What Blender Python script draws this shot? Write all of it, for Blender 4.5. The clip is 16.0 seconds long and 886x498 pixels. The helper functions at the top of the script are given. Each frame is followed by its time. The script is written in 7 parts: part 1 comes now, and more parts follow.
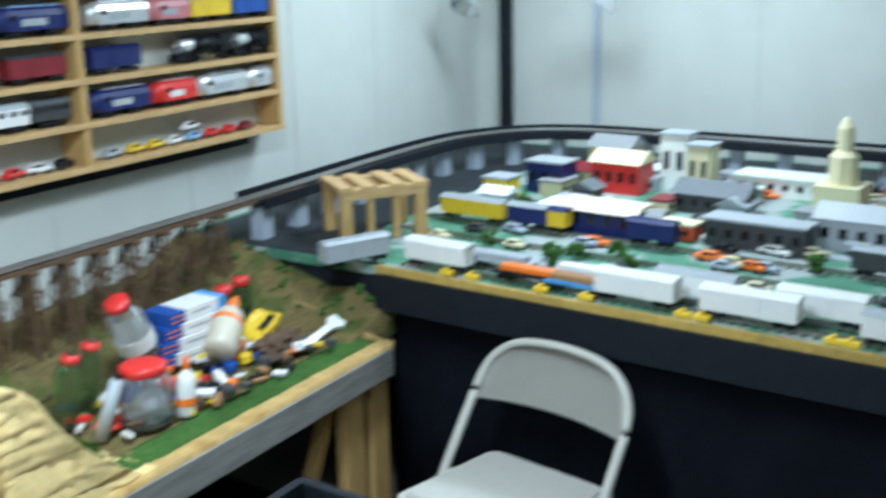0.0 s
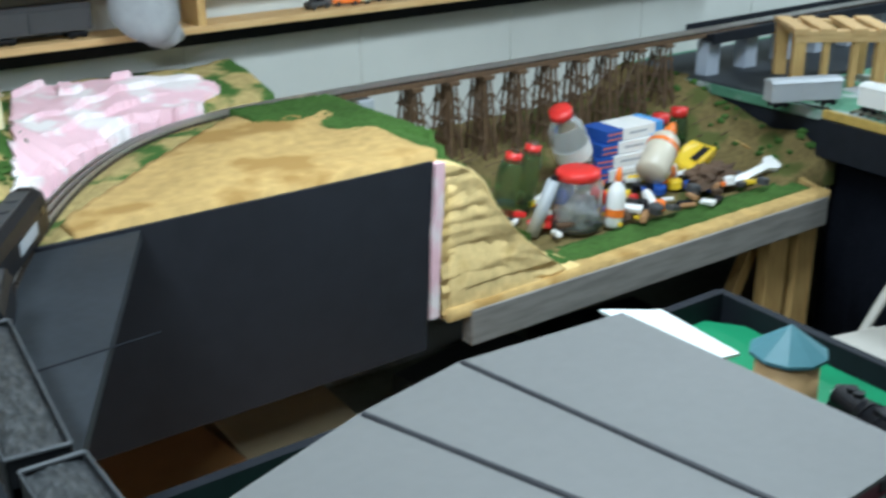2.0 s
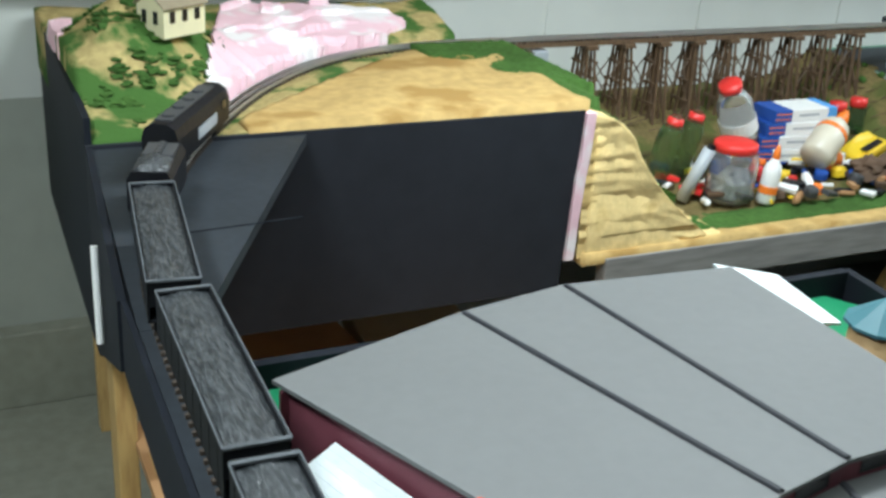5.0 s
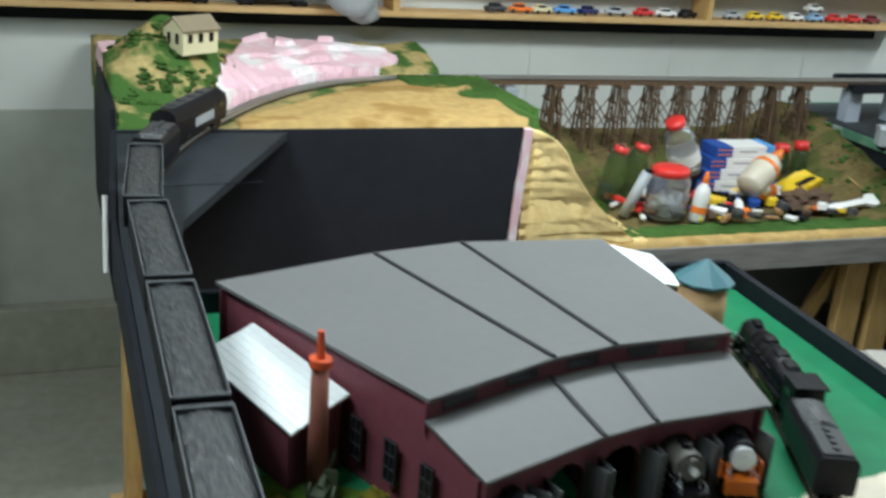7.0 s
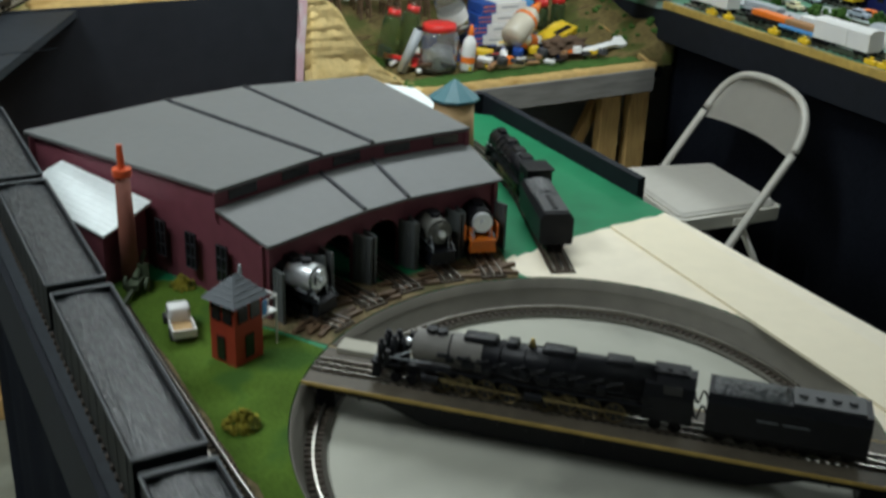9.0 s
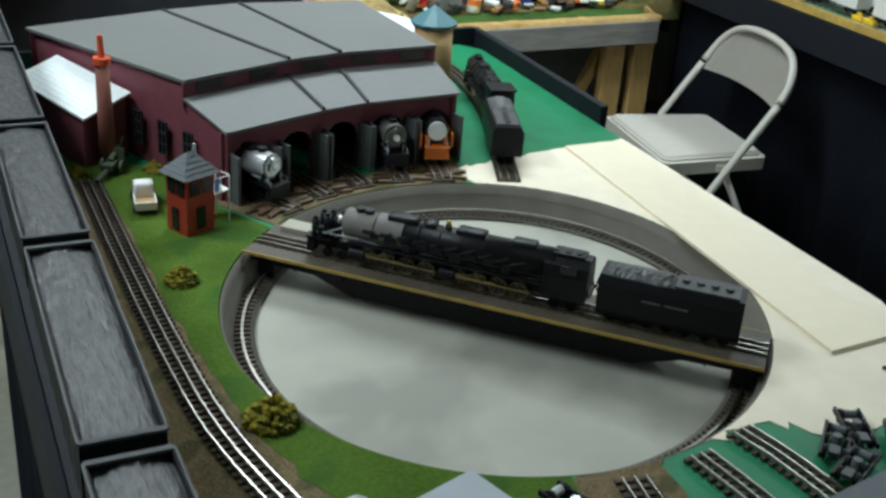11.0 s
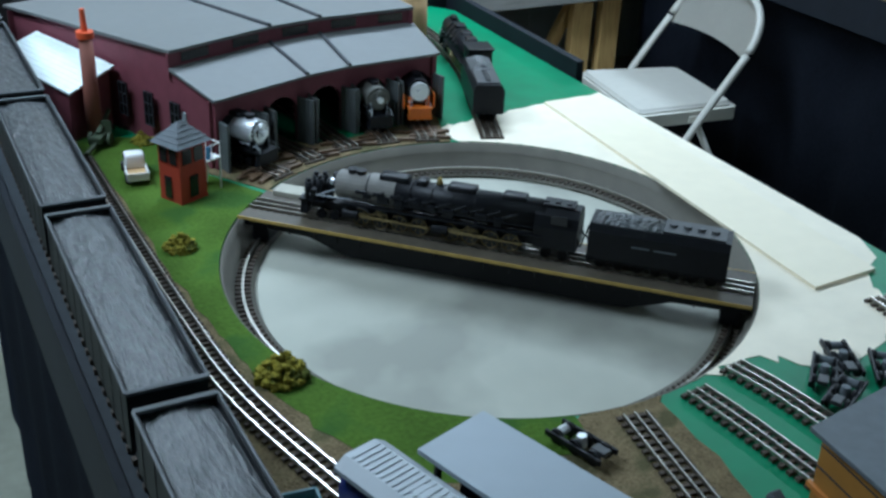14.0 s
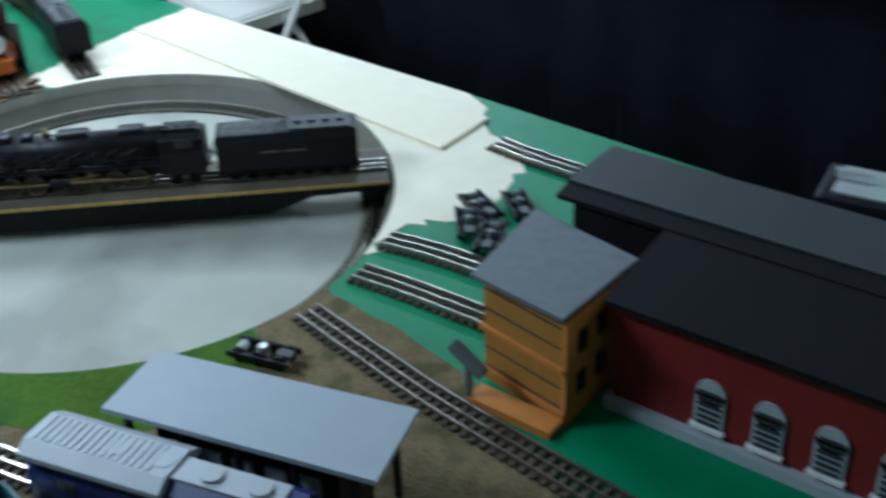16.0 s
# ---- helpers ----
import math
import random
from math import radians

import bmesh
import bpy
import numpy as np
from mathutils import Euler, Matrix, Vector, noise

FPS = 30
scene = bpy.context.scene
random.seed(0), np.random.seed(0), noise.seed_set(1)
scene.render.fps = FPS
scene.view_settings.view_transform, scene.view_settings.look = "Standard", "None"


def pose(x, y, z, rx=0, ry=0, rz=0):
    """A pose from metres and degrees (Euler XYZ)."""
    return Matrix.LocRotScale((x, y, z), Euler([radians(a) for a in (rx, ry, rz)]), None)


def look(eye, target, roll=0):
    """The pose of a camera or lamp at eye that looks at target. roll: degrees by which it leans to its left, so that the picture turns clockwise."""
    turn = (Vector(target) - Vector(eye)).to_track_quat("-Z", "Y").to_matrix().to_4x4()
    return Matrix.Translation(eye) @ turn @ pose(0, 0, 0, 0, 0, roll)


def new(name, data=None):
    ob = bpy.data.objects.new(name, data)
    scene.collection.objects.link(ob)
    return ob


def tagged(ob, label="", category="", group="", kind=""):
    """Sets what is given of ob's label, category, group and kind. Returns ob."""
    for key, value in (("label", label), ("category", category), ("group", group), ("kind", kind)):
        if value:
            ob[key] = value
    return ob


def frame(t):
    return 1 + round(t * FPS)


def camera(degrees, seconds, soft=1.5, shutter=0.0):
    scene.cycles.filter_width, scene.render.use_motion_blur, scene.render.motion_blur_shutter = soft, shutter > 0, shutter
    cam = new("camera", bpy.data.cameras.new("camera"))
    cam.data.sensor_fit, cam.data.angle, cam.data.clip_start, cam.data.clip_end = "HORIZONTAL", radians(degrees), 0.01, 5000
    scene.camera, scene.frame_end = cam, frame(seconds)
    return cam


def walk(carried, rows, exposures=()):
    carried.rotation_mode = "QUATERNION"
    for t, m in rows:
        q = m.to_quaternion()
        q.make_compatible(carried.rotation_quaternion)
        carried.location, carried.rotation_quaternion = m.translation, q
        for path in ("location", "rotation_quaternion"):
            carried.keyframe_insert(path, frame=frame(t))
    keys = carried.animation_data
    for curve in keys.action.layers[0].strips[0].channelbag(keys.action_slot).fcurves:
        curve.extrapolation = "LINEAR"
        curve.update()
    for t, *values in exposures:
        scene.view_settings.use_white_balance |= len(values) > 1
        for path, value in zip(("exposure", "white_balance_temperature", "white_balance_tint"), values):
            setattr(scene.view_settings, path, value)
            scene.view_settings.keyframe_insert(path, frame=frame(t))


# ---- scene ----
cam = camera(43.6, 16.0, soft=2.8, shutter=0.7)
PATH = [
    (0, (0.142, -0.116, 1.801), (2.215, 1.126, 1.158), -1.3),
    (0.5, (0.144, -0.162, 1.742), (2.021, 1.342, 1.057), -1.9),
    (1, (0.116, -0.117, 1.731), (1.824, 1.544, 0.976), -0.5),
    (1.5, (0.086, -0.162, 1.723), (1.600, 1.650, 0.903), -0.5),
    (2, (0.059, -0.137, 1.687), (1.447, 1.736, 0.783), -0.5),
    (2.5, (0.052, -0.105, 1.674), (1.343, 1.828, 0.755), -0.2),
    (3, (0.054, -0.096, 1.648), (1.254, 1.854, 0.644), 2.0),
    (3.5, (0.050, -0.070, 1.650), (1.180, 1.845, 0.508), 3.3),
    (6, (0.080, -0.622, 1.683), (0.989, 1.545, 0.831), 2.6),
    (6.5, (0.091, -0.758, 1.674), (0.948, 1.435, 0.835), 2.0),
    (7, (0.121, -0.949, 1.682), (0.990, 1.244, 0.851), 4.7),
    (7.5, (0.133, -1.086, 1.680), (0.999, 1.098, 0.828), 3.9),
    (8, (0.129, -1.180, 1.681), (1.137, 0.945, 0.835), 2.6),
    (8.5, (0.074, -1.277, 1.663), (1.310, 0.711, 0.784), 1.9),
    (9, (0.052, -1.356, 1.641), (1.241, 0.604, 0.647), 2.2),
    (9.5, (0.115, -1.473, 1.621), (1.217, 0.538, 0.625), 5.6),
    (10, (0.163, -1.585, 1.598), (1.211, 0.445, 0.578), 4.5),
    (12.5, (0.074, -1.642, 1.589), (1.200, 0.293, 0.478), 3.8),
    (13, (0.076, -1.645, 1.588), (1.177, 0.299, 0.467), 3.7),
    (13.5, (0.078, -1.642, 1.587), (1.201, 0.276, 0.444), 4.0),
    (14, (0.076, -1.650, 1.593), (1.201, 0.280, 0.472), 2.6),
    (14.5, (0.069, -1.641, 1.595), (1.257, 0.243, 0.459), 2.3),
    (15, (0.073, -1.643, 1.605), (1.411, 0.102, 0.418), 1.3),
    (15.2, (0.062, -1.636, 1.597), (1.477, 0.051, 0.411), 2.0),
    (15.5, (0.056, -1.622, 1.579), (1.600, -0.080, 0.357), 0.7),
    (16, (0.073, -1.644, 1.578), (1.745, -0.301, 0.290), -2.2),
]
walk(cam, [(t, look(eye, target, roll)) for t, eye, target, roll in PATH],
     exposures=[(0, 0.15, 5350, 8), (0.5, 0.2, 5600, 12), (1.5, 0.15, 5600, 10), (3.0, -0.2, 5800, 9), (3.7, 0.1, 6100, 10), (6.0, 0.2, 5850, 10), (7.0, -0.05, 6050, 11), (8.0, 0.05, 6100, 11), (8.5, -0.25, 6100, 11), (9.0, -0.5, 6200, 11), (9.5, -0.2, 6350, 12), (10.2, -0.1, 6350, 11), (12.4, 0.1, 5100, 8), (14.5, 0.1, 5100, 8), (16.0, 0.25, 5100, 9)])

# ---- light: ceiling lamps out of view, assumed for a basement room ----
world = bpy.data.worlds.new("world")
scene.world = world
world.use_nodes = True
world.node_tree.nodes["Background"].inputs[0].default_value = (0.6, 0.7, 0.8, 1)
world.node_tree.nodes["Background"].inputs[1].default_value = 0.05


def area_lamp(name, x, y, z, sx, sy, power, colour):
    data = bpy.data.lights.new(name, "AREA")
    data.shape, data.size, data.size_y, data.energy, data.color = "RECTANGLE", sx, sy, power, colour
    ob = new(name, data)
    ob.matrix_world = pose(x, y, z)
    return ob


# Last two are added fill for the dark west side and south-facing fronts.
ASSUMED_FIXTURES = [(1.5, 1.15, 0.0, 40), (3.9, 1.35, 90.0, 36), (-0.30, 0.45, 90.0, 34), (2.15, -1.9, 0.0, 6)]
for fx, fy, fr, watt in ASSUMED_FIXTURES:
    lamp = area_lamp("assumed_ceiling_lamp", fx, fy, 2.38, 1.2, 0.25, watt, (0.93, 1.0, 0.97))
    lamp.rotation_euler = (0, 0, radians(fr))


# ---- materials ----
def material(name, colour, rough=0.6, metal=0.0, vary=0.15, scale=20.0, bump=0.0, second=None, coarse=3.0, patches=0.0, spec=0.5):
    """Principled surface with fine grain, coarse stains, optional second colour in patches, and relief."""
    m = bpy.data.materials.new(name)
    m.use_nodes = True
    nt = m.node_tree
    n, l = nt.nodes, nt.links
    b = n["Principled BSDF"]
    b.inputs["Roughness"].default_value, b.inputs["Metallic"].default_value = rough, metal
    b.inputs["Specular IOR Level"].default_value = spec
    tc = n.new("ShaderNodeTexCoord")
    fine = n.new("ShaderNodeTexNoise")
    fine.inputs["Scale"].default_value, fine.inputs["Detail"].default_value = scale, 5
    big = n.new("ShaderNodeTexNoise")
    big.inputs["Scale"].default_value, big.inputs["Detail"].default_value = coarse, 4
    l.new(tc.outputs["Object"], fine.inputs["Vector"])
    l.new(tc.outputs["Object"], big.inputs["Vector"])
    add = n.new("ShaderNodeMath")
    add.operation = "ADD"
    l.new(fine.outputs["Fac"], add.inputs[0])
    l.new(big.outputs["Fac"], add.inputs[1])
    rng = n.new("ShaderNodeMapRange")
    rng.inputs["From Min"].default_value, rng.inputs["From Max"].default_value = 0.6, 1.4
    rng.inputs["To Min"].default_value, rng.inputs["To Max"].default_value = 1 - vary, 1 + vary
    l.new(add.outputs[0], rng.inputs["Value"])
    mul = n.new("ShaderNodeMix")
    mul.data_type, mul.blend_type = "RGBA", "MULTIPLY"
    mul.inputs["Factor"].default_value = 1.0
    mul.inputs[6].default_value = (*colour, 1)
    l.new(rng.outputs["Result"], mul.inputs[7])
    out = mul.outputs[2]
    if second:
        ramp = n.new("ShaderNodeMapRange")
        ramp.inputs["From Min"].default_value, ramp.inputs["From Max"].default_value = 0.62 - patches * 0.3, 0.72 - patches * 0.3
        l.new(big.outputs["Fac"], ramp.inputs["Value"])
        mix = n.new("ShaderNodeMix")
        mix.data_type = "RGBA"
        l.new(ramp.outputs["Result"], mix.inputs["Factor"])
        l.new(out, mix.inputs[6])
        mix.inputs[7].default_value = (*second, 1)
        out = mix.outputs[2]
    l.new(out, b.inputs["Base Color"])
    if bump:
        bp = n.new("ShaderNodeBump")
        bp.inputs["Strength"].default_value, bp.inputs["Distance"].default_value = min(1.0, bump), 0.004
        l.new(fine.outputs["Fac"], bp.inputs["Height"])
        l.new(bp.outputs["Normal"], b.inputs["Normal"])
    return m


def wood_material(name, colour, dark, scale=14.0, stretch=(1, 8, 8), rough=0.6):
    m = bpy.data.materials.new(name)
    m.use_nodes = True
    n, l = m.node_tree.nodes, m.node_tree.links
    b = n["Principled BSDF"]
    b.inputs["Roughness"].default_value = rough
    tc, mp, ns, rp = n.new("ShaderNodeTexCoord"), n.new("ShaderNodeMapping"), n.new("ShaderNodeTexNoise"), n.new("ShaderNodeMix")
    mp.inputs["Scale"].default_value = stretch
    ns.inputs["Scale"].default_value, ns.inputs["Detail"].default_value = scale, 6
    l.new(tc.outputs["Object"], mp.inputs["Vector"])
    l.new(mp.outputs["Vector"], ns.inputs["Vector"])
    rp.data_type = "RGBA"
    rp.inputs[6].default_value, rp.inputs[7].default_value = (*colour, 1), (*dark, 1)
    mr = n.new("ShaderNodeMapRange")
    mr.inputs["From Min"].default_value, mr.inputs["From Max"].default_value = 0.4, 0.75
    l.new(ns.outputs["Fac"], mr.inputs["Value"])
    l.new(mr.outputs["Result"], rp.inputs["Factor"])
    l.new(rp.outputs[2], b.inputs["Base Color"])
    bp = n.new("ShaderNodeBump")
    bp.inputs["Strength"].default_value, bp.inputs["Distance"].default_value = 0.3, 0.002
    l.new(ns.outputs["Fac"], bp.inputs["Height"])
    l.new(bp.outputs["Normal"], b.inputs["Normal"])
    return m


def coal_material():
    """Broken coal: dark lumps of two sizes, with glints painted as pale streaks along the load."""
    m = bpy.data.materials.new("coal_load")
    m.use_nodes = True
    n, l = m.node_tree.nodes, m.node_tree.links
    b = n["Principled BSDF"]
    b.inputs["Specular IOR Level"].default_value = 0.7
    tc = n.new("ShaderNodeTexCoord")
    mp = n.new("ShaderNodeMapping")
    mp.inputs["Scale"].default_value = (34, 150, 60)
    l.new(tc.outputs["Object"], mp.inputs["Vector"])
    v = n.new("ShaderNodeTexNoise")
    v.inputs["Scale"].default_value, v.inputs["Detail"].default_value = 2.0, 6
    l.new(mp.outputs["Vector"], v.inputs["Vector"])
    big = n.new("ShaderNodeTexNoise")
    big.inputs["Scale"].default_value = 16
    l.new(tc.outputs["Object"], big.inputs["Vector"])
    # Pale end of the ramp paints the streaky glints into the base colour.
    cr = n.new("ShaderNodeValToRGB")
    cr.color_ramp.elements[0].position, cr.color_ramp.elements[0].color = 0.40, (0.015, 0.018, 0.020, 1)
    cr.color_ramp.elements[1].position, cr.color_ramp.elements[1].color = 0.78, (0.092, 0.098, 0.104, 1)
    mx = n.new("ShaderNodeMath")
    mx.operation = "MULTIPLY_ADD"
    l.new(big.outputs["Fac"], mx.inputs[0])
    mx.inputs[1].default_value = 0.15
    l.new(v.outputs["Fac"], mx.inputs[2])
    sb = n.new("ShaderNodeMath")
    sb.operation = "SUBTRACT"
    l.new(mx.outputs[0], sb.inputs[0])
    sb.inputs[1].default_value = 0.07
    l.new(sb.outputs[0], cr.inputs["Fac"])
    l.new(cr.outputs["Color"], b.inputs["Base Color"])
    b.inputs["Roughness"].default_value = 0.40
    bp = n.new("ShaderNodeBump")
    bp.inputs["Strength"].default_value, bp.inputs["Distance"].default_value = 1.0, 0.003
    l.new(v.outputs["Fac"], bp.inputs["Height"])
    l.new(bp.outputs["Normal"], b.inputs["Normal"])
    return m


def clear_material(name, tint, rough=0.05):
    m = bpy.data.materials.new(name)
    m.use_nodes = True
    b = m.node_tree.nodes["Principled BSDF"]
    b.inputs["Base Color"].default_value = (*tint, 1)
    b.inputs["Roughness"].default_value = rough
    b.inputs["Transmission Weight"].default_value = 0.93
    b.inputs["IOR"].default_value = 1.42
    return m


def glow_material(name, colour, strength):
    m = bpy.data.materials.new(name)
    m.use_nodes = True
    b = m.node_tree.nodes["Principled BSDF"]
    b.inputs["Emission Color"].default_value = (*colour, 1)
    b.inputs["Emission Strength"].default_value = strength
    return m


M_WALL = material("wall_panel_paint", (0.60, 0.62, 0.58), 0.75, vary=0.06, scale=6, coarse=1.2, bump=0.08)
M_WALLSHADE = material("lower_wall_shade", (0.34, 0.36, 0.31), 0.8, vary=0.12, scale=10, coarse=2)
M_CEIL = material("ceiling_paint", (0.55, 0.56, 0.54), 0.8, vary=0.05)
M_FLOOR = material("concrete_floor", (0.26, 0.265, 0.21), 0.8, vary=0.2, scale=25, coarse=2, bump=0.15)
M_BLACK = material("matt_black_paint", (0.012, 0.0145, 0.020), 0.65, spec=0.18, vary=0.25, scale=30, coarse=4)
M_BOARD = material("dark_grey_board", (0.026, 0.031, 0.037), 0.6, spec=0.25, vary=0.25, scale=60, coarse=5)
M_PANEL = material("black_panel_paint", (0.021, 0.0235, 0.030), 0.6, vary=0.2, scale=20, coarse=3, spec=0.25)
M_CLOTH = material("black_skirt_cloth", (0.017, 0.020, 0.030), 0.9, vary=0.3, scale=90, coarse=6, spec=0.1)
M_GREEN = material("green_table_paint", (0.016, 0.20, 0.085), 0.5, vary=0.18, scale=18, coarse=4, spec=0.3)
M_WHITEP = material("white_primer", (0.84, 0.76, 0.60), 0.6, vary=0.06, scale=24, coarse=6)
M_PLANK = material("cream_board", (0.85, 0.76, 0.57), 0.55, vary=0.04, scale=30, coarse=5)
M_GRASS = material("model_grass", (0.075, 0.135, 0.018), 0.95, vary=0.35, scale=140, coarse=9, bump=0.6, second=(0.05, 0.11, 0.02), patches=0.3, spec=0.1)
M_HGRASS = material("hill_grass", (0.055, 0.115, 0.026), 0.95, vary=0.4, scale=90, coarse=9, bump=0.8, spec=0.1)
M_TAN = material("tan_scenery_plaster", (0.50, 0.34, 0.13), 0.9, vary=0.3, scale=35, coarse=7, bump=0.8, second=(0.36, 0.22, 0.07), patches=0.35, spec=0.15)
M_HILL = material("hill_plaster_and_turf", (0.46, 0.36, 0.15), 0.95, vary=0.35, scale=45, coarse=9, bump=0.9, second=(0.060, 0.13, 0.03), patches=0.62, spec=0.1)
M_OLIVE = material("olive_scrub_ground", (0.165, 0.128, 0.052), 0.95, vary=0.4, scale=60, coarse=8, bump=0.9, second=(0.09, 0.10, 0.03), patches=0.4, spec=0.1)
M_DIRT = material("brown_ballast", (0.20, 0.155, 0.085), 0.95, vary=0.6, scale=260, coarse=18, bump=1.0, second=(0.11, 0.10, 0.05), patches=0.35, spec=0.1)
M_PINK = material("pink_foam_board", (0.83, 0.55, 0.61), 0.8, vary=0.06, scale=30, coarse=8, bump=0.4, second=(0.86, 0.80, 0.80), patches=0.42)
M_STRATA = material("pale_rock_plaster", (0.74, 0.56, 0.25), 0.9, vary=0.25, scale=40, coarse=9, bump=0.7, second=(0.62, 0.44, 0.17), patches=0.3, spec=0.12)
M_FARGREEN = material("patchy_far_table_top", (0.10, 0.25, 0.16), 0.7, vary=0.25, scale=14, coarse=6, second=(0.36, 0.40, 0.39), patches=0.45, spec=0.25)
M_SMOKE = material("matt_grey_smokebox", (0.19, 0.18, 0.165), 0.65, vary=0.25, scale=60, coarse=14)
M_MILK = material("translucent_beige_plastic", (0.66, 0.60, 0.48), 0.35, vary=0.08, scale=20)
M_FOAMW = material("white_plaster_cloth", (0.8, 0.78, 0.76), 0.8, vary=0.06, bump=0.3)
M_PINE = wood_material("pine_board", (0.62, 0.42, 0.19), (0.48, 0.29, 0.11))
M_PINEV = wood_material("pine_post", (0.60, 0.40, 0.15), (0.44, 0.26, 0.09), stretch=(8, 8, 1))
M_GREYW = wood_material("weathered_grey_board", (0.27, 0.26, 0.24), (0.17, 0.165, 0.155), scale=9)
M_TRESTLE = wood_material("stained_trestle_timber", (0.14, 0.085, 0.045), (0.07, 0.04, 0.02), scale=30, stretch=(8, 8, 1))
M_TIE = material("tie_brown", (0.065, 0.048, 0.034), 0.8, vary=0.3, scale=60)
M_RAIL = material("nickel_rail", (0.48, 0.46, 0.41), 0.33, 1.0, vary=0.25, scale=60)
M_RAILB = material("bright_steel_rail", (0.86, 0.86, 0.85), 0.42, 1.0, vary=0.08, scale=60)
M_BRASS = material("brass_rail", (0.55, 0.42, 0.16), 0.3, 1.0, vary=0.1, scale=60)
M_BRICK = material("maroon_wall_paint", (0.17, 0.045, 0.062), 0.7, vary=0.15, scale=40, coarse=6, bump=0.1)
M_ROOF = material("grey_roof_sheet", (0.148, 0.152, 0.150), 0.6, vary=0.06, scale=50, coarse=4)
M_RIB = material("dark_roof_batten", (0.03, 0.032, 0.038), 0.6, vary=0.15)
M_WROOF = material("white_shingle_roof", (0.78, 0.84, 0.84), 0.6, vary=0.08, scale=60, bump=0.3)
M_WINDOW = material("dark_window", (0.01, 0.01, 0.012), 0.25, vary=0.1)
M_DOOR = material("grey_stall_door", (0.10, 0.11, 0.11), 0.6, vary=0.2, scale=40)
M_CHIM = material("terracotta_chimney", (0.22, 0.075, 0.05), 0.75, vary=0.2, scale=40)
M_ORANGE = material("orange_red_paint", (0.65, 0.10, 0.03), 0.5, vary=0.1)
M_TOWER = material("red_tower_siding", (0.36, 0.040, 0.016), 0.65, vary=0.18, scale=40)
M_SLATE = material("grey_slate", (0.13, 0.145, 0.16), 0.6, vary=0.2, scale=60)
M_PIT = material("pit_concrete", (0.43, 0.43, 0.365), 0.75, vary=0.10, scale=10, coarse=3, second=(0.31, 0.31, 0.265), patches=0.38)
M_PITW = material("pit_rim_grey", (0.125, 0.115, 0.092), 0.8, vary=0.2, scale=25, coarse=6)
M_BRIDGE = material("bridge_deck", (0.085, 0.070, 0.050), 0.6, vary=0.35, scale=60, coarse=9)
M_WALKTOP = material("cream_grey_board", (0.40, 0.38, 0.31), 0.7, vary=0.12, scale=40)
M_LOCO = material("locomotive_black", (0.007, 0.0075, 0.010), 0.45, spec=0.26, vary=0.3, scale=70, bump=0.15)
M_GRAPH = material("graphite_smokebox", (0.25, 0.24, 0.23), 0.45, 0.3, vary=0.15, scale=50)
M_SILVER = material("silver_paint", (0.72, 0.74, 0.76), 0.3, 0.6, vary=0.08, scale=60)
M_DGREY = material("dark_grey_engine", (0.05, 0.052, 0.055), 0.5, vary=0.2)
M_DAY = material("daylight_orange", (0.75, 0.19, 0.02), 0.4, vary=0.06)
M_HOPPER = material("hopper_black", (0.009, 0.010, 0.012), 0.5, vary=0.3, scale=40, coarse=8, spec=0.2)
M_COAL = coal_material()
M_RIMGREY = material("worn_rim_grey", (0.075, 0.082, 0.09), 0.5, vary=0.4, scale=90, coarse=20)
M_CHAIR = material("beige_metal_enamel", (0.57, 0.55, 0.49), 0.38, vary=0.04, scale=30)
M_SEAT = material("beige_seat_vinyl", (0.52, 0.50, 0.45), 0.5, vary=0.05, scale=40)
M_FOOT = material("dark_rubber", (0.03, 0.03, 0.03), 0.7)
M_RED = material("red_plastic_cap", (0.70, 0.035, 0.03), 0.35, vary=0.05)
M_WPLAST = material("white_plastic", (0.82, 0.82, 0.80), 0.4, vary=0.05)
M_ORPLAST = material("orange_plastic", (0.85, 0.20, 0.02), 0.4, vary=0.05)
M_YELLOW = material("yellow_plastic", (0.80, 0.55, 0.02), 0.45, vary=0.08)
M_BLUE = material("blue_card", (0.02, 0.08, 0.36), 0.5, vary=0.08)
M_LBLUE = material("light_blue_card", (0.10, 0.35, 0.75), 0.5, vary=0.06)
M_NAVY = material("navy_paint", (0.012, 0.02, 0.12), 0.4, vary=0.1)
M_GLASS = clear_material("clear_plastic", (0.93, 0.95, 0.95))
M_GGLASS = clear_material("green_tinted_plastic", (0.30, 0.45, 0.24))
M_CREAM = material("cream_plaster", (0.72, 0.66, 0.42), 0.7, vary=0.06)
M_WHITE = material("white_paint", (0.80, 0.80, 0.78), 0.5, vary=0.05)
M_BUSH = material("foliage_clump", (0.30, 0.26, 0.035), 0.95, vary=0.6, scale=160, coarse=50, bump=1.0, second=(0.06, 0.07, 0.012), patches=0.4, spec=0.1)
M_SCRUB = material("dry_twigs", (0.10, 0.06, 0.035), 0.9, vary=0.4)
M_SAND = material("sand_tank_wood", (0.50, 0.33, 0.15), 0.7, vary=0.12, scale=30)
M_TEAL = material("teal_metal_roof", (0.06, 0.17, 0.20), 0.5, vary=0.15)
M_OCHRE = material("ochre_siding", (0.36, 0.17, 0.025), 0.6, vary=0.12, scale=40)
M_OCHRE2 = material("orange_ochre_siding", (0.50, 0.19, 0.03), 0.6, vary=0.12, scale=40)
M_BARN = material("deep_red_siding", (0.17, 0.008, 0.008), 0.6, vary=0.12, scale=40)
M_BARNROOF = material("black_roof_sheet", (0.008, 0.008, 0.010), 0.65, spec=0.12, vary=0.15)
M_PALEROOF = material("blue_grey_roof", (0.33, 0.37, 0.41), 0.5, vary=0.05, scale=30)
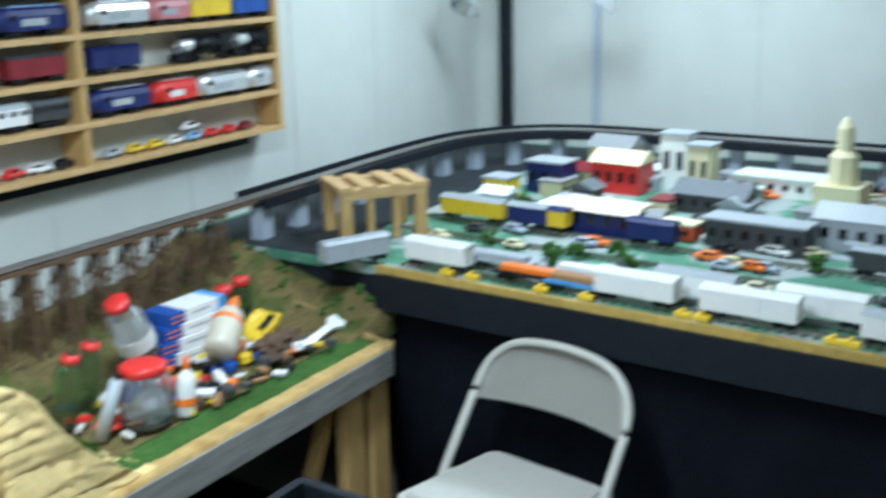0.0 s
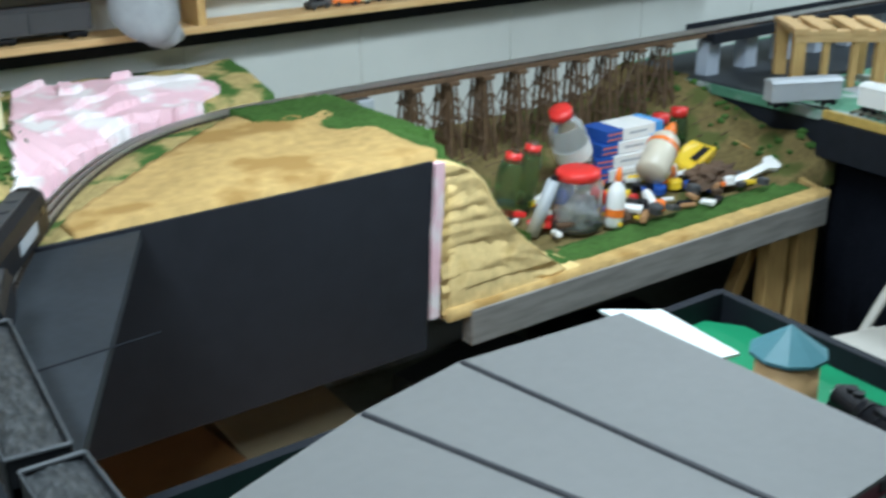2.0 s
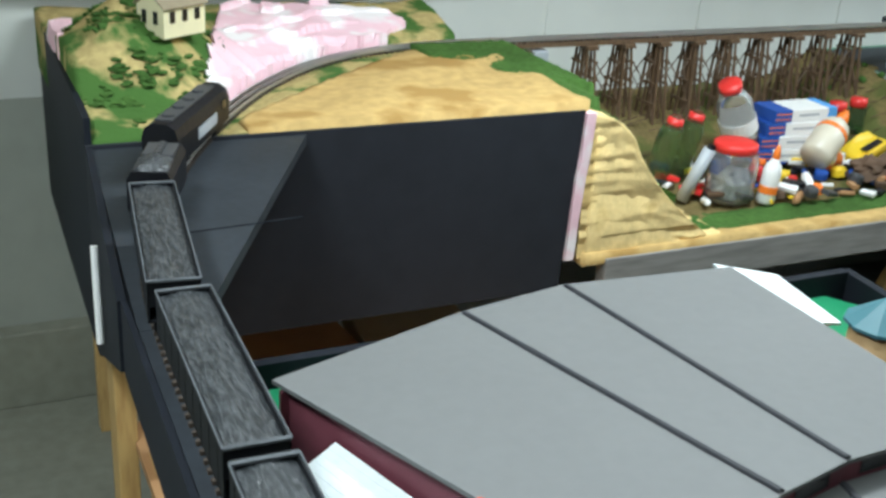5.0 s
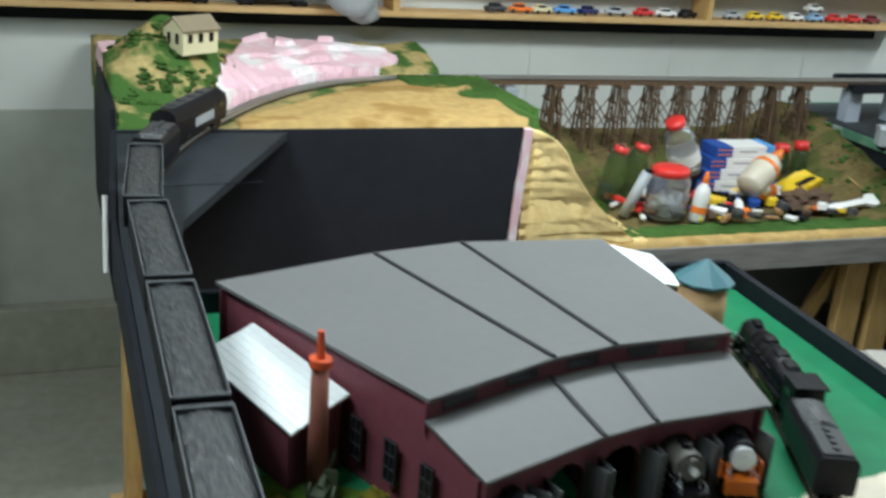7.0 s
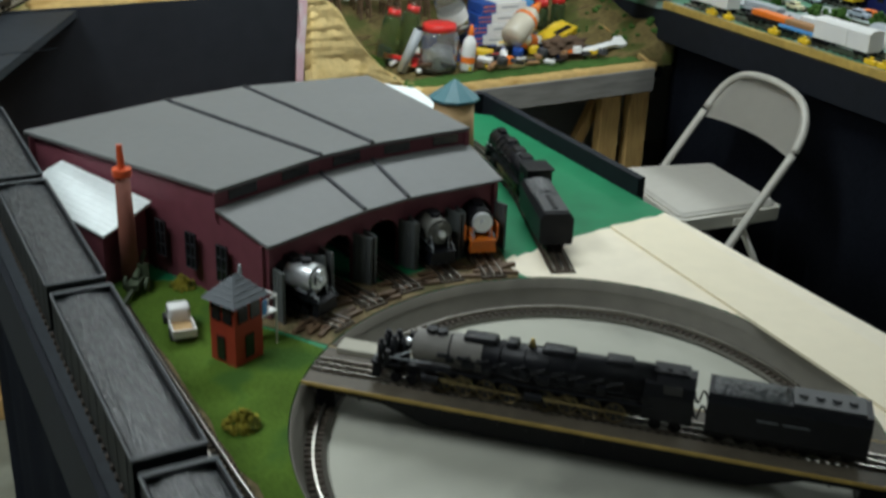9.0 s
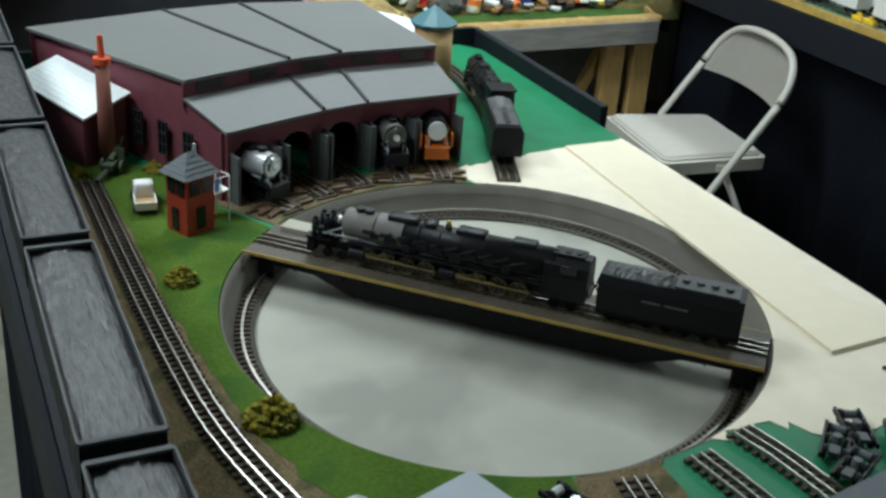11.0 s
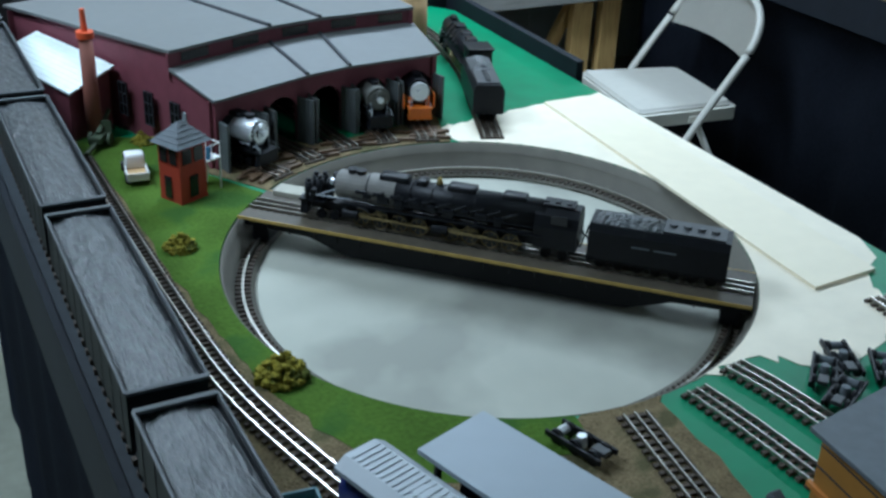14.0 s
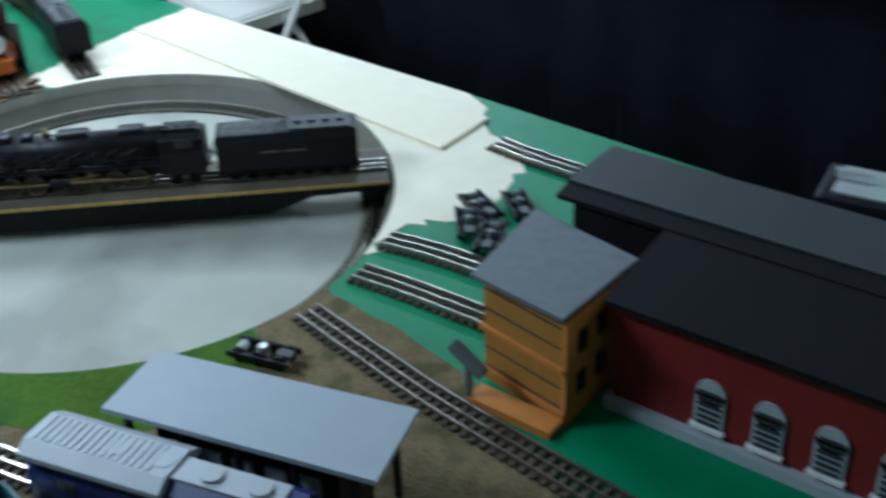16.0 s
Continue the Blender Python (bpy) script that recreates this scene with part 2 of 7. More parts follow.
M_GREYPL = material("light_grey_plastic", (0.40, 0.43, 0.46), 0.45, vary=0.08)
M_PIER = material("blue_grey_pier", (0.42, 0.47, 0.55), 0.5, vary=0.1)
M_CARD = material("brown_cardboard", (0.35, 0.19, 0.08), 0.8, vary=0.15)
M_ORCARD = material("orange_brown_cardboard", (0.42, 0.20, 0.07), 0.8, vary=0.2, scale=12, coarse=5)
M_TANCARD = material("tan_cardboard", (0.50, 0.40, 0.24), 0.8, vary=0.15, scale=12, coarse=5)
M_FELT = material("grey_felt", (0.30, 0.31, 0.32), 0.9, vary=0.15, scale=40, bump=0.3)
M_STRUCT = material("trim_yellow_wood", (0.48, 0.33, 0.08), 0.6, vary=0.3, scale=50, coarse=12)


# ---- mesh helpers ----
def part(name, bm, mat, parent=None, label="", smooth=False):
    me = bpy.data.meshes.new(name)
    bmesh.ops.recalc_face_normals(bm, faces=bm.faces)
    if smooth:
        for f in bm.faces:
            f.smooth = len(f.verts) <= 4
    bm.to_mesh(me)
    bm.free()
    me.materials.append(mat)
    ob = new(name, me)
    if parent:
        ob.parent = parent
    if label:
        ob["label"] = label
    return ob


def thing(name, m, label, category, group="", kind=""):
    ob = new(name)
    ob.empty_display_size = 0.05
    ob.matrix_world = m
    return tagged(ob, label, category, group, kind)


def box(bm, c, s, rot=None, bevel=0.0):
    m = Matrix.Translation(c) @ (rot or Matrix.Identity(4)) @ Matrix.Diagonal((*s, 1))
    r = bmesh.ops.create_cube(bm, size=1.0, matrix=m)
    if bevel:
        es = list({e for v in r["verts"] for e in v.link_edges})
        bmesh.ops.bevel(bm, geom=es, offset=bevel, segments=2, affect="EDGES", profile=0.6)
    return bm


def rod(bm, a, b, r, r2=None, n=12, caps=True):
    a, b = Vector(a), Vector(b)
    d = b - a
    m = Matrix.Translation((a + b) / 2) @ d.to_track_quat("Z", "Y").to_matrix().to_4x4()
    bmesh.ops.create_cone(bm, cap_ends=caps, segments=n, radius1=r, radius2=r if r2 is None else r2, depth=d.length, matrix=m)
    return bm


def ball(bm, c, s, sub=2, jitter=0.0, seed=0):
    r = bmesh.ops.create_icosphere(bm, subdivisions=sub, radius=1.0)
    for v in r["verts"]:
        k = 1 + jitter * noise.noise(v.co * 2.3 + Vector((seed, seed * 1.7, 0)))
        v.co = Vector((v.co.x * s[0] * k + c[0], v.co.y * s[1] * k + c[1], v.co.z * s[2] * k + c[2]))
    return bm


def prism(bm, pts, z0, z1):
    """Solid from a plan outline; z0 and z1 are numbers, or lists with a height for each corner."""
    n = len(pts)
    lo = z0 if isinstance(z0, (list, tuple)) else [z0] * n
    hi = z1 if isinstance(z1, (list, tuple)) else [z1] * n
    a = [bm.verts.new((*p, z)) for p, z in zip(pts, lo)]
    b = [bm.verts.new((*p, z)) for p, z in zip(pts, hi)]
    bm.faces.new(a[::-1])
    bm.faces.new(b)
    for i in range(n):
        j = (i + 1) % n
        bm.faces.new((a[i], a[j], b[j], b[i]))
    return bm


def sweep_x(bm, pts, x0, x1):
    """Solid from a (y, z) outline drawn out along x."""
    n = len(pts)
    a = [bm.verts.new((x0, *p)) for p in pts]
    b = [bm.verts.new((x1, *p)) for p in pts]
    bm.faces.new(a)
    bm.faces.new(b[::-1])
    for i in range(n):
        j = (i + 1) % n
        bm.faces.new((a[i], b[i], b[j], a[j]))
    return bm


def lathe(bm, prof, n=24, c=(0, 0, 0), caps=True):
    """Turned body from a list of (radius, height)."""
    rings = []
    for r, z in prof:
        rings.append([bm.verts.new((c[0] + r * math.cos(2 * math.pi * i / n), c[1] + r * math.sin(2 * math.pi * i / n), c[2] + z)) for i in range(n)])
    for p, q in zip(rings, rings[1:]):
        for i in range(n):
            bm.faces.new((p[i], p[(i + 1) % n], q[(i + 1) % n], q[i]))
    if caps and prof[0][0] > 1e-5:
        bm.faces.new(rings[0][::-1])
    if caps and prof[-1][0] > 1e-5:
        bm.faces.new(rings[-1])
    bmesh.ops.remove_doubles(bm, verts=bm.verts, dist=1e-5)
    return bm


def smooth_path(pts, step=0.02):
    """Even points along a smooth curve through pts."""
    p = [Vector(q) for q in pts]
    p = [2 * p[0] - p[1]] + p + [2 * p[-1] - p[-2]]
    dense = []
    for i in range(1, len(p) - 2):
        a, b, c, d = p[i - 1:i + 3]
        for k in range(24):
            t = k / 24
            dense.append(0.5 * (2 * b + (c - a) * t + (2 * a - 5 * b + 4 * c - d) * t * t + (3 * b - a - 3 * c + d) * t ** 3))
    dense.append(p[-2])
    out, left = [dense[0]], step
    for a, b in zip(dense, dense[1:]):
        seg = (b - a).length
        while seg >= left:
            a = a + (b - a) * (left / seg)
            seg = (b - a).length
            out.append(a.copy())
            left = step
        left -= seg
    return out


def tangent(path, i):
    a, b = path[max(0, i - 1)], path[min(len(path) - 1, i + 1)]
    return (b - a).normalized()


def ribbon(bm, path, off, w, h, z=0.0):
    """A bar of width w and height h that follows path at a sideways offset."""
    prev = None
    for i, p in enumerate(path):
        t = tangent(path, i)
        s = Vector((-t.y, t.x, 0)).normalized()
        c = p + s * off + Vector((0, 0, z))
        ring = [bm.verts.new(c + s * a + Vector((0, 0, b))) for a, b in ((-w / 2, 0), (w / 2, 0), (w / 2, h), (-w / 2, h))]
        if prev:
            for k in range(4):
                bm.faces.new((prev[k], prev[(k + 1) % 4], ring[(k + 1) % 4], ring[k]))
        else:
            bm.faces.new(ring[::-1])
        prev = ring
    bm.faces.new(prev)
    return bm


def tube(bm, path, r, n=10):
    """Round bar that follows a path of points."""
    prev = None
    for i, p in enumerate(path):
        t = tangent(path, i)
        u = t.cross(Vector((0, 0, 1)))
        if u.length < 0.05:
            u = t.cross(Vector((0, 1, 0)))
        u.normalize()
        v = t.cross(u)
        ring = [bm.verts.new(p + u * (r * math.cos(6.28318 * k / n)) + v * (r * math.sin(6.28318 * k / n))) for k in range(n)]
        if prev:
            for k in range(n):
                bm.faces.new((prev[k], prev[(k + 1) % n], ring[(k + 1) % n], ring[k]))
        else:
            bm.faces.new(ring[::-1])
        prev = ring
    bm.faces.new(prev)
    return bm


GAUGE = 0.032


def lay_ties(root, places, size, single):
    """Wooden ties under a track: the first ones singly on one shared mesh, the rest joined."""
    if single:
        bm = box(bmesh.new(), (0, 0, 0), size)
        shared = bpy.data.meshes.new("tie")
        bm.to_mesh(shared)
        bm.free()
        shared.materials.append(M_TIE)
        for c, a in places[:single]:
            ob = new("tie", shared)
            ob.parent = root
            ob.matrix_local = Matrix.Translation(c) @ Matrix.Rotation(a, 4, "Z")
    if len(places) > single:
        bm = bmesh.new()
        for c, a in places[single:]:
            box(bm, c, size, Matrix.Rotation(a, 4, "Z"))
        tagged(part("tie_run", bm, M_TIE, root), kind="stuff")


def track(pts, label, step=0.016, gauge=GAUGE, third=True, tie=(0.006, 0.048, 0.005), rail=M_RAIL, width=0.0022, group="model railway track", near=True):
    path = smooth_path(pts, step)
    root = thing("track", Matrix.Identity(4), label, "track", group)
    for off in ((-gauge / 2, gauge / 2, 0) if third else (-gauge / 2, gauge / 2)):
        part("rail", ribbon(bmesh.new(), path, off, width, 0.0055, 0.0055), rail, root)
    lay_ties(root, [(p + Vector((0, 0, 0.003)), math.atan2(tangent(path, i).y, tangent(path, i).x)) for i, p in enumerate(path)], tie, 300 if near else 0)
    return root


def along(pts, s):
    """Point and heading at the length s along a smooth path."""
    path = smooth_path(pts, 0.005)
    i = min(max(int(s / 0.005), 0), len(path) - 1)
    t = tangent(path, i)
    return path[i], math.degrees(math.atan2(t.y, t.x))


# ---- room ----
ROOM_X0, ROOM_X1, ROOM_Y0, ROOM_Y1, ROOM_Z = -1.5, 5.05, -3.6, 2.60, 2.45
floor = part("floor", box(bmesh.new(), ((ROOM_X0 + ROOM_X1) / 2, (ROOM_Y0 + ROOM_Y1) / 2, -0.05), (ROOM_X1 - ROOM_X0 + 0.4, ROOM_Y1 - ROOM_Y0 + 0.4, 0.1)), M_FLOOR)
tagged(floor, "worn grey-green concrete basement floor", "floor", kind="structure")
ceil = part("ceiling", box(bmesh.new(), ((ROOM_X0 + ROOM_X1) / 2, (ROOM_Y0 + ROOM_Y1) / 2, ROOM_Z + 0.05), (ROOM_X1 - ROOM_X0 + 0.4, ROOM_Y1 - ROOM_Y0 + 0.4, 0.1)), M_CEIL)
tagged(ceil, "plain pale painted ceiling", "ceiling", kind="structure")


def wall(name, c, s, label, mat=M_WALL):
    return tagged(part(name, box(bmesh.new(), c, s), mat), label, "wall", kind="structure")


wn = wall("wall_north", ((ROOM_X0 + ROOM_X1) / 2, ROOM_Y1 + 0.06, ROOM_Z / 2), (ROOM_X1 - ROOM_X0 + 0.24, 0.12, ROOM_Z), "pale grey-green painted panel wall behind the shelf")
we = wall("wall_east", (ROOM_X1 + 0.06, (ROOM_Y0 + ROOM_Y1) / 2, ROOM_Z / 2), (0.12, ROOM_Y1 - ROOM_Y0, ROOM_Z), "pale grey-green painted panel wall behind the layout")
# South wall is out of view; its pale paint is assumed, for bounced light.
wall("wall_south", ((ROOM_X0 + ROOM_X1) / 2, ROOM_Y0 - 0.06, ROOM_Z / 2), (ROOM_X1 - ROOM_X0 + 0.24, 0.12, ROOM_Z), "assumed pale painted wall, out of view")
# Thin darker sheet puts the shade on the lower wall into colour.
wall("wall_shade_sheet", (-0.55, ROOM_Y1 - 0.006, 0.43), (1.90, 0.012, 0.86), "thin grey-green sheet that stands for shade on the lower wall", M_WALLSHADE)
wall("wall_west", (ROOM_X0 - 0.06, (ROOM_Y0 + ROOM_Y1) / 2, ROOM_Z / 2), (0.12, ROOM_Y1 - ROOM_Y0, ROOM_Z), "pale grey-green painted wall")
# Added ledge in floor colour, to lift where the floor meets the wall.
tagged(part("added_floor_ledge", box(bmesh.new(), (-0.295, ROOM_Y1 - 0.035, 0.1125), (2.41, 0.07, 0.225), bevel=0.006), M_FLOOR), "added floor-coloured ledge that lifts the floor line at the wall", "footing", kind="structure")
leaning = thing("leaning_board", pose(-0.30, ROOM_Y1 - 0.050, 0.225, -2, 0, 0), "pale blue-grey board leaning against the wall", "board")
part("sheet", box(bmesh.new(), (0, 0, 0.29), (0.62, 0.018, 0.58), bevel=0.003), M_PIER, leaning)
# panel joints as shallow cover strips
for sx in (0.68, 1.25, 1.80, 2.37, 2.97, 3.57, 4.15, 4.7):
    tagged(part("trim", box(bmesh.new(), (sx, ROOM_Y1 - 0.002, ROOM_Z / 2), (0.012, 0.004, ROOM_Z)), M_WALL), "painted cover strip on the wall joint", "trim", kind="structure")
for sy in (1.9, 1.2, 0.5, -0.2, -0.9, -1.6):
    tagged(part("trim", box(bmesh.new(), (ROOM_X1 - 0.002, sy, ROOM_Z / 2), (0.004, 0.012, ROOM_Z)), M_WALL), "painted cover strip on the wall joint", "trim", kind="structure")
# Housings for the assumed lamps; none of them is in view.
for fx, fy, fr, watt in ASSUMED_FIXTURES:
    fix = thing("assumed_light_housing", pose(fx, fy, ROOM_Z, 0, 0, fr), "assumed long white ceiling light, out of view", "ceiling light", "ceiling lights")
    part("housing", box(bmesh.new(), (0, 0, -0.025), (1.25, 0.28, 0.05), bevel=0.008), M_WHITE, fix)

# ---- table with the turntable ----
TZ = 0.784
CX, CY, PIT_R = 0.958, -0.285, 0.452
WEST = 0.285
TABLE = [(0.265, -2.3), (1.42, -2.3), (1.56, -0.55), (1.61, 0.35), (1.66, 1.12), (0.340, 1.12), (0.312, -0.3)]


PIT_LONG, PIT_SHORT, PIT_TURN = 1.060, 0.952, 57.0


def pit_radius(deg, r=PIT_R):
    """The hand-cut pit is slightly oval: its radius in a given direction."""
    a = radians(deg - PIT_TURN)
    return r / math.hypot(math.cos(a) / PIT_LONG, math.sin(a) / PIT_SHORT)


def arc(r, a0, a1, n=48):
    out = []
    for i in range(n + 1):
        a = a0 + (a1 - a0) * i / n
        k = pit_radius(a, r)
        out.append((CX + k * math.cos(radians(a)), CY + k * math.sin(radians(a))))
    return out


def ring_deck(outline, z0, z1):
    """Deck with a round opening: the outline is met by rays from the pit's centre."""
    bm = bmesh.new()
    n = 144
    inner, outer = [], []
    for i in range(n):
        a = 2 * math.pi * i / n
        d = Vector((math.cos(a), math.sin(a)))
        best = 9.0
        for p, q in zip(outline, outline[1:] + outline[:1]):
            p, q = Vector(p) - Vector((CX, CY)), Vector(q) - Vector((CX, CY))
            e = q - p
            den = d.x * e.y - d.y * e.x
            if abs(den) < 1e-9:
                continue
            s = (p.x * e.y - p.y * e.x) / den
            u = (p.x * d.y - p.y * d.x) / den
            if s > 0 and -1e-6 <= u <= 1 + 1e-6:
                best = min(best, s)
        k = pit_radius(math.degrees(a))
        inner.append((CX + d.x * k, CY + d.y * k))
        outer.append((CX + d.x * best, CY + d.y * best))
    vi = [[bm.verts.new((*p, z)) for p in inner] for z in (z0, z1)]
    vo = [[bm.verts.new((*p, z)) for p in outer] for z in (z0, z1)]
    for i in range(n):
        j = (i + 1) % n
        bm.faces.new((vi[1][i], vo[1][i], vo[1][j], vi[1][j]))
        bm.faces.new((vi[0][j], vo[0][j], vo[0][i], vi[0][i]))
        bm.faces.new((vo[0][i], vo[0][j], vo[1][j], vo[1][i]))
        bm.faces.new((vi[0][j], vi[0][i], vi[1][i], vi[1][j]))
    return bm


layout = thing("layout_table", Matrix.Identity(4), "low plywood railway table painted green and partly white", "table")
part("tabletop", ring_deck(TABLE, TZ - 0.02, TZ), M_GREEN, layout, "green painted plywood top")


def sheet(name, pts, z, mat, label):
    bm = prism(bmesh.new(), pts, TZ - 0.001, TZ + z)
    return part(name, bm, mat, layout, label)


def ragged(pts, amp, seed, n=6):
    """Breaks the straight runs of an outline into an uneven brushed edge."""
    rnd = random.Random(seed)
    out = []
    for p, q in zip(pts, pts[1:]):
        for k in range(n):
            t = k / n
            out.append((p[0] + (q[0] - p[0]) * t + rnd.uniform(-amp, amp), p[1] + (q[1] - p[1]) * t + rnd.uniform(-amp, amp)))
    out.append(pts[-1])
    return out


sheet("primer_patch", arc(PIT_R, -84, 66, 50) + ragged([(1.14, 0.235), (1.22, 0.25), (1.42, 0.28), (1.606, 0.295)], 0.008, 1) + [(1.602, 0.20), (1.562, -0.52), (1.53, -0.585)]
      + ragged([(1.47, -0.62), (1.36, -0.78), (1.22, -0.79), (1.12, -0.74), (1.0, -0.742)], 0.014, 2), 0.0012, M_WHITEP, "white brushed primer with ragged edge")
sheet("grass_mat", arc(PIT_R, 126, 252, 40) + ragged([(0.80, -0.80), (0.70, -0.80), (0.575, -0.78), (0.515, -0.64), (0.482, -0.50), (0.471, -0.36), (0.467, -0.1), (0.470, 0.25), (0.47, 0.36), (0.38, 0.44)], 0.006, 3) + [(0.38, 0.52), (0.60, 0.40), (0.63, 0.20)], 0.002, M_GRASS, "green flocked grass mat")
sheet("ballast_strip", ragged([(0.345, 0.52), (0.345, -0.7), (0.37, -1.3), (0.75, -1.3), (0.90, -1.0), (0.93, -0.76)], 0.006, 4) + arc(PIT_R, 268, 253, 10) + [(0.785, -0.764), (0.62, -0.73), (0.545, -0.62), (0.500, -0.46), (0.484, -0.1), (0.486, 0.25), (0.482, 0.36), (0.41, 0.44)], 0.0014, M_DIRT, "brown gravel ballast")
sheet("yard_dirt", arc(PIT_R, 68, 124, 30) + [(0.60, 0.26), (0.66, 0.40), (0.90, 0.245), (1.18, 0.295), (1.155, 0.23)], 0.0016, M_DIRT, "brown dirt apron with ties")
for leg_x, leg_y in ((0.36, 1.0), (1.5, 1.0), (0.36, -2.1), (1.3, -2.1)):
    part("leg", box(bmesh.new(), (leg_x, leg_y, (TZ - 0.02) / 2), (0.06, 0.06, TZ - 0.02), bevel=0.004), M_PINEV, layout)
# raised black fascia along the east and north edges
fas = bmesh.new()
prism(fas, [(1.615, 0.40), (1.635, 0.40), (1.685, 1.14), (1.665, 1.14)], TZ - 0.10, TZ + 0.042)
part("fascia", fas, M_BLACK, layout, "black painted edge board")
fas = bmesh.new()
prism(fas, [(0.36, 1.12), (1.665, 1.12), (1.667, 1.14), (0.36, 1.14)], TZ - 0.10, TZ + 0.045)
part("fascia", fas, M_BLACK, layout, "black painted edge board")
# black cloth hanging from the table's aisle side
def cloth(pts, z0, z1, amp=0.012, folds=26):
    bm = bmesh.new()
    path = smooth_path([(x, y, 0) for x, y in pts], 0.03)
    rows = []
    for z, k in ((z1, 0.0), (z1 - 0.1, 0.5), ((z0 + z1) / 2, 0.9), (z0, 1.0)):
        row = []
        for i, p in enumerate(path):
            t = tangent(path, i)
            s = Vector((-t.y, t.x, 0))
            w = k * amp * (math.sin(i * 0.7) + 0.6 * math.sin(i * 0.31 + 1.0))
            row.append(bm.verts.new((p + s * w) + Vector((0, 0, z))))
        rows.append(row)
    for a, b in zip(rows, rows[1:]):
        for i in range(len(path) - 1):
            bm.faces.new((a[i], a[i + 1], b[i + 1], b[i]))
    bmesh.ops.solidify(bm, geom=bm.faces[:], thickness=0.003)
    return bm


part("skirt", cloth([(1.40, -2.3), (1.525, -0.6), (1.58, 0.35)], 0.02, TZ - 0.025), M_CLOTH, layout, "black cloth skirt", True)

# ---- turntable ----
tt = thing("turntable", pose(CX, CY, TZ, 0, 0, PIT_TURN) @ Matrix.Diagonal((PIT_LONG, PIT_SHORT, 1, 1)), "round grey turntable pit with a ring rail", "turntable")
PD = 0.052
pit = bmesh.new()
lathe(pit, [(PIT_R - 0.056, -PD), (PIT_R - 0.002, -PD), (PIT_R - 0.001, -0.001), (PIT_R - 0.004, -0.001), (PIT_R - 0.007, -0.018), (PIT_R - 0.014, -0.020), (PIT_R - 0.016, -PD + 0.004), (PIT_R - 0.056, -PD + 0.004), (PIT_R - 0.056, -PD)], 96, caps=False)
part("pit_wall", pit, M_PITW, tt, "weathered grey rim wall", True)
part("pit_floor", lathe(bmesh.new(), [(0.0001, -PD - 0.012), (PIT_R - 0.054, -PD - 0.012), (PIT_R - 0.054, -PD - 0.002), (0.0001, -PD - 0.002)], 96), M_PIT, tt, "pale stained concrete floor")
ring_path = [Vector(((PIT_R - 0.036) * math.cos(i * math.pi / 90), (PIT_R - 0.036) * math.sin(i * math.pi / 90), -PD + 0.003)) for i in range(181)]
part("ring_rail", ribbon(bmesh.new(), ring_path, 0, 0.004, 0.006, 0.004), M_RAIL, tt, "shiny ring rail")
lay_ties(tt, [(Vector(((PIT_R - 0.036) * math.cos(i * math.pi / 100), (PIT_R - 0.036) * math.sin(i * math.pi / 100), -PD + 0.005)), i * math.pi / 100) for i in range(200)], (0.026, 0.006, 0.005), 200)

BR_ANG = -46.5
br = thing("turntable_bridge", pose(CX, CY, TZ, 0, 0, BR_ANG), "dark plate-girder turntable bridge with brown walkways", "turntable bridge")
BL = 0.424
for sy in (-1, 1):
    bm = bmesh.new()
    prof = [(-BL, 0.0), (BL, 0.0), (BL, -0.018), (BL * 0.72, -0.022), (BL * 0.55, -0.046), (-BL * 0.55, -0.046), (-BL * 0.72, -0.022), (-BL, -0.018)]
    a = [bm.verts.new((x, sy * 0.030 - 0.003, z)) for x, z in prof]
    b = [bm.verts.new((x, sy * 0.030 + 0.003, z)) for x, z in prof]
    bm.faces.new(a)
    bm.faces.new(b[::-1])
    for i in range(len(prof)):
        j = (i + 1) % len(prof)
        bm.faces.new((a[i], a[j], b[j], b[i]))
    for k in range(19):
        x = -BL * 0.9 + k * BL * 0.1
        box(bm, (x, sy * 0.0345, -0.012), (0.003, 0.003, 0.02))
    part("girder", bm, M_LOCO, br, "black girder")
    part("walkway", box(bmesh.new(), (0, sy * 0.0405, 0.0068), (BL * 2, 0.033, 0.003), bevel=0.001), M_BRIDGE, br, "worn brown walkway")
    part("walkway_edge", box(bmesh.new(), (0, sy * 0.0578, 0.0060), (BL * 2, 0.0016, 0.0052)), M_STRUCT, br, "worn yellow-brown edge strip")
lay_ties(br, [(Vector((-BL + 0.006 + k * (2 * BL - 0.012) / 65, 0, 0.003)), 0.0) for k in range(66)], (0.007, 0.06, 0.006), 66)
for off in (-GAUGE / 2, 0, GAUGE / 2):
    part("rail", box(bmesh.new(), (0, off, 0.009), (BL * 2, 0.0022, 0.006)), M_RAIL, br)
for sx in (-1, 1):
    part("end_truck", box(bmesh.new(), (sx * (BL - 0.030), 0, -0.028), (0.03, 0.07, 0.03), bevel=0.003), M_LOCO, br)
part("walkway_house", box(bmesh.new(), (-BL + 0.075, 0.060, 0.010), (0.115, 0.036, 0.014), bevel=0.002), M_WALKTOP, br, "flat cream grey box beside the track")


# ---- rolling stock ----
M_VALVE = material("tarnished_bronze", (0.36, 0.28, 0.14), 0.36, 0.8, vary=0.3, scale=80)
def wheels(root, xs, r, y=GAUGE / 2, mat=M_LOCO, spoked=False):
    for x in xs:
        for s in (-1, 1):
            bm = bmesh.new()
            rod(bm, (x, s * (y - 0.002), r), (x, s * (y + 0.0035), r), r, n=20)
            rod(bm, (x, s * (y + 0.003), r), (x, s * (y + 0.005), r), r * 0.35, n=10)
            part("wheel", bm, mat, root)


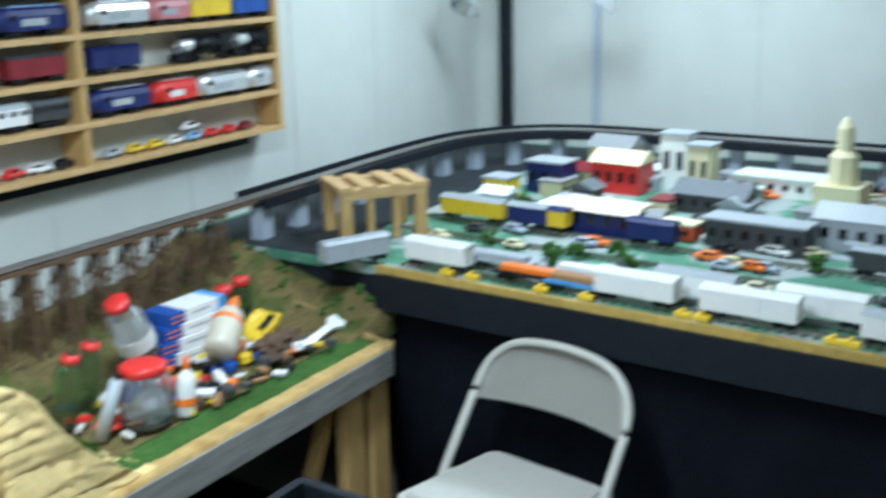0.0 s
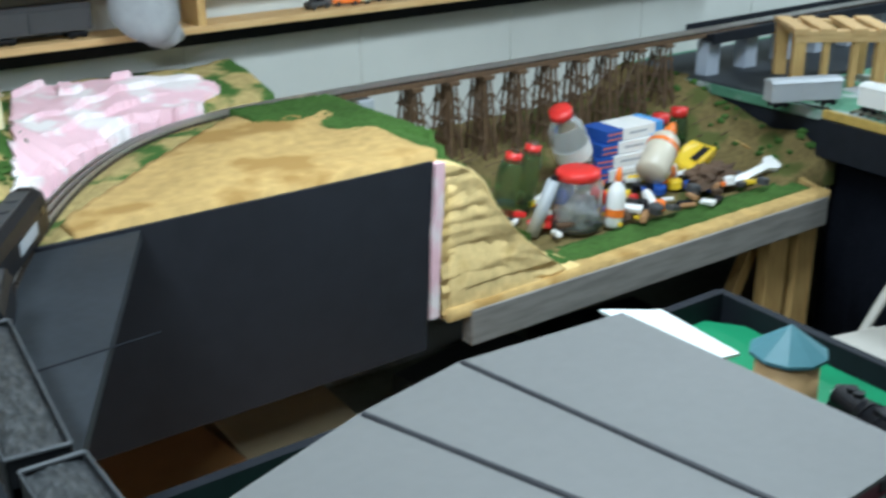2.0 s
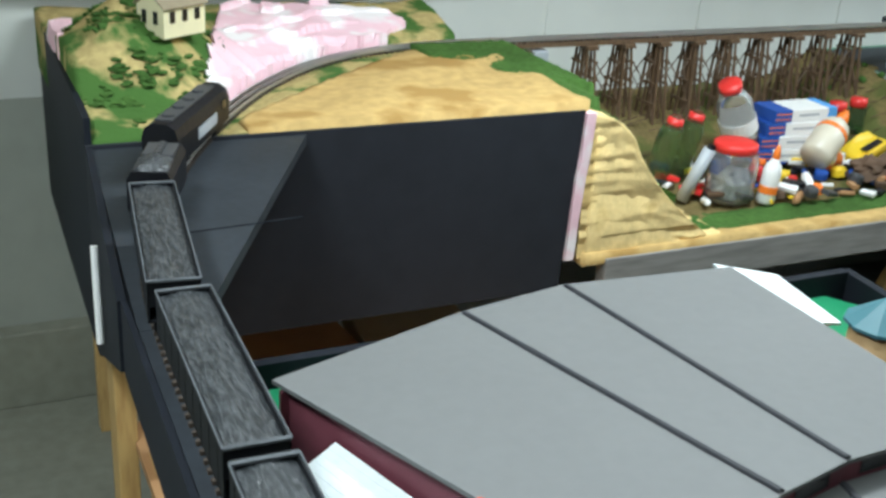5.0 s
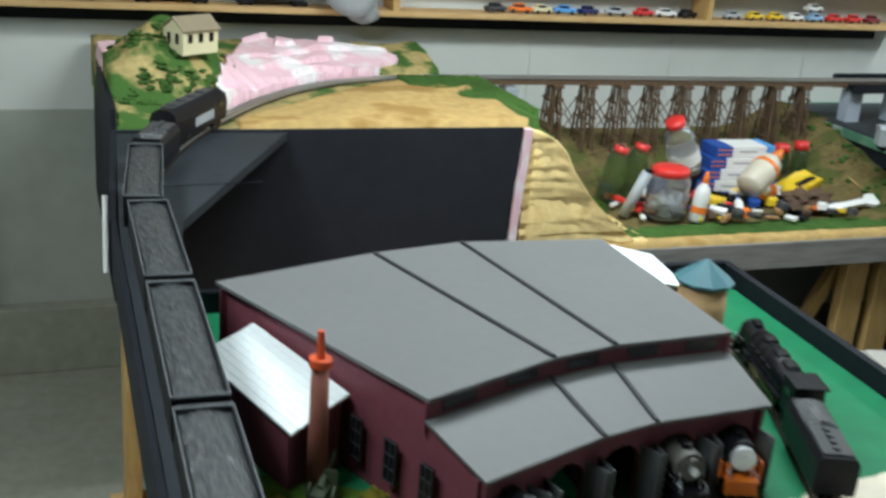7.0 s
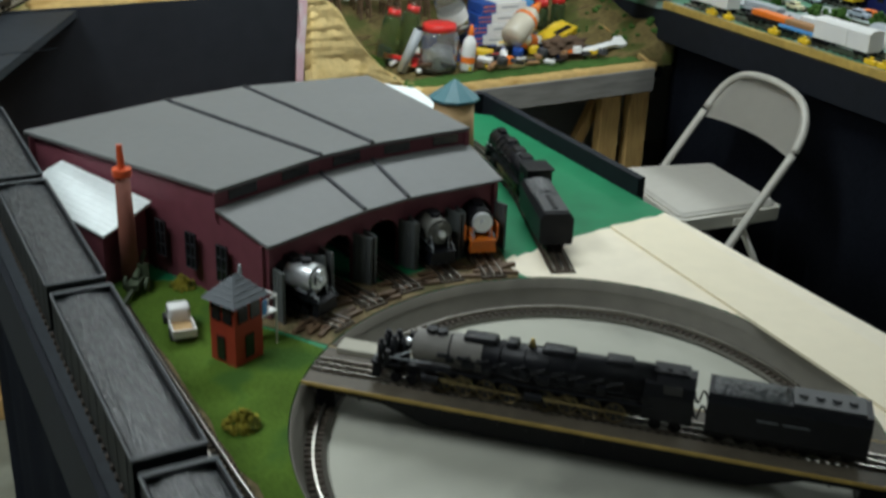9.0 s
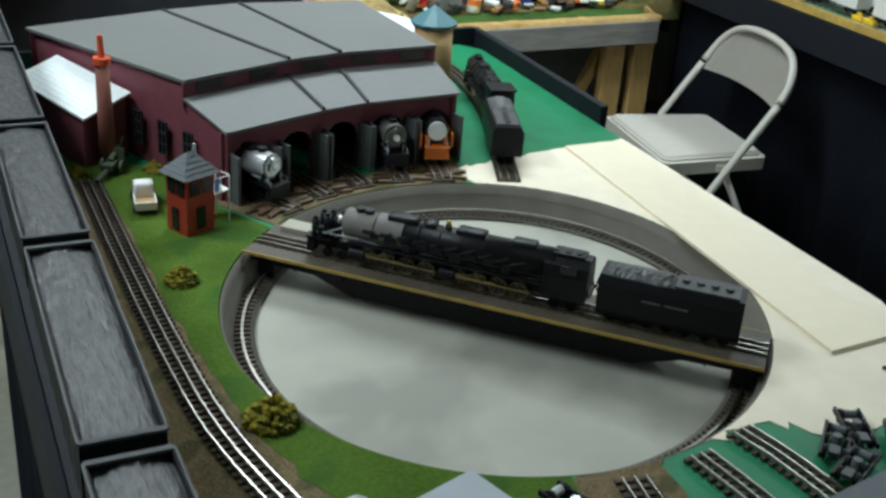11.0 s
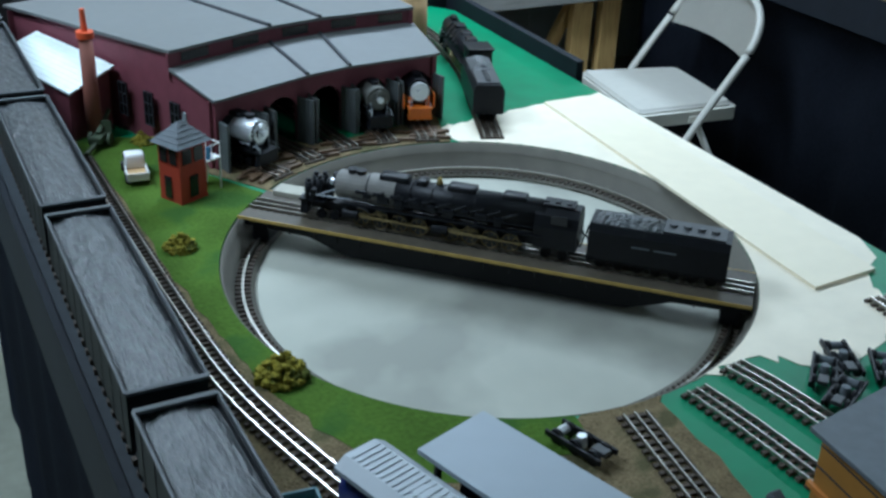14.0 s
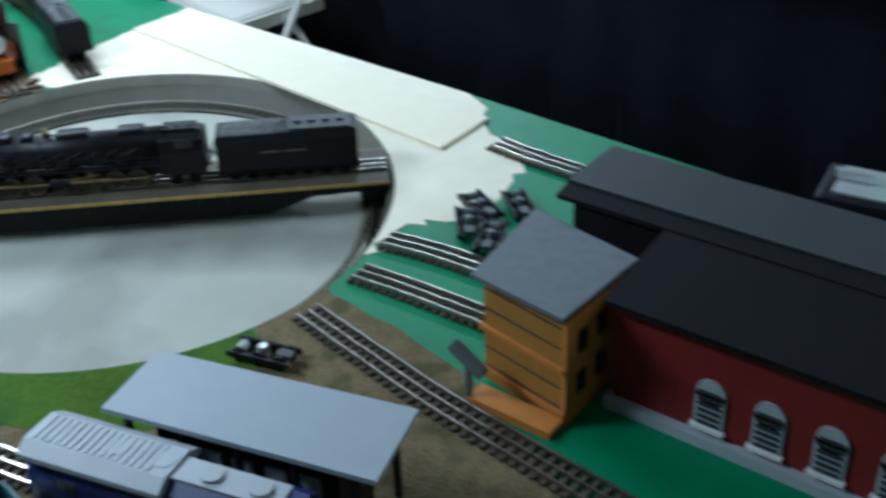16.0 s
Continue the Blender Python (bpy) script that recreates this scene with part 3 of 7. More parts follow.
def steam_engine(m, label, loco=0.40, front=M_GRAPH, boiler=M_LOCO, drivers=4, sets=1, nose=M_GRAPH, group="steam locomotives", apron=None, big=1.0, low=False):
    """Engine with its front towards -x, the rear of its cab at x = loco / 2."""
    root = thing("steam_locomotive", m, label, "locomotive", group)
    L, r, zc = loco, 0.0235 * big, 0.058 * big
    x0, x1 = -L / 2, L / 2
    fx0 = x0 + (0.040 if low else 0.0)
    bm = rod(bmesh.new(), (fx0 + 0.075, 0, zc), (x1 - 0.055, 0, zc + 0.001), r, r * 1.12, 24)
    part("boiler", bm, boiler, root, smooth=True)
    for k in range(6):
        x = fx0 + (0.15 if low else 0.09) + k * (L - (0.27 if low else 0.17)) / 5.5
        part("boiler_band", rod(bmesh.new(), (x, 0, zc), (x + 0.0025, 0, zc), r * 1.1, n=24), boiler, root)
    bm = rod(bmesh.new(), (fx0 + 0.022, 0, zc), (fx0 + 0.08, 0, zc), r * 0.97, n=24)
    rod(bm, (fx0 + 0.018, 0, zc), (fx0 + 0.022, 0, zc), r * 0.7, n=24)
    if low:
        rod(bm, (fx0 + 0.078, 0, zc), (fx0 + 0.125, 0, zc), r * 1.06, n=28)
    part("smokebox", bm, front, root, "grey smokebox")
    bm = bmesh.new()
    for k in range(16):
        a = 2 * math.pi * k / 16
        rod(bm, (fx0 + 0.020, r * 0.84 * math.cos(a), zc + r * 0.84 * math.sin(a)), (fx0 + 0.0245, r * 0.84 * math.cos(a), zc + r * 0.84 * math.sin(a)), 0.0014, n=6)
    for s in (-1, 1):
        box(bm, (fx0 + 0.017, s * r * 0.40, zc + r * 0.1), (0.003, 0.003, r * 0.5))
    part("door_bolts", bm, M_DGREY, root)
    bm = rod(bmesh.new(), (fx0 + 0.006, 0, zc + r * 0.05), (fx0 + 0.016, 0, zc + r * 0.05), 0.0062, n=16)
    part("headlight", bm, M_SILVER, root, "silver headlight")
    for s in (-1, 1):
        bm = rod(bmesh.new(), (x0 + 0.012, s * 0.015, 0.034), (fx0 + 0.020, s * r * 0.7, zc - r * 0.2), 0.0012, n=6)
        rod(bm, (x0 + 0.002, s * 0.021, 0.012), (x0 + 0.002, s * 0.021, 0.042), 0.0010, n=6)
        rod(bm, (x0 + 0.002, s * 0.021, 0.042), (fx0 + 0.05, s * 0.023, 0.046), 0.0010, n=6)
        part("grab_rail", bm, M_GREYPL, root)
    bm = rod(bmesh.new(), (fx0 + 0.014, 0, zc), (fx0 + 0.019, 0, zc), r * 0.45, n=16)
    rod(bm, (fx0 + 0.012, 0, zc + r * 0.55), (fx0 + 0.020, 0, zc + r * 0.55), 0.006, n=12)
    part("smokebox_door", bm, nose, root)
    bm = rod(bmesh.new(), (fx0 + 0.045, 0, zc + r * 0.8), (fx0 + 0.045, 0, zc + r + 0.006), 0.008, 0.009, 16)
    rod(bm, (fx0 + 0.06, 0, zc + r * 0.8), (fx0 + 0.06, 0, zc + r + 0.005), 0.008, 0.009, 16)
    part("smokestack", bm, M_LOCO, root)
    for fx, dl in ((0.34, 0.050), (0.44, 0.018), (0.585, 0.048), (0.77, 0.040)) if low else ((0.36, 0.034), (0.55, 0.034), (0.70, 0.034)):
        bm = bmesh.new()
        box(bm, (x0 + L * fx, 0, zc + r + 0.001), (dl, 0.026, 0.013 if low else 0.010), bevel=0.0045)
        part("dome", bm, boiler, root, smooth=True)
    if low:
        bell = lathe(bmesh.new(), [(0.001, 0.012), (0.003, 0.011), (0.0045, 0.004), (0.006, 0.0), (0.001, 0.0)], 12, (x0 + L * 0.50, 0, zc + r + 0.003))
        part("bell", bell, M_BRASS, root, "small brass bell", True)
        for k, (px, py, ph) in enumerate(((0.012, -0.016, 0.030), (0.012, 0.016, 0.030), (0.030, -0.010, 0.036), (0.030, 0.012, 0.034), (0.044, 0.0, 0.030))):
            bm = rod(bmesh.new(), (x0 + px, py, 0.033), (x0 + px, py, 0.033 + ph), 0.0075, 0.0065, 12)
            rod(bm, (x0 + px, py, 0.033 + ph), (x0 + px, py, 0.038 + ph), 0.004, n=10)
            part("pump", bm, M_LOCO, root, smooth=True)
        for s in (-1, 1):
            hose = smooth_path([(x1 - 0.004, s * 0.020, 0.060), (x1 + 0.004, s * 0.022, 0.030), (x1 + 0.012, s * 0.021, 0.052), (x1 + 0.022, s * 0.020, 0.028)], 0.003)
            part("hose", tube(bmesh.new(), hose, 0.0016, 6), M_LOCO, root, smooth=True)
        for s in (-1, 1):
            for k in range(9):
                x = x0 + 0.12 + k * (L - 0.22) / 9
                bm = box(bmesh.new(), (x, s * (r + 0.002), zc - r * (0.1 + 0.3 * (k % 3) / 2)), (0.014 + 0.006 * (k % 2), 0.008, 0.008 + 0.004 * (k % 3)), bevel=0.002)
                rod(bm, (x, s * (r + 0.003), zc - r * 0.2), (x + 0.03, s * (r + 0.003), zc + r * 0.35), 0.0011, n=6)
                part("appliance", bm, M_LOCO, root)
        bm = sweep_x(bmesh.new(), [(-0.030, 0.022), (0.030, 0.022), (0.0305, 0.058), (0.026, 0.076), (0.012, 0.0865), (-0.012, 0.0865), (-0.026, 0.076), (-0.0305, 0.058)], x1 - 0.070, x1)
        box(bm, (x1 - 0.035, 0, 0.0895), (0.05, 0.030, 0.003), bevel=0.001)
        for k in range(3):
            box(bm, (x1 - 0.02 - k * 0.018, 0, 0.0915), (0.008, 0.016, 0.003))
    else:
        bm = box(bmesh.new(), (x1 - 0.03, 0, 0.057 * big), (0.056, 0.056 * big, 0.058 * big), bevel=0.004)
        box(bm, (x1 - 0.027, 0, 0.088 * big), (0.066, 0.060 * big, 0.004), bevel=0.0015)
    part("cab", bm, boiler, root)
    for s in (-1, 1):
        part("cab_window", box(bmesh.new(), (x1 - 0.03, s * 0.0285 * big, 0.068 * big), (0.026, 0.002, 0.014)), M_WINDOW, root)
        bm = box(bmesh.new(), (0.01, s * 0.027 * big, 0.038 * big), (L - 0.13, 0.009, 0.002))
        rod(bm, (x0 + 0.08, s * 0.030 * big, 0.054), (x1 - 0.06, s * 0.030 * big, 0.054), 0.0008, n=6)
        for k in range(4):
            rod(bm, (x0 + 0.1 + k * 0.03, s * 0.025 * big, zc + 0.002), (x0 + 0.12 + k * 0.03, s * 0.025 * big, zc + 0.002), 0.0035, n=8)
        part("running_board", bm, M_LOCO, root)
    part("frame", box(bmesh.new(), (0, 0, 0.022), (L - 0.03, 0.022, 0.014)), M_LOCO, root)
    bm = sweep_x(bmesh.new(), [(-0.026, 0.008), (0.026, 0.008), (0.022, 0.030), (-0.022, 0.030)], x0, x0 + 0.012)
    box(bm, (x0 + 0.02, 0, 0.032), (0.045, 0.050, 0.003))
    rod(bm, (x0 + 0.022, -0.018, 0.033), (x0 + 0.022, -0.018, 0.052), 0.006, n=12)
    rod(bm, (x0 + 0.022, 0.018, 0.033), (x0 + 0.022, 0.018, 0.052), 0.006, n=12)
    part("pilot", bm, apron or M_LOCO, root)
    wheels(root, (x0 + 0.035, x0 + 0.06), 0.0085)
    span = (L - 0.16) / sets
    for k in range(sets):
        xa = x0 + 0.09 + k * span
        n = drivers
        wheels(root, [xa + (j + 0.5) * (span - 0.02) / n for j in range(n)], min(0.0175, (span - 0.02) / n * 0.47), GAUGE / 2 + 0.001, M_DGREY)
        for s in (-1, 1):
            bm = rod(bmesh.new(), (xa - 0.012, s * 0.025, 0.021), (xa + 0.014, s * 0.025, 0.021), 0.0085, n=14)
            part("cylinder", bm, M_LOCO, root)
            bm = box(bmesh.new(), (xa + span * 0.5, s * 0.0235, 0.018), (span * 0.78, 0.0018, 0.003))
            box(bm, (xa + span * 0.3, s * 0.025, 0.021), (span * 0.45, 0.0018, 0.002))
            part("side_rod", bm, M_VALVE, root, "bronze coloured side rod")
            for j in range(n):
                xc, rr = xa + (j + 0.5) * (span - 0.02) / n, min(0.0175, (span - 0.02) / n * 0.47)
                ring = [(xc + rr * 0.93 * math.cos(q * math.pi / 9), s * (GAUGE / 2 + 0.0052), rr + rr * 0.93 * math.sin(q * math.pi / 9)) for q in range(19)]
                bm = tube(bmesh.new(), [Vector(q) for q in ring], 0.0009)
                for q in range(6):
                    spoke = rod(bmesh.new(), (xc, s * (GAUGE / 2 + 0.0048), rr), (xc + rr * 0.9 * math.cos(q * math.pi / 3 + j), s * (GAUGE / 2 + 0.0048), rr + rr * 0.9 * math.sin(q * math.pi / 3 + j)), 0.0008, n=5)
                    part("spoke", spoke, M_VALVE, root)
                part("driver_tyre", bm, M_VALVE, root, "worn bronze wheel rim")
            bm = rod(bmesh.new(), (xa + 0.012, s * 0.0265, 0.024), (xa + span * 0.42, s * 0.0265, 0.030), 0.0012, n=6)
            rod(bm, (xa + span * 0.30, s * 0.0265, 0.036), (xa + span * 0.38, s * 0.0265, 0.016), 0.0012, n=6)
            part("valve_gear", bm, M_VALVE, root)
    wheels(root, (x1 - 0.05, x1 - 0.022), 0.009)
    return root


def tender(m, label, L=0.235, bars=True):
    root = thing("tender", m, label, "tender", "tenders")
    bm = sweep_x(bmesh.new(), [(-0.031, 0.015), (0.031, 0.015), (0.033, 0.022), (0.033, 0.066), (0.026, 0.078), (-0.026, 0.078), (-0.033, 0.066), (-0.033, 0.022)], -L / 2, L / 2)
    part("tank", bm, M_LOCO, root)
    bm = box(bmesh.new(), (L * 0.24, 0, 0.0795), (L * 0.44, 0.048, 0.004), bevel=0.001)
    part("rear_deck", bm, M_DGREY, root)
    for k in range(4):
        part("hatch", rod(bmesh.new(), (L * 0.08 + k * L * 0.1, 0, 0.08), (L * 0.08 + k * L * 0.1, 0, 0.0855), 0.006, n=10), M_DGREY, root)
    bm = bmesh.new()
    nx, ny = 26, 10
    g = [[bm.verts.new((-L * 0.47 + i * L * 0.5 / nx, -0.027 + j * 0.054 / ny, 0.077 + (0.010 * math.sin(math.pi * j / ny) * min(1, i / 3, (nx - i) / 3) + 0.0022 * noise.noise(Vector((i * 0.9, j * 0.9, 2.3)))) * (0 < j < ny))) for j in range(ny + 1)] for i in range(nx + 1)]
    for i in range(nx):
        for j in range(ny):
            bm.faces.new((g[i][j], g[i + 1][j], g[i + 1][j + 1], g[i][j + 1]))
    part("coal", bm, M_COAL, root)
    if bars:
        for s in (-1, 1):
            bm = box(bmesh.new(), (-0.026, s * 0.0332, 0.050), (0.028, 0.0008, 0.0024))
            box(bm, (0.012, s * 0.0332, 0.050), (0.034, 0.0008, 0.0024))
            part("lettering_bar", bm, M_SLATE, root, "pale lettering shown as plain bars")
    wheels(root, [-L / 2 + 0.022 + k * (L - 0.044) / 6 for k in range(7)], 0.0095)
    return root


def truck(root, x):
    bm = bmesh.new()
    for s in (-1, 1):
        box(bm, (x, s * 0.021, 0.011), (0.05, 0.005, 0.009), bevel=0.0015)
        for d in (-0.016, 0.016):
            rod(bm, (x + d, s * 0.0135, 0.0085), (x + d, s * 0.0185, 0.0085), 0.0085, n=14)
    box(bm, (x, 0, 0.014), (0.014, 0.042, 0.006))
    part("truck", bm, M_LOCO, root)


def hopper(m, label):
    L, w = 0.335, 0.031
    root = thing("hopper_car", m, label, "hopper car", "coal train hoppers")
    bm = bmesh.new()
    for s in (-1, 1):
        sweep_x(bm, [(s * w, 0.030), (s * w, 0.082), (s * (w - 0.0025), 0.082), (s * (w - 0.0025), 0.030)], -L / 2, L / 2)
        for k in range(9):
            box(bm, (-L / 2 + 0.02 + k * (L - 0.04) / 8, s * (w + 0.0006), 0.053), (0.0022, 0.0003, 0.046))
    for s in (-1, 1):
        box(bm, (s * (L / 2 - 0.0012), 0, 0.066), (0.0024, 2 * w, 0.032))
    box(bm, (0, 0, 0.031), (L, 2 * w, 0.003))
    box(bm, (0, 0, 0.024), (L + 0.004, 0.012, 0.008))
    for x in (-0.08, 0, 0.08):
        sweep_x(bm, [(-0.022, 0.031), (0.022, 0.031), (0.010, 0.014), (-0.010, 0.014)], x - 0.02, x + 0.02)
    part("body", bm, M_HOPPER, root)
    bm = bmesh.new()
    for s in (-1, 1):
        box(bm, (0, s * (w + 0.0003), 0.0825), (L, 0.0022, 0.003), bevel=0.0007)
        box(bm, (s * (L / 2 - 0.001), 0, 0.0825), (0.006, 2 * w, 0.003), bevel=0.0007)
    part("top_rim", bm, M_RIMGREY, root, "worn grey metal rim")
    bm = bmesh.new()
    nx, ny = 84, 16
    grid = [[bm.verts.new((-L / 2 + 0.003 + i * (L - 0.006) / nx, -w + 0.003 + j * (2 * w - 0.006) / ny,
                           0.076 + 0.004 * math.sin(math.pi * j / ny) + 0.0016 * noise.noise(Vector((i * 0.22, j * 0.8, 0.3))) + 0.0010 * noise.noise(Vector((i * 0.9, j * 1.7, 4.3))))) for j in range(ny + 1)] for i in range(nx + 1)]
    for i in range(nx):
        for j in range(ny):
            bm.faces.new((grid[i][j], grid[i + 1][j], grid[i + 1][j + 1], grid[i][j + 1]))
    part("coal_load", bm, M_COAL, root, "dark heaped coal load", True)
    for x in (-L / 2 + 0.045, L / 2 - 0.045):
        truck(root, x)
    for s in (-1, 1):
        part("coupler", box(bmesh.new(), (s * (L / 2 + 0.006), 0, 0.018), (0.014, 0.007, 0.006)), M_LOCO, root)
    return root


def box_car(m, label, body, roof, L=0.22, group="rolling stock on the far layout", name="box_car", stripe=None):
    root = thing(name, m, label, name.replace("_", " "), group)
    part("body", box(bmesh.new(), (0, 0, 0.047), (L, 0.056, 0.055), bevel=0.002), body, root)
    bm = sweep_x(bmesh.new(), [(-0.030, 0.074), (0.030, 0.074), (0.018, 0.083), (-0.018, 0.083)], -L / 2 - 0.002, L / 2 + 0.002)
    box(bm, (0, 0, 0.0845), (L, 0.010, 0.002))
    part("roof", bm, roof, root)
    for s in (-1, 1):
        part("door", box(bmesh.new(), (0, s * 0.0288, 0.046), (L * 0.24, 0.003, 0.046)), stripe or body, root)
    for x in (-L / 2 + 0.035, L / 2 - 0.035):
        truck(root, x)
    return root


def flat_car(m, label, deck, load, L=0.22, group="rolling stock on the far layout"):
    root = thing("flat_car", m, label, "flat car", group)
    part("deck", box(bmesh.new(), (0, 0, 0.024), (L, 0.054, 0.010), bevel=0.002), deck, root)
    part("load", box(bmesh.new(), (0, 0, 0.038), (L * 0.8, 0.040, 0.018), bevel=0.004), load, root)
    for x in (-L / 2 + 0.035, L / 2 - 0.035):
        truck(root, x)
    return root


def passenger_car(m, label, body, roof, L=0.30, group="models on the wall shelf"):
    root = thing("passenger_car", m, label, "passenger car", group)
    part("body", box(bmesh.new(), (0, 0, 0.046), (L, 0.056, 0.050), bevel=0.003), body, root)
    bm = sweep_x(bmesh.new(), [(-0.029, 0.070), (0.029, 0.070), (0.024, 0.080), (0.010, 0.086), (-0.010, 0.086), (-0.024, 0.080)], -L / 2, L / 2)
    part("roof", bm, roof, root)
    for s in (-1, 1):
        n = 8
        for k in range(n):
            part("window", box(bmesh.new(), (-L / 2 + (k + 0.5) * L / n, s * 0.0285, 0.056), (L / n * 0.55, 0.002, 0.014)), M_WINDOW, root)
    for x in (-L / 2 + 0.05, L / 2 - 0.05):
        truck(root, x)
    return root


def diesel(m, label, body, roof, L=0.30, group="diesel locomotives", stripe=None, deep=1.0):
    root = thing("diesel_locomotive", m, label, "locomotive", group)
    h = 0.085 * deep
    prof = [(-0.030, 0.020), (0.030, 0.020), (0.031, h * 0.70), (0.026, h * 0.90), (0.012, h), (-0.012, h), (-0.026, h * 0.90), (-0.031, h * 0.70)]
    bm = sweep_x(bmesh.new(), prof, -L / 2 + 0.04, L / 2)
    part("body", bm, body, root)
    bm = bmesh.new()
    rings = []
    for t, x in ((1.0, -L / 2 + 0.04), (0.97, -L / 2 + 0.022), (0.86, -L / 2 + 0.008), (0.62, -L / 2)):
        rings.append([bm.verts.new((x, y * t, 0.020 + (z - 0.020) * t)) for y, z in prof])
    for a, b in zip(rings, rings[1:]):
        for i in range(8):
            bm.faces.new((a[i], a[(i + 1) % 8], b[(i + 1) % 8], b[i]))
    bm.faces.new(rings[-1])
    part("nose", bm, body, root, smooth=True)
    bm = bmesh.new()
    box(bm, (0.02, 0, h + 0.001), (L * 0.75, 0.030, 0.003), bevel=0.001)
    for k in range(4):
        rod(bm, (-L * 0.15 + k * L * 0.17, 0, h + 0.001), (-L * 0.15 + k * L * 0.17, 0, h + 0.006), 0.011, n=14)
    part("roof_panel", bm, roof, root)
    part("headlight", rod(bmesh.new(), (-L / 2 + 0.006, 0, h * 0.78), (-L / 2 + 0.018, 0, h * 0.80), 0.005, n=12), M_SILVER, root)
    for s in (-1, 1):
        part("side_panel", box(bmesh.new(), (0, s * 0.0312, h * 0.5), (L * 0.34, 0.002, 0.020)), stripe or M_GREYPL, root, "pale number panel")
        part("cab_window", box(bmesh.new(), (-L / 2 + 0.06, s * 0.0312, h * 0.66), (0.022, 0.002, 0.014)), M_WINDOW, root)
    for x in (-L / 2 + 0.06, L / 2 - 0.055):
        truck(root, x)
    return root


# articulated engine on the turntable bridge
BRZ = TZ + 0.0105
bm4 = pose(CX, CY, BRZ, 0, 0, BR_ANG)
steam_engine(bm4 @ pose(-0.088, 0, 0), "long black articulated steam locomotive with grey smokebox on the turntable bridge", 0.47, front=M_SMOKE, drivers=4, sets=2, nose=M_LOCO, big=1.06, low=True)
tender(bm4 @ pose(0.272, 0, 0), "black tender with pale lettering on the turntable bridge", 0.215)

# ---- raised line along the aisle with the coal train ----
VZ = 1.030
LINE = [(0.222, -2.3, VZ), (0.248, -1.0, VZ), (0.27, -0.3, VZ), (0.29, 0.4, VZ), (0.302, 0.9, VZ), (0.328, 1.12, VZ), (0.39, 1.38, VZ), (0.525, 1.66, VZ), (0.72, 1.95, VZ), (0.93, 2.15, VZ), (1.17, 2.25, VZ),
        (1.5, 2.275, VZ), (2.2, 2.275, VZ), (2.9, 2.275, VZ), (3.9, 2.29, VZ), (4.35, 2.22, VZ), (4.62, 1.95, VZ), (4.66, 1.4, VZ), (4.60, 0.4, VZ), (4.5, -1.0, VZ)]
track(LINE, "bright three-rail track on the raised line", 0.018, rail=M_RAILB, width=0.0036)
via = thing("viaduct", Matrix.Identity(4), "narrow black painted raised roadbed along the aisle", "viaduct")
bm = prism(bmesh.new(), [(0.178, -2.3), (0.262, -2.3), (0.310, -0.3), (0.345, 0.9), (0.262, 0.9), (0.232, -0.3)], VZ - 0.022, VZ)
part("roadbed", bm, M_BOARD, via, "dark grey roadbed board")
bm = prism(bmesh.new(), [(0.170, -2.3), (0.178, -2.3), (0.232, -0.3), (0.262, 0.98), (0.254, 0.98), (0.224, -0.3)], 0.93, VZ + 0.006)
part("outer_fascia", bm, M_BLACK, via, "black painted side board")
bm = prism(bmesh.new(), [(0.262, -2.3), (0.270, -2.3), (0.318, -0.3), (0.353, 0.9), (0.345, 0.9), (0.310, -0.3)], TZ, VZ - 0.001)
part("inner_fascia", bm, M_BLACK, via, "black painted side board")
bm = cloth([(0.192, -2.3), (0.246, -0.3), (0.278, 0.4), (0.322, 0.95)], 0.02, 0.925, 0.006)
part("skirt", bm, M_CLOTH, via, "black cloth skirt", True)
# board that carries the curve to the hill
bm = prism(bmesh.new(), [(0.262, 0.902), (0.365, 0.902), (0.378, 0.98), (0.715, 1.628), (0.312, 1.628)], VZ - 0.02, VZ - 0.0005)
part("curve_board", bm, M_BOARD, via, "dark grey plywood board under the curve")
bm = box(bmesh.new(), (0.44, 1.20, VZ), (0.26, 0.003, 0.0015), Matrix.Rotation(radians(4), 4, "Z"))
part("board_joint", bm, M_BLACK, via)
# Southern part has no board: black put in for deep shadow beneath the curve.
bm = prism(bmesh.new(), [(0.250, 0.985), (0.262, 0.985), (0.314, 1.628), (0.302, 1.628)], [0.93, 0.93, 0.62, 0.62], VZ + 0.004)
part("outer_fascia", bm, M_BLACK, via, "black painted side board")
for x, y in ((0.385, 1.46), (0.335, 1.60)):
    part("leg", box(bmesh.new(), (x, y, 0.31), (0.04, 0.085, 0.62), bevel=0.004), M_PINEV, via, "pine post")
part("foot", box(bmesh.new(), (0.36, 1.53, 0.03), (0.16, 0.26, 0.06), bevel=0.005), M_PINE, via, "pine sill on the floor")
part("rod", rod(bmesh.new(), (0.264, 1.29, 0.985), (0.262, 1.275, 0.825), 0.006, n=10), M_WPLAST, via, "white plastic tube")

RAILZ = 0.011
CAR_PITCH = 0.358
for k in range(8):
    y = 1.003 - k * CAR_PITCH
    x = np.interp(y, [p[1] for p in LINE[:6]], [p[0] for p in LINE[:6]])
    dx = np.interp(y + 0.1, [p[1] for p in LINE[:6]], [p[0] for p in LINE[:6]]) - np.interp(y - 0.1, [p[1] for p in LINE[:6]], [p[0] for p in LINE[:6]])
    hopper(pose(x, y, VZ + RAILZ, 0, 0, math.degrees(math.atan2(0.2, dx)) + 0), "black coal hopper with dark coal load on the raised track")
diesel(pose(0.475, 1.555, VZ + RAILZ, 0, 0, 59 + 180), "black locomotive with a pale number panel on the curve", M_LOCO, M_DGREY, 0.31, deep=1.05)
tender(pose(0.365, 1.29, VZ + RAILZ, 0, 0, 69), "short black tender behind the locomotive on the curve", 0.14, False)

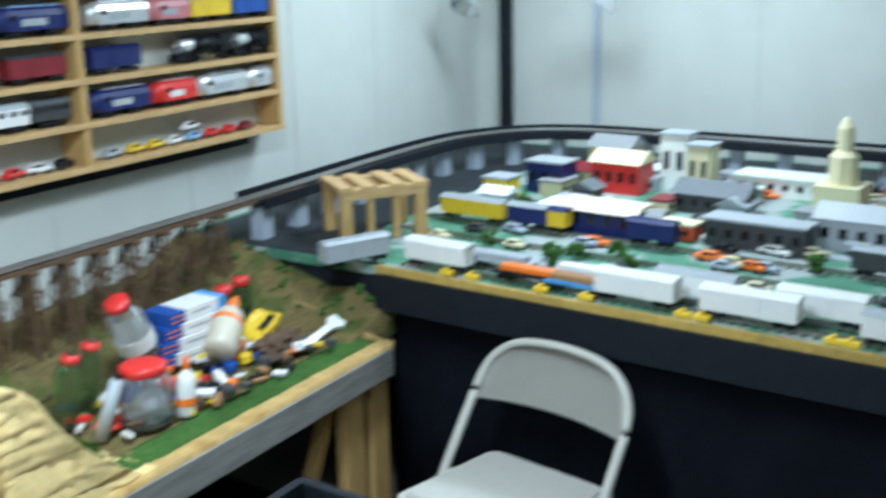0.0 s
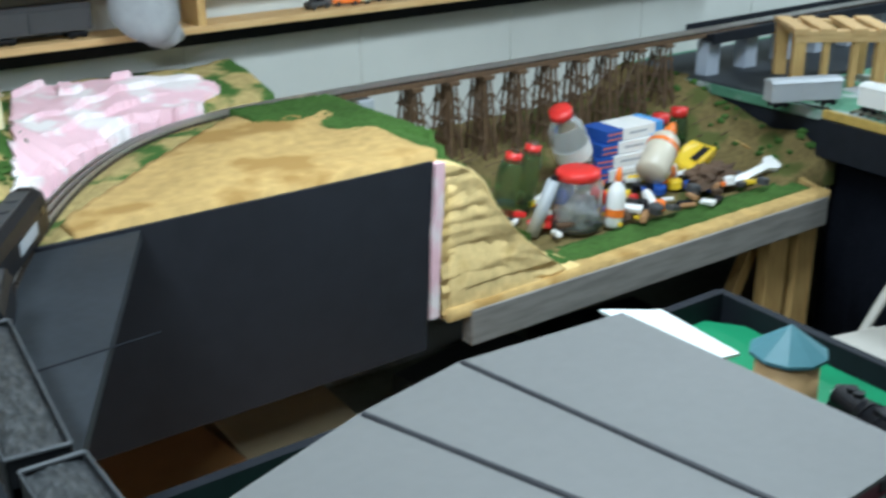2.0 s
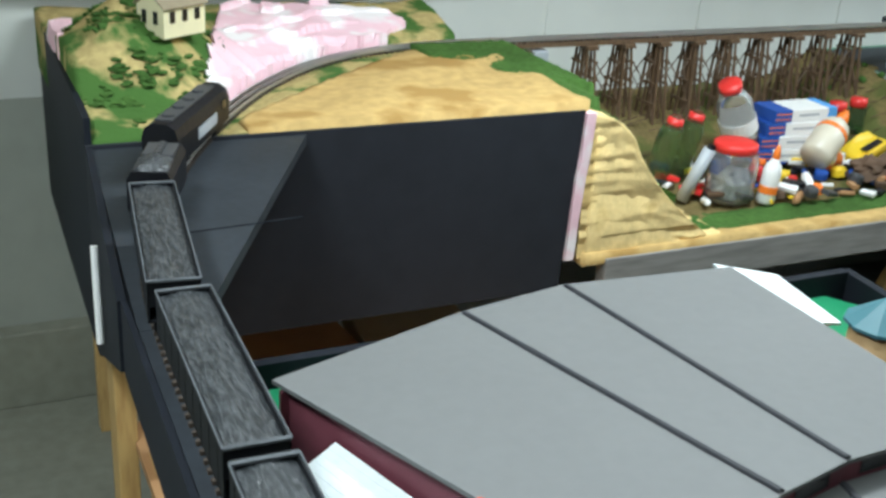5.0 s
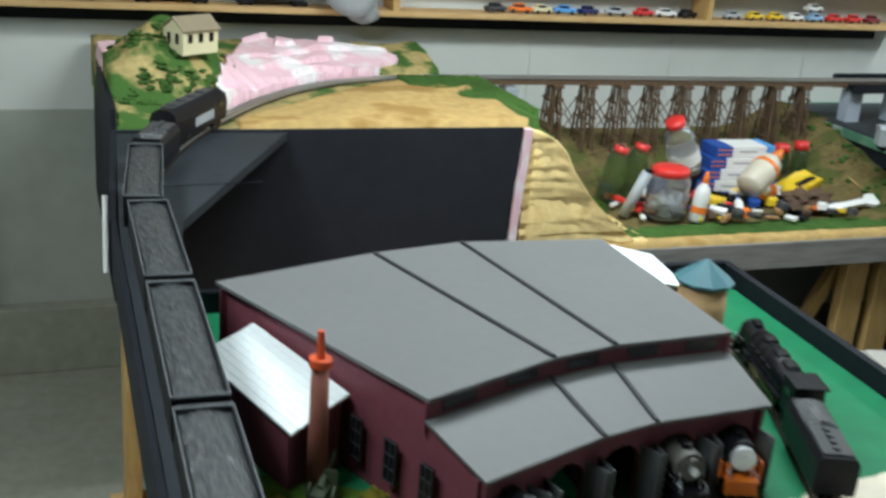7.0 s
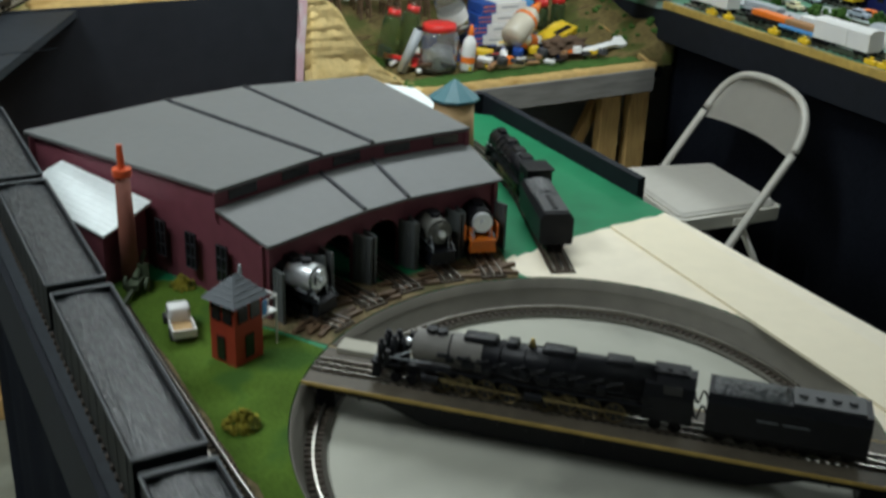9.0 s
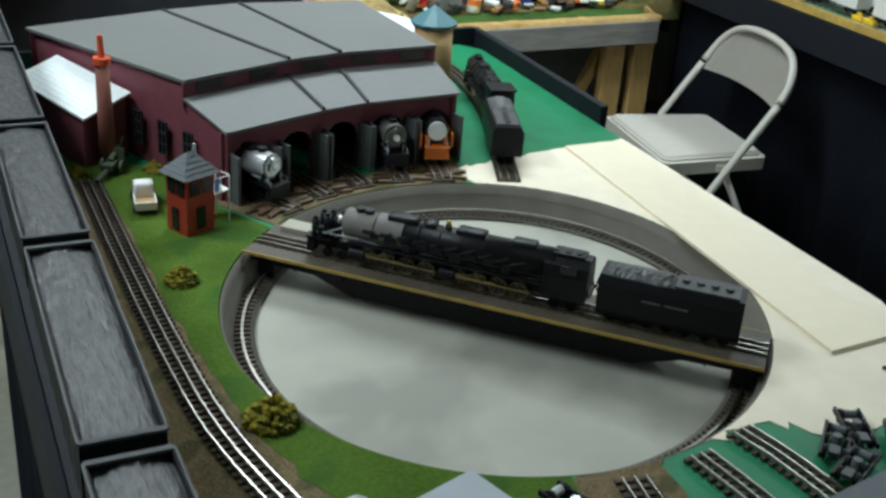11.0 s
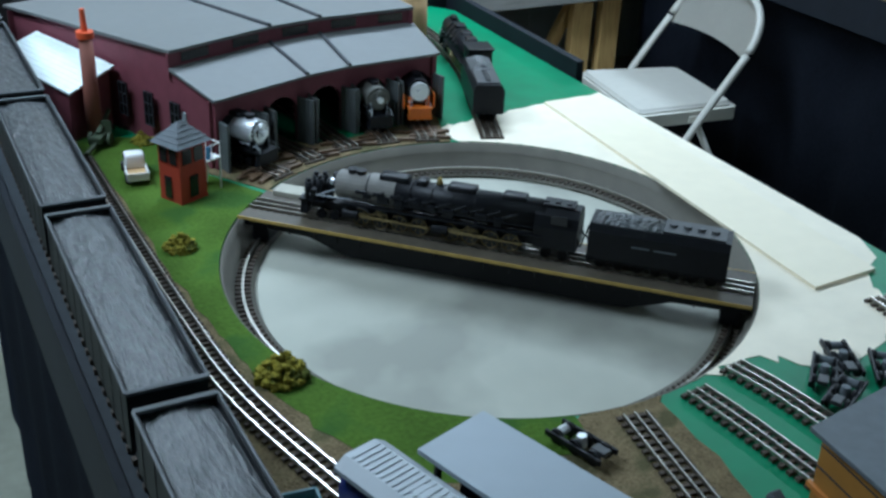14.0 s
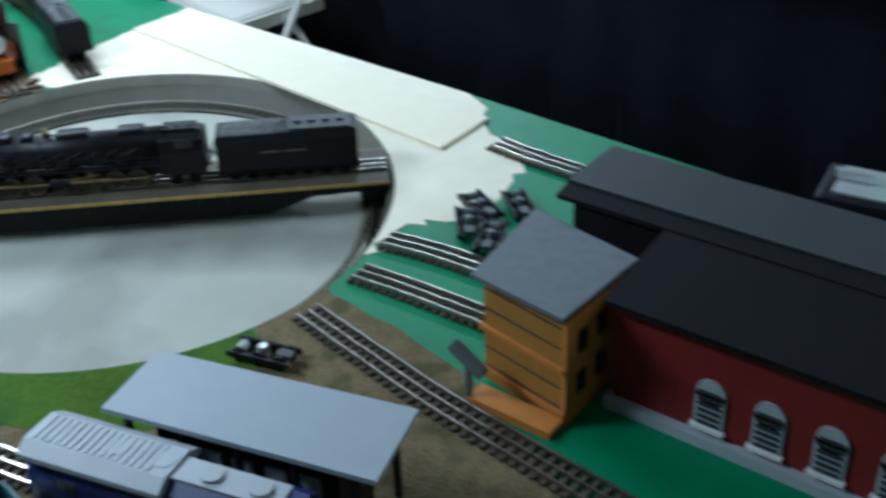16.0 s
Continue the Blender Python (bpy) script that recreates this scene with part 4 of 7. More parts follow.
# ---- hill block at the far end ----
hill = thing("hill_block", Matrix.Identity(4), "foam hill with black fascia, tan rock, turf and bare pink foam", "model hill")
HY0, HY1 = 1.632, 2.56
bm = bmesh.new()
corners = [(0.302, 0.615), (1.316, 0.615), (1.338, VZ + 0.006), (0.302, VZ + 0.006)]
near = [bm.verts.new((x, HY0 - 0.012, z)) for x, z in corners]
back = [bm.verts.new((x, HY0, z)) for x, z in corners]
bm.faces.new(near)
bm.faces.new(back[::-1])
for i in range(4):
    bm.faces.new((near[i], back[i], back[(i + 1) % 4], near[(i + 1) % 4]))
part("front_panel", bm, M_PANEL, hill, "black painted front panel")
part("side_panel", prism(bmesh.new(), [(0.302, HY0 + 0.001), (0.314, HY0 + 0.001), (0.332, HY1), (0.320, HY1)], 0.615, 1.085), M_BLACK, hill, "black painted side panel")
CURVE = smooth_path(LINE[4:14], 0.03)


def hill_height(x, y):
    d = min((math.hypot(x - p.x, y - p.y), p) for p in CURVE[:80:2])
    dist = d[0]
    p = d[1]
    outside = (x - p.x) * -1.0 + (y - p.y) * 0.8 > 0
    nz = noise.noise(Vector((x * 7, y * 7, 0))) * 0.5 + noise.noise(Vector((x * 19, y * 19, 2))) * 0.22
    if dist < 0.045:
        return VZ - 0.004
    t = min(1.0, (dist - 0.045) / 0.22)
    if outside and y > HY0 + 0.02:
        ridge = 0.165 * math.exp(-((x - 0.52) ** 2 + (y - 2.0) ** 2) / 0.034) + 0.045
        front = min(1.0, max(0.0, (y - HY0) / 0.22))
        return VZ + 0.018 + ridge * (t ** 0.8) * front + 0.03 * nz * t
    return VZ + 0.006 + 0.018 * nz * t + 0.012 * t


def terrain(x0, x1, y0, y1, nx, ny, h, base):
    bm = bmesh.new()
    g = [[bm.verts.new((x0 + (x1 - x0) * i / nx, y0 + (y1 - y0) * j / ny, h(x0 + (x1 - x0) * i / nx, y0 + (y1 - y0) * j / ny))) for j in range(ny + 1)] for i in range(nx + 1)]
    for i in range(nx):
        for j in range(ny):
            bm.faces.new((g[i][j], g[i + 1][j], g[i + 1][j + 1], g[i][j + 1]))
    edge = [g[i][0] for i in range(nx + 1)] + [g[nx][j] for j in range(1, ny + 1)] + [g[i][ny] for i in range(nx - 1, -1, -1)] + [g[0][j] for j in range(ny - 1, 0, -1)]
    low = [bm.verts.new((v.co.x, v.co.y, base)) for v in edge]
    n = len(edge)
    for i in range(n):
        bm.faces.new((edge[i], low[i], low[(i + 1) % n], edge[(i + 1) % n]))
    return bm


part("turf", terrain(0.316, 1.35, HY0 + 0.001, HY1, 90, 80, hill_height, 0.95), M_HILL, hill, "tan plaster with patches of green turf", True)
# tan ground inside the curve
part("tan_ground", terrain(0.60, 1.352, HY0 - 0.004, 2.20, 70, 50, lambda x, y: hill_height(x, y) + (0.006 if ((x - 0.46) * 0.8 - (y - 1.63) * 0.93) > 0.030 + 0.02 * max(0, x - 0.9) and y < 2.2 - max(0, 0.95 - x) * 0.3 else -0.03), 0.95), M_TAN, hill, "tan sandy plaster ground", True)


def chunk(c, s, seed, mat, label, rz=0.0):
    bm = bmesh.new()
    rnd = random.Random(seed)
    box(bm, (0, 0, 0), s)
    bmesh.ops.subdivide_edges(bm, edges=bm.edges[:], cuts=3, use_grid_fill=True)
    for v in bm.verts:
        v.co += noise.noise_vector(v.co * 14 + Vector((seed, 0, 0))) * 0.012
    bmesh.ops.transform(bm, matrix=Matrix.Translation(c) @ Matrix.Rotation(radians(rz), 4, "Z"), verts=bm.verts)
    return part("foam_piece", bm, mat, hill, label)


chunk((0.345, 2.15, 1.11), (0.06, 0.16, 0.05), 5, M_PINK, "bare pink foam", 0)
chunk((0.40, 2.10, 1.115), (0.07, 0.05, 0.03), 6, M_FOAMW, "white plaster scrap", 20)


def foam_height(x, y):
    near = min((math.hypot(x - p.x, y - p.y), p) for p in CURVE[:80:2])
    d, p = near
    outside = (x - p.x) * -1.0 + (y - p.y) * 0.8 > 0
    if not outside or d < 0.036 or x > 1.20 - 0.12 * noise.noise(Vector((x * 5, y * 9, 1))):
        return VZ - 0.05
    left = (x - 0.53) - (y - 1.72) * 0.30 - 0.02 * noise.noise(Vector((y * 14, 3, 0)))
    if left < 0:
        return VZ - 0.05
    under = hill_height(x, y)
    step = 0.016 * math.floor(3 * min(1.0, (d - 0.05) / 0.20) + 0.6 * noise.noise(Vector((x * 9, y * 9, 2))))
    return max(under + 0.012, VZ + 0.045 + step + 0.016 * noise.noise(Vector((x * 12, y * 12, 5))) - 0.05 * max(0, x - 0.95))


part("bare_foam", terrain(0.50, 1.34, 1.66, 2.46, 100, 90, foam_height, 0.95), M_PINK, hill, "bare pink foam blocks", False)
# green patch at the end of the curve


def cliff_height(x, y):
    f = (y - HY0) / 0.9
    x0 = 1.352 + 0.10 * min(1, f * 2.5)
    u = min(1.0, max(0.0, (x - x0) / (0.30 + 0.06 * f)))
    fall = 1 - u ** 1.15
    rug = 0.010 * noise.noise(Vector((x * 22, y * 9, 1))) + 0.006 * noise.noise(Vector((x * 50, y * 50, 7)))
    return 0.705 + (VZ + 0.004 - 0.705) * fall + rug * (1 if 0 < u < 1 else 0.3)


def cliff_face():
    bm = terrain(1.372, 1.76, HY0 - 0.012, 2.30, 60, 50, cliff_height, 0.69)
    for v in bm.verts:
        if v.co.y < HY0 and v.co.z < 0.7:
            v.co.y -= 0.012
    return bm


part("cliff", cliff_face(), M_STRATA, hill, "striated tan cliff", True)


def green_height(x, y):
    inside = y > 1.76 + abs(x - 1.44) * 1.3 + 0.03 * noise.noise(Vector((x * 20, y * 20, 0))) or (x < 1.40 and x > 1.235 + (2.13 - y) * 0.24 + 0.025 * noise.noise(Vector((x * 18, y * 18, 4))))
    ground = max(cliff_height(x, y) if x > 1.37 else 0, VZ + 0.012 if x < 1.45 else 0)
    return ground + (0.010 if inside else -0.04) + 0.004 * noise.noise(Vector((x * 60, y * 60, 2)))


part("green_slope", terrain(1.18, 1.64, 1.655, 2.22, 50, 56, green_height, 0.80), M_HGRASS, hill, "green turf slope", True)
# layered rock face towards the aisle
bm = bmesh.new()
nu, nv = 40, 44
grid = []
for i in range(nu + 1):
    col = []
    x = 1.352 + i * 0.359 / nu
    u = i / nu
    top = min(VZ + 0.004, max(0.712, np.interp(x, [1.355, 1.40, 1.44, 1.475, 1.50, 1.55, 1.60, 1.66, 1.711], [VZ, 1.020, 1.000, 0.965, 0.915, 0.850, 0.800, 0.748, 0.712])))
    for j in range(nv + 1):
        z = 0.690 + (top - 0.690) * j / nv
        layer = noise.noise(Vector((x * 3, z * 60, 0))) * 0.006 + noise.noise(Vector((x * 30, z * 90, 4))) * 0.003
        col.append(bm.verts.new((x, HY0 - 0.018 + layer + 0.03 * max(0, (z - 0.85)), z)))
    col.append(bm.verts.new((x, HY0 + 0.03, top)))
    grid.append(col)
for a, b in zip(grid, grid[1:]):
    for k in range(nv + 1):
        bm.faces.new((a[k], b[k], b[k + 1], a[k + 1]))
part("strata", bm, M_STRATA, hill, "layered tan rock face", True)
bm = box(bmesh.new(), (1.348, HY0 - 0.004, (0.69 + VZ) / 2), (0.022, 0.034, VZ - 0.69 + 0.004))
bmesh.ops.subdivide_edges(bm, edges=bm.edges[:], cuts=6, use_grid_fill=True)
for v in bm.verts:
    v.co.x += 0.006 * noise.noise(v.co * 40) - 0.05 * (VZ - v.co.z)
part("foam_edge", bm, M_PINK, hill, "raw pink foam edge")

# hut on the hill
hut = thing("model_house", pose(0.528, 1.95, 1.176, 0, 0, 32) @ Matrix.Scale(0.76, 4), "small cream model house with tan gabled roof on the hill", "model house")
part("wall", prism(bmesh.new(), [(-0.075, -0.05), (0.075, -0.05), (0.075, 0.05), (-0.075, 0.05)], -0.02, 0.062), M_CREAM, hut)
bm = bmesh.new()
for a, b in ((-0.058, 0.0), (0.0, 0.058)):
    ys = (a, b)
    z = {0.0: 0.100}
    p = [(-0.082, ys[0], z.get(ys[0], 0.058)), (0.082, ys[0], z.get(ys[0], 0.058)), (0.082, ys[1], z.get(ys[1], 0.058)), (-0.082, ys[1], z.get(ys[1], 0.058))]
    lo = [bm.verts.new(q) for q in p]
    hi = [bm.verts.new((q[0], q[1], q[2] + 0.004)) for q in p]
    bm.faces.new(lo[::-1])
    bm.faces.new(hi)
    for i in range(4):
        bm.faces.new((lo[i], lo[(i + 1) % 4], hi[(i + 1) % 4], hi[i]))
part("roof", bm, material("tan_roof", (0.27, 0.22, 0.14), 0.8), hut, "tan shingle roof")
part("gable", sweep_x(bmesh.new(), [(-0.05, 0.06), (0.05, 0.06), (0, 0.098)], -0.074, 0.074), M_CREAM, hut)
for x in (-0.045, 0.0, 0.045):
    part("window", box(bmesh.new(), (x, -0.0505, 0.035), (0.018, 0.003, 0.030)), M_WINDOW, hut)
for y in (-0.02, 0.022):
    part("window", box(bmesh.new(), (-0.0755, y, 0.032), (0.003, 0.016, 0.034)), M_WINDOW, hut)

# ---- lower scenery bench under the trestle ----
bench = thing("scenery_bench", Matrix.Identity(4), "scenery bench with a weathered grey front beam and pine posts", "bench")
SZ = 0.70


def bench_height(x, y):
    end = max(0.0, min(1.0, (x - 2.58) / 0.25)) ** 1.5
    back = max(0.0, min(1.0, (y - 1.95) / 0.35))
    nz = noise.noise(Vector((x * 11, y * 11, 4))) * 0.012 + noise.noise(Vector((x * 34, y * 34, 9))) * 0.006
    return SZ + 0.10 * end * min(1, (y - 1.60) / 0.2) + 0.095 * back + 0.06 * back * max(0.0, min(1.0, (2.0 - x) / 0.3)) + nz * min(1.0, (y - 1.64) / 0.1 + 0.1)


part("scrub_ground", terrain(1.60, 2.88, 1.70, 2.56, 80, 50, bench_height, 0.66), M_OLIVE, bench, "olive brown scrub ground", True)
part("grass_strip", terrain(1.66, 2.68, 1.645, 1.735, 60, 6, lambda x, y: SZ + 0.006 + 0.005 * noise.noise(Vector((x * 40, y * 40, 3))), 0.66), M_HGRASS, bench, "dark green grass strip", True)
part("sand_edge", terrain(1.36, 2.71, 1.598, 1.65, 90, 4, lambda x, y: SZ + 0.002 + 0.005 * noise.noise(Vector((x * 25, y * 25, 8))), 0.675), M_TAN, bench, "sandy tan edge", True)
part("front_beam", box(bmesh.new(), (2.06, 1.612, 0.645), (1.28, 0.038, 0.085), bevel=0.004), M_GREYW, bench, "weathered grey beam")
part("end_panel", prism(bmesh.new(), [(2.690, 1.634), (2.705, 1.634), (2.85, 2.54), (2.83, 2.54)], 0.60, [0.705, 0.705, 0.86, 0.86]), M_TAN, bench, "sandy end of the scenery")
for x in (2.57, 2.70):
    part("post", box(bmesh.new(), (x - 0.02, 1.655, 0.305), (0.085, 0.04, 0.61), bevel=0.003), M_PINEV, bench, "pine post")
part("brace", box(bmesh.new(), (2.50, 1.72, 0.47), (0.04, 0.035, 0.36), Matrix.Rotation(radians(28), 4, "Y"), bevel=0.003), M_PINEV, bench, "pine brace")
part("joist", box(bmesh.new(), (2.1, 2.0, 0.60), (1.4, 0.04, 0.09), bevel=0.003), M_PINE, bench)
part("joist", box(bmesh.new(), (0.95, 1.95, 0.57), (1.2, 0.04, 0.085), bevel=0.003), M_PINE, bench)
for x in (0.42, 1.30):
    part("post", box(bmesh.new(), (x, 2.35, 0.30), (0.085, 0.04, 0.60), bevel=0.003), M_PINEV, bench, "pine post")

# dry twigs lying before the trestle
rnd = random.Random(7)
bm = bmesh.new()
for k in range(110):
    x, y = rnd.uniform(1.75, 2.80), rnd.uniform(1.98, 2.24)
    z = bench_height(x, y) + rnd.uniform(0.0, 0.02)
    a = rnd.uniform(-0.6, 0.6)
    L = rnd.uniform(0.05, 0.16)
    rod(bm, (x, y, z), (x + L * math.cos(a), y + L * math.sin(a) * 0.5, z + rnd.uniform(-0.01, 0.03)), 0.0016, 0.0008, 5)
tagged(part("dry_twigs", bm, M_SCRUB), "tangle of dry brown twigs under the trestle", "twigs", kind="stuff")
bm = bmesh.new()
for k in range(150):
    x = rnd.uniform(1.40, 1.74)
    y = rnd.choice((rnd.uniform(1.64, 1.72), rnd.uniform(1.7, 2.15)))
    z = cliff_height(x, y)
    s = rnd.uniform(0.004, 0.012)
    ball(bm, (x, y, z + s * 0.3), (s, s, s * 0.8), 1, 0.6, k)
for k in range(60):
    x, y = rnd.uniform(2.5, 2.85), rnd.uniform(1.75, 2.4)
    s = rnd.uniform(0.006, 0.018)
    ball(bm, (x, y, bench_height(x, y) + s * 0.3), (s, s, s * 0.7), 1, 0.6, k)
tagged(part("moss_clumps", bm, M_HGRASS), "dark green moss clumps on the tan slopes", "moss", kind="stuff")
bm = bmesh.new()
for k in range(260):
    x, y = rnd.uniform(0.33, 0.66), rnd.uniform(1.66, 2.15)
    if hill_height(x, y) < VZ + 0.022:
        continue
    if noise.noise(Vector((x * 11, y * 11, 6))) < 0.0:
        continue
    for j in range(3):
        s = rnd.uniform(0.006, 0.016)
        u, v = x + rnd.uniform(-0.012, 0.012), y + rnd.uniform(-0.012, 0.012)
        ball(bm, (u, v, hill_height(u, v)), (s, s, s * 0.35), 1, 0.9, k + j)
tagged(part("turf_clumps", bm, M_HGRASS), "green turf clumps on the hill", "turf", kind="stuff")


def trestle_bent(x, z0):
    root = thing("trestle_bent", pose(x, 2.275, 0), "brown stained timber trestle bent", "trestle", "trestle bents")
    z1 = VZ - 0.012
    for y0, y1 in ((-0.048, -0.028), (-0.017, -0.010), (0.017, 0.010), (0.048, 0.028)):
        for dx in (-0.015, 0.015):
            part("post", rod(bmesh.new(), (dx * 1.3, y0, z0), (dx * 0.7, y1, z1 - 0.008), 0.0045, 0.004, 7), M_TRESTLE, root)
    part("cap", box(bmesh.new(), (0, 0, z1 - 0.005), (0.036, 0.080, 0.010)), M_TRESTLE, root)
    for k in range(1, 4):
        z = z0 + (z1 - z0) * k / 4
        w = 0.100 - 0.045 * k / 4
        for s in (-1, 1):
            part("girt", box(bmesh.new(), (s * 0.022, 0, z), (0.004, w, 0.007)), M_TRESTLE, root)
    for s in (-1, 1):
        part("diagonal", rod(bmesh.new(), (s * 0.021, -0.045, z0 + 0.01), (s * 0.014, 0.028, z1 - 0.02), 0.003, n=6), M_TRESTLE, root)
    return root


for k in range(9):
    x = 1.741 + k * (2.72 - 1.741) / 8
    trestle_bent(x, bench_height(x, 2.27) - 0.01)
deck = thing("trestle_deck", Matrix.Identity(4), "long brown timber stringers and braces of the trestle", "trestle")
for y in (-0.022, 0.022):
    part("stringer", box(bmesh.new(), (2.2, 2.275 + y, VZ - 0.006), (1.9, 0.010, 0.012)), M_TRESTLE, deck)
for k in range(8):
    xa, xb = 1.741 + k * 0.1224, 1.741 + (k + 1) * 0.1224
    for y in (-0.03, 0.03):
        part("brace", rod(bmesh.new(), (xa + 0.02, 2.275 + y, 0.86), (xb - 0.02, 2.275 + y * 0.8, 0.97), 0.002, n=5), M_TRESTLE, deck)
        part("brace", rod(bmesh.new(), (xa + 0.02, 2.275 + y * 0.8, 0.97), (xb - 0.02, 2.275 + y, 0.86), 0.002, n=5), M_TRESTLE, deck)
for x, w in ((1.58, 0.045), (1.47, 0.04)):
    p = thing("bridge_pier", pose(x, 2.275, 0), "plain grey pier under the raised track", "pier", "grey piers")
    part("column", box(bmesh.new(), (0, 0, (0.72 + VZ) / 2 - 0.01), (w, 0.07, VZ - 0.74), bevel=0.003), M_PIER if w < 0.042 else M_GREYPL, p)


# ---- glue bottles, jars and boxes on the bench ----
def bottle(m, label, prof, body, cap_prof, cap, name="bottle", wrap=None):
    root = thing(name, m, label, name.replace("_", " "), "hobby supplies on the bench")
    part("body", lathe(bmesh.new(), prof, 24), body, root, smooth=True)
    part("cap", lathe(bmesh.new(), cap_prof, 20), cap, root, smooth=True)
    if wrap:
        r, z0, z1, mat = wrap
        part("body_band", lathe(bmesh.new(), [(r, z0), (r + 0.0006, z0), (r + 0.0006, z1), (r, z1), (r, z0)], 24), mat, root)
    return root


BASE = SZ + 0.008
JAR = [(0.001, 0), (0.055, 0.0), (0.062, 0.008), (0.064, 0.02), (0.064, 0.115), (0.058, 0.132), (0.050, 0.140), (0.048, 0.140), (0.056, 0.130), (0.062, 0.114), (0.062, 0.02), (0.055, 0.006), (0.001, 0.004)]
bottle(pose(1.92, 1.80, BASE), "large clear plastic jar with a red lid", JAR, M_GLASS, [(0.055, 0.135), (0.057, 0.136), (0.057, 0.155), (0.050, 0.159), (0.001, 0.159)], M_RED, "jar")
tagged(part("jar_contents", ball(bmesh.new(), (1.92, 1.80, BASE + 0.045), (0.052, 0.052, 0.040), 3, 0.5, 3), M_GREYPL), "grey odds and ends inside the jar", "scraps")
tagged(part("card_scrap", box(bmesh.new(), (1.89, 1.815, BASE + 0.095), (0.05, 0.03, 0.045), Matrix.Rotation(radians(20), 4, "Z"), bevel=0.003), M_BLUE), "blue card inside the jar", "card")
SODA = [(0.001, 0), (0.026, 0.002), (0.033, 0.01), (0.034, 0.05), (0.032, 0.08), (0.034, 0.11), (0.033, 0.145), (0.024, 0.172), (0.013, 0.188), (0.0125, 0.20), (0.001, 0.20)]
SODA_CAP = [(0.0145, 0.192), (0.015, 0.193), (0.015, 0.212), (0.001, 0.213)]
# White wrap puts the clear bottle's bright highlight in as a colour band.
bottle(pose(2.13, 2.02, BASE + 0.070, 0, -27, 10) @ Matrix.Diagonal((1.5, 1.5, 0.95, 1)), "clear soda bottle with a red cap lying tilted on the clutter", SODA, M_GLASS, [(0.020, 0.19), (0.021, 0.191), (0.021, 0.215), (0.001, 0.216)], M_RED, wrap=(0.0346, 0.05, 0.095, M_WPLAST))
for x, y, tilt in ((1.79, 1.95, -12), (1.875, 1.98, -14)):
    bottle(pose(x, y, BASE, 4, -tilt * 0.9, 0), "green tinted bottle with a red cap", SODA, M_GGLASS, [(0.020, 0.165), (0.022, 0.166), (0.022, 0.19), (0.001, 0.191)], M_RED)
for x in (2.545, 2.625):
    bottle(pose(x, 2.10, bench_height(x, 2.10)), "dark paint bottle with a red cap", [(0.001, 0), (0.026, 0.0), (0.028, 0.01), (0.028, 0.07), (0.018, 0.085), (0.001, 0.085)], M_GGLASS, [(0.024, 0.082), (0.026, 0.083), (0.026, 0.108), (0.001, 0.109)], M_RED)
GLUE = [(0.001, 0), (0.020, 0.001), (0.024, 0.008), (0.024, 0.085), (0.020, 0.105), (0.010, 0.118), (0.009, 0.126), (0.001, 0.126)]
TIP = [(0.010, 0.122), (0.0105, 0.123), (0.009, 0.138), (0.004, 0.156), (0.001, 0.158)]
bottle(pose(2.00, 1.75, BASE, 0, 6, 0), "white glue bottle with an orange tip", GLUE, M_WPLAST, TIP, M_ORPLAST, wrap=(0.0243, 0.03, 0.05, M_ORPLAST))
bottle(pose(2.25, 1.86, BASE + 0.065, 0, 62, 25), "large white glue jug with an orange tip lying on the pile", [(r * 1.9, z * 1.35) for r, z in GLUE], M_MILK, [(r * 1.9, z * 1.35) for r, z in TIP], M_ORPLAST, wrap=(0.0462, 0.098, 0.112, M_ORPLAST))
bottle(pose(2.40, 1.92, BASE + 0.03, 0, 75, 200), "white glue bottle with an orange tip lying on its side", GLUE, M_WPLAST, TIP, M_ORPLAST, wrap=(0.0243, 0.02, 0.06, M_ORPLAST))
bottle(pose(2.16, 1.76, BASE + 0.02, 0, 80, 60), "small white tube with a blue cap", [(r * 0.6, z * 0.7) for r, z in GLUE], M_WPLAST, [(r * 0.8, z * 0.7) for r, z in TIP], M_BLUE)
for k in range(4):
    root = thing("carton", pose(2.235 + 0.016 * k, 2.02 + 0.004 * k, BASE + 0.02 + k * 0.037, 0, 0, -10 + 3 * k), "blue and white cardboard carton in a stack", "carton", "stacked cartons")
    part("sleeve", box(bmesh.new(), (0.045, 0, 0.018), (0.130, 0.10, 0.035), bevel=0.002), M_WPLAST, root, "white sleeve")
    part("end", box(bmesh.new(), (-0.05, 0, 0.018), (0.06, 0.1005, 0.0355), bevel=0.002), M_BLUE, root, "dark blue end")
    part("band", box(bmesh.new(), (0.125, 0, 0.018), (0.032, 0.101, 0.036), bevel=0.002), M_LBLUE, root, "light blue end")
    part("lettering_bar", box(bmesh.new(), (0.04, -0.0502, 0.019), (0.07, 0.001, 0.006)), M_GREYPL, root, "print shown as a plain bar")
    for z in (0.010, 0.025):
        part("stripe", box(bmesh.new(), (-0.05, -0.0506, z), (0.052, 0.001, 0.003)), M_ORPLAST, root, "thin orange stripe")
root = thing("spray_can", pose(1.795, 1.83, BASE, 6, 22, 0), "pale grey metal tube leaning in the clutter", "can")
part("body", rod(bmesh.new(), (0, 0, 0), (0, 0, 0.15), 0.017, n=20), M_GREYPL, root, smooth=True)
part("cap", rod(bmesh.new(), (0, 0, 0.15), (0, 0, 0.162), 0.010, n=16), M_LOCO, root)
root = thing("yellow_bag", pose(2.50, 1.93, BASE + 0.05, 10, -14, 12), "yellow and black plastic bag of landscape material", "bag")
bm = box(bmesh.new(), (0, 0, 0), (0.15, 0.08, 0.03), bevel=0.01)
bmesh.ops.subdivide_edges(bm, edges=bm.edges[:], cuts=2)
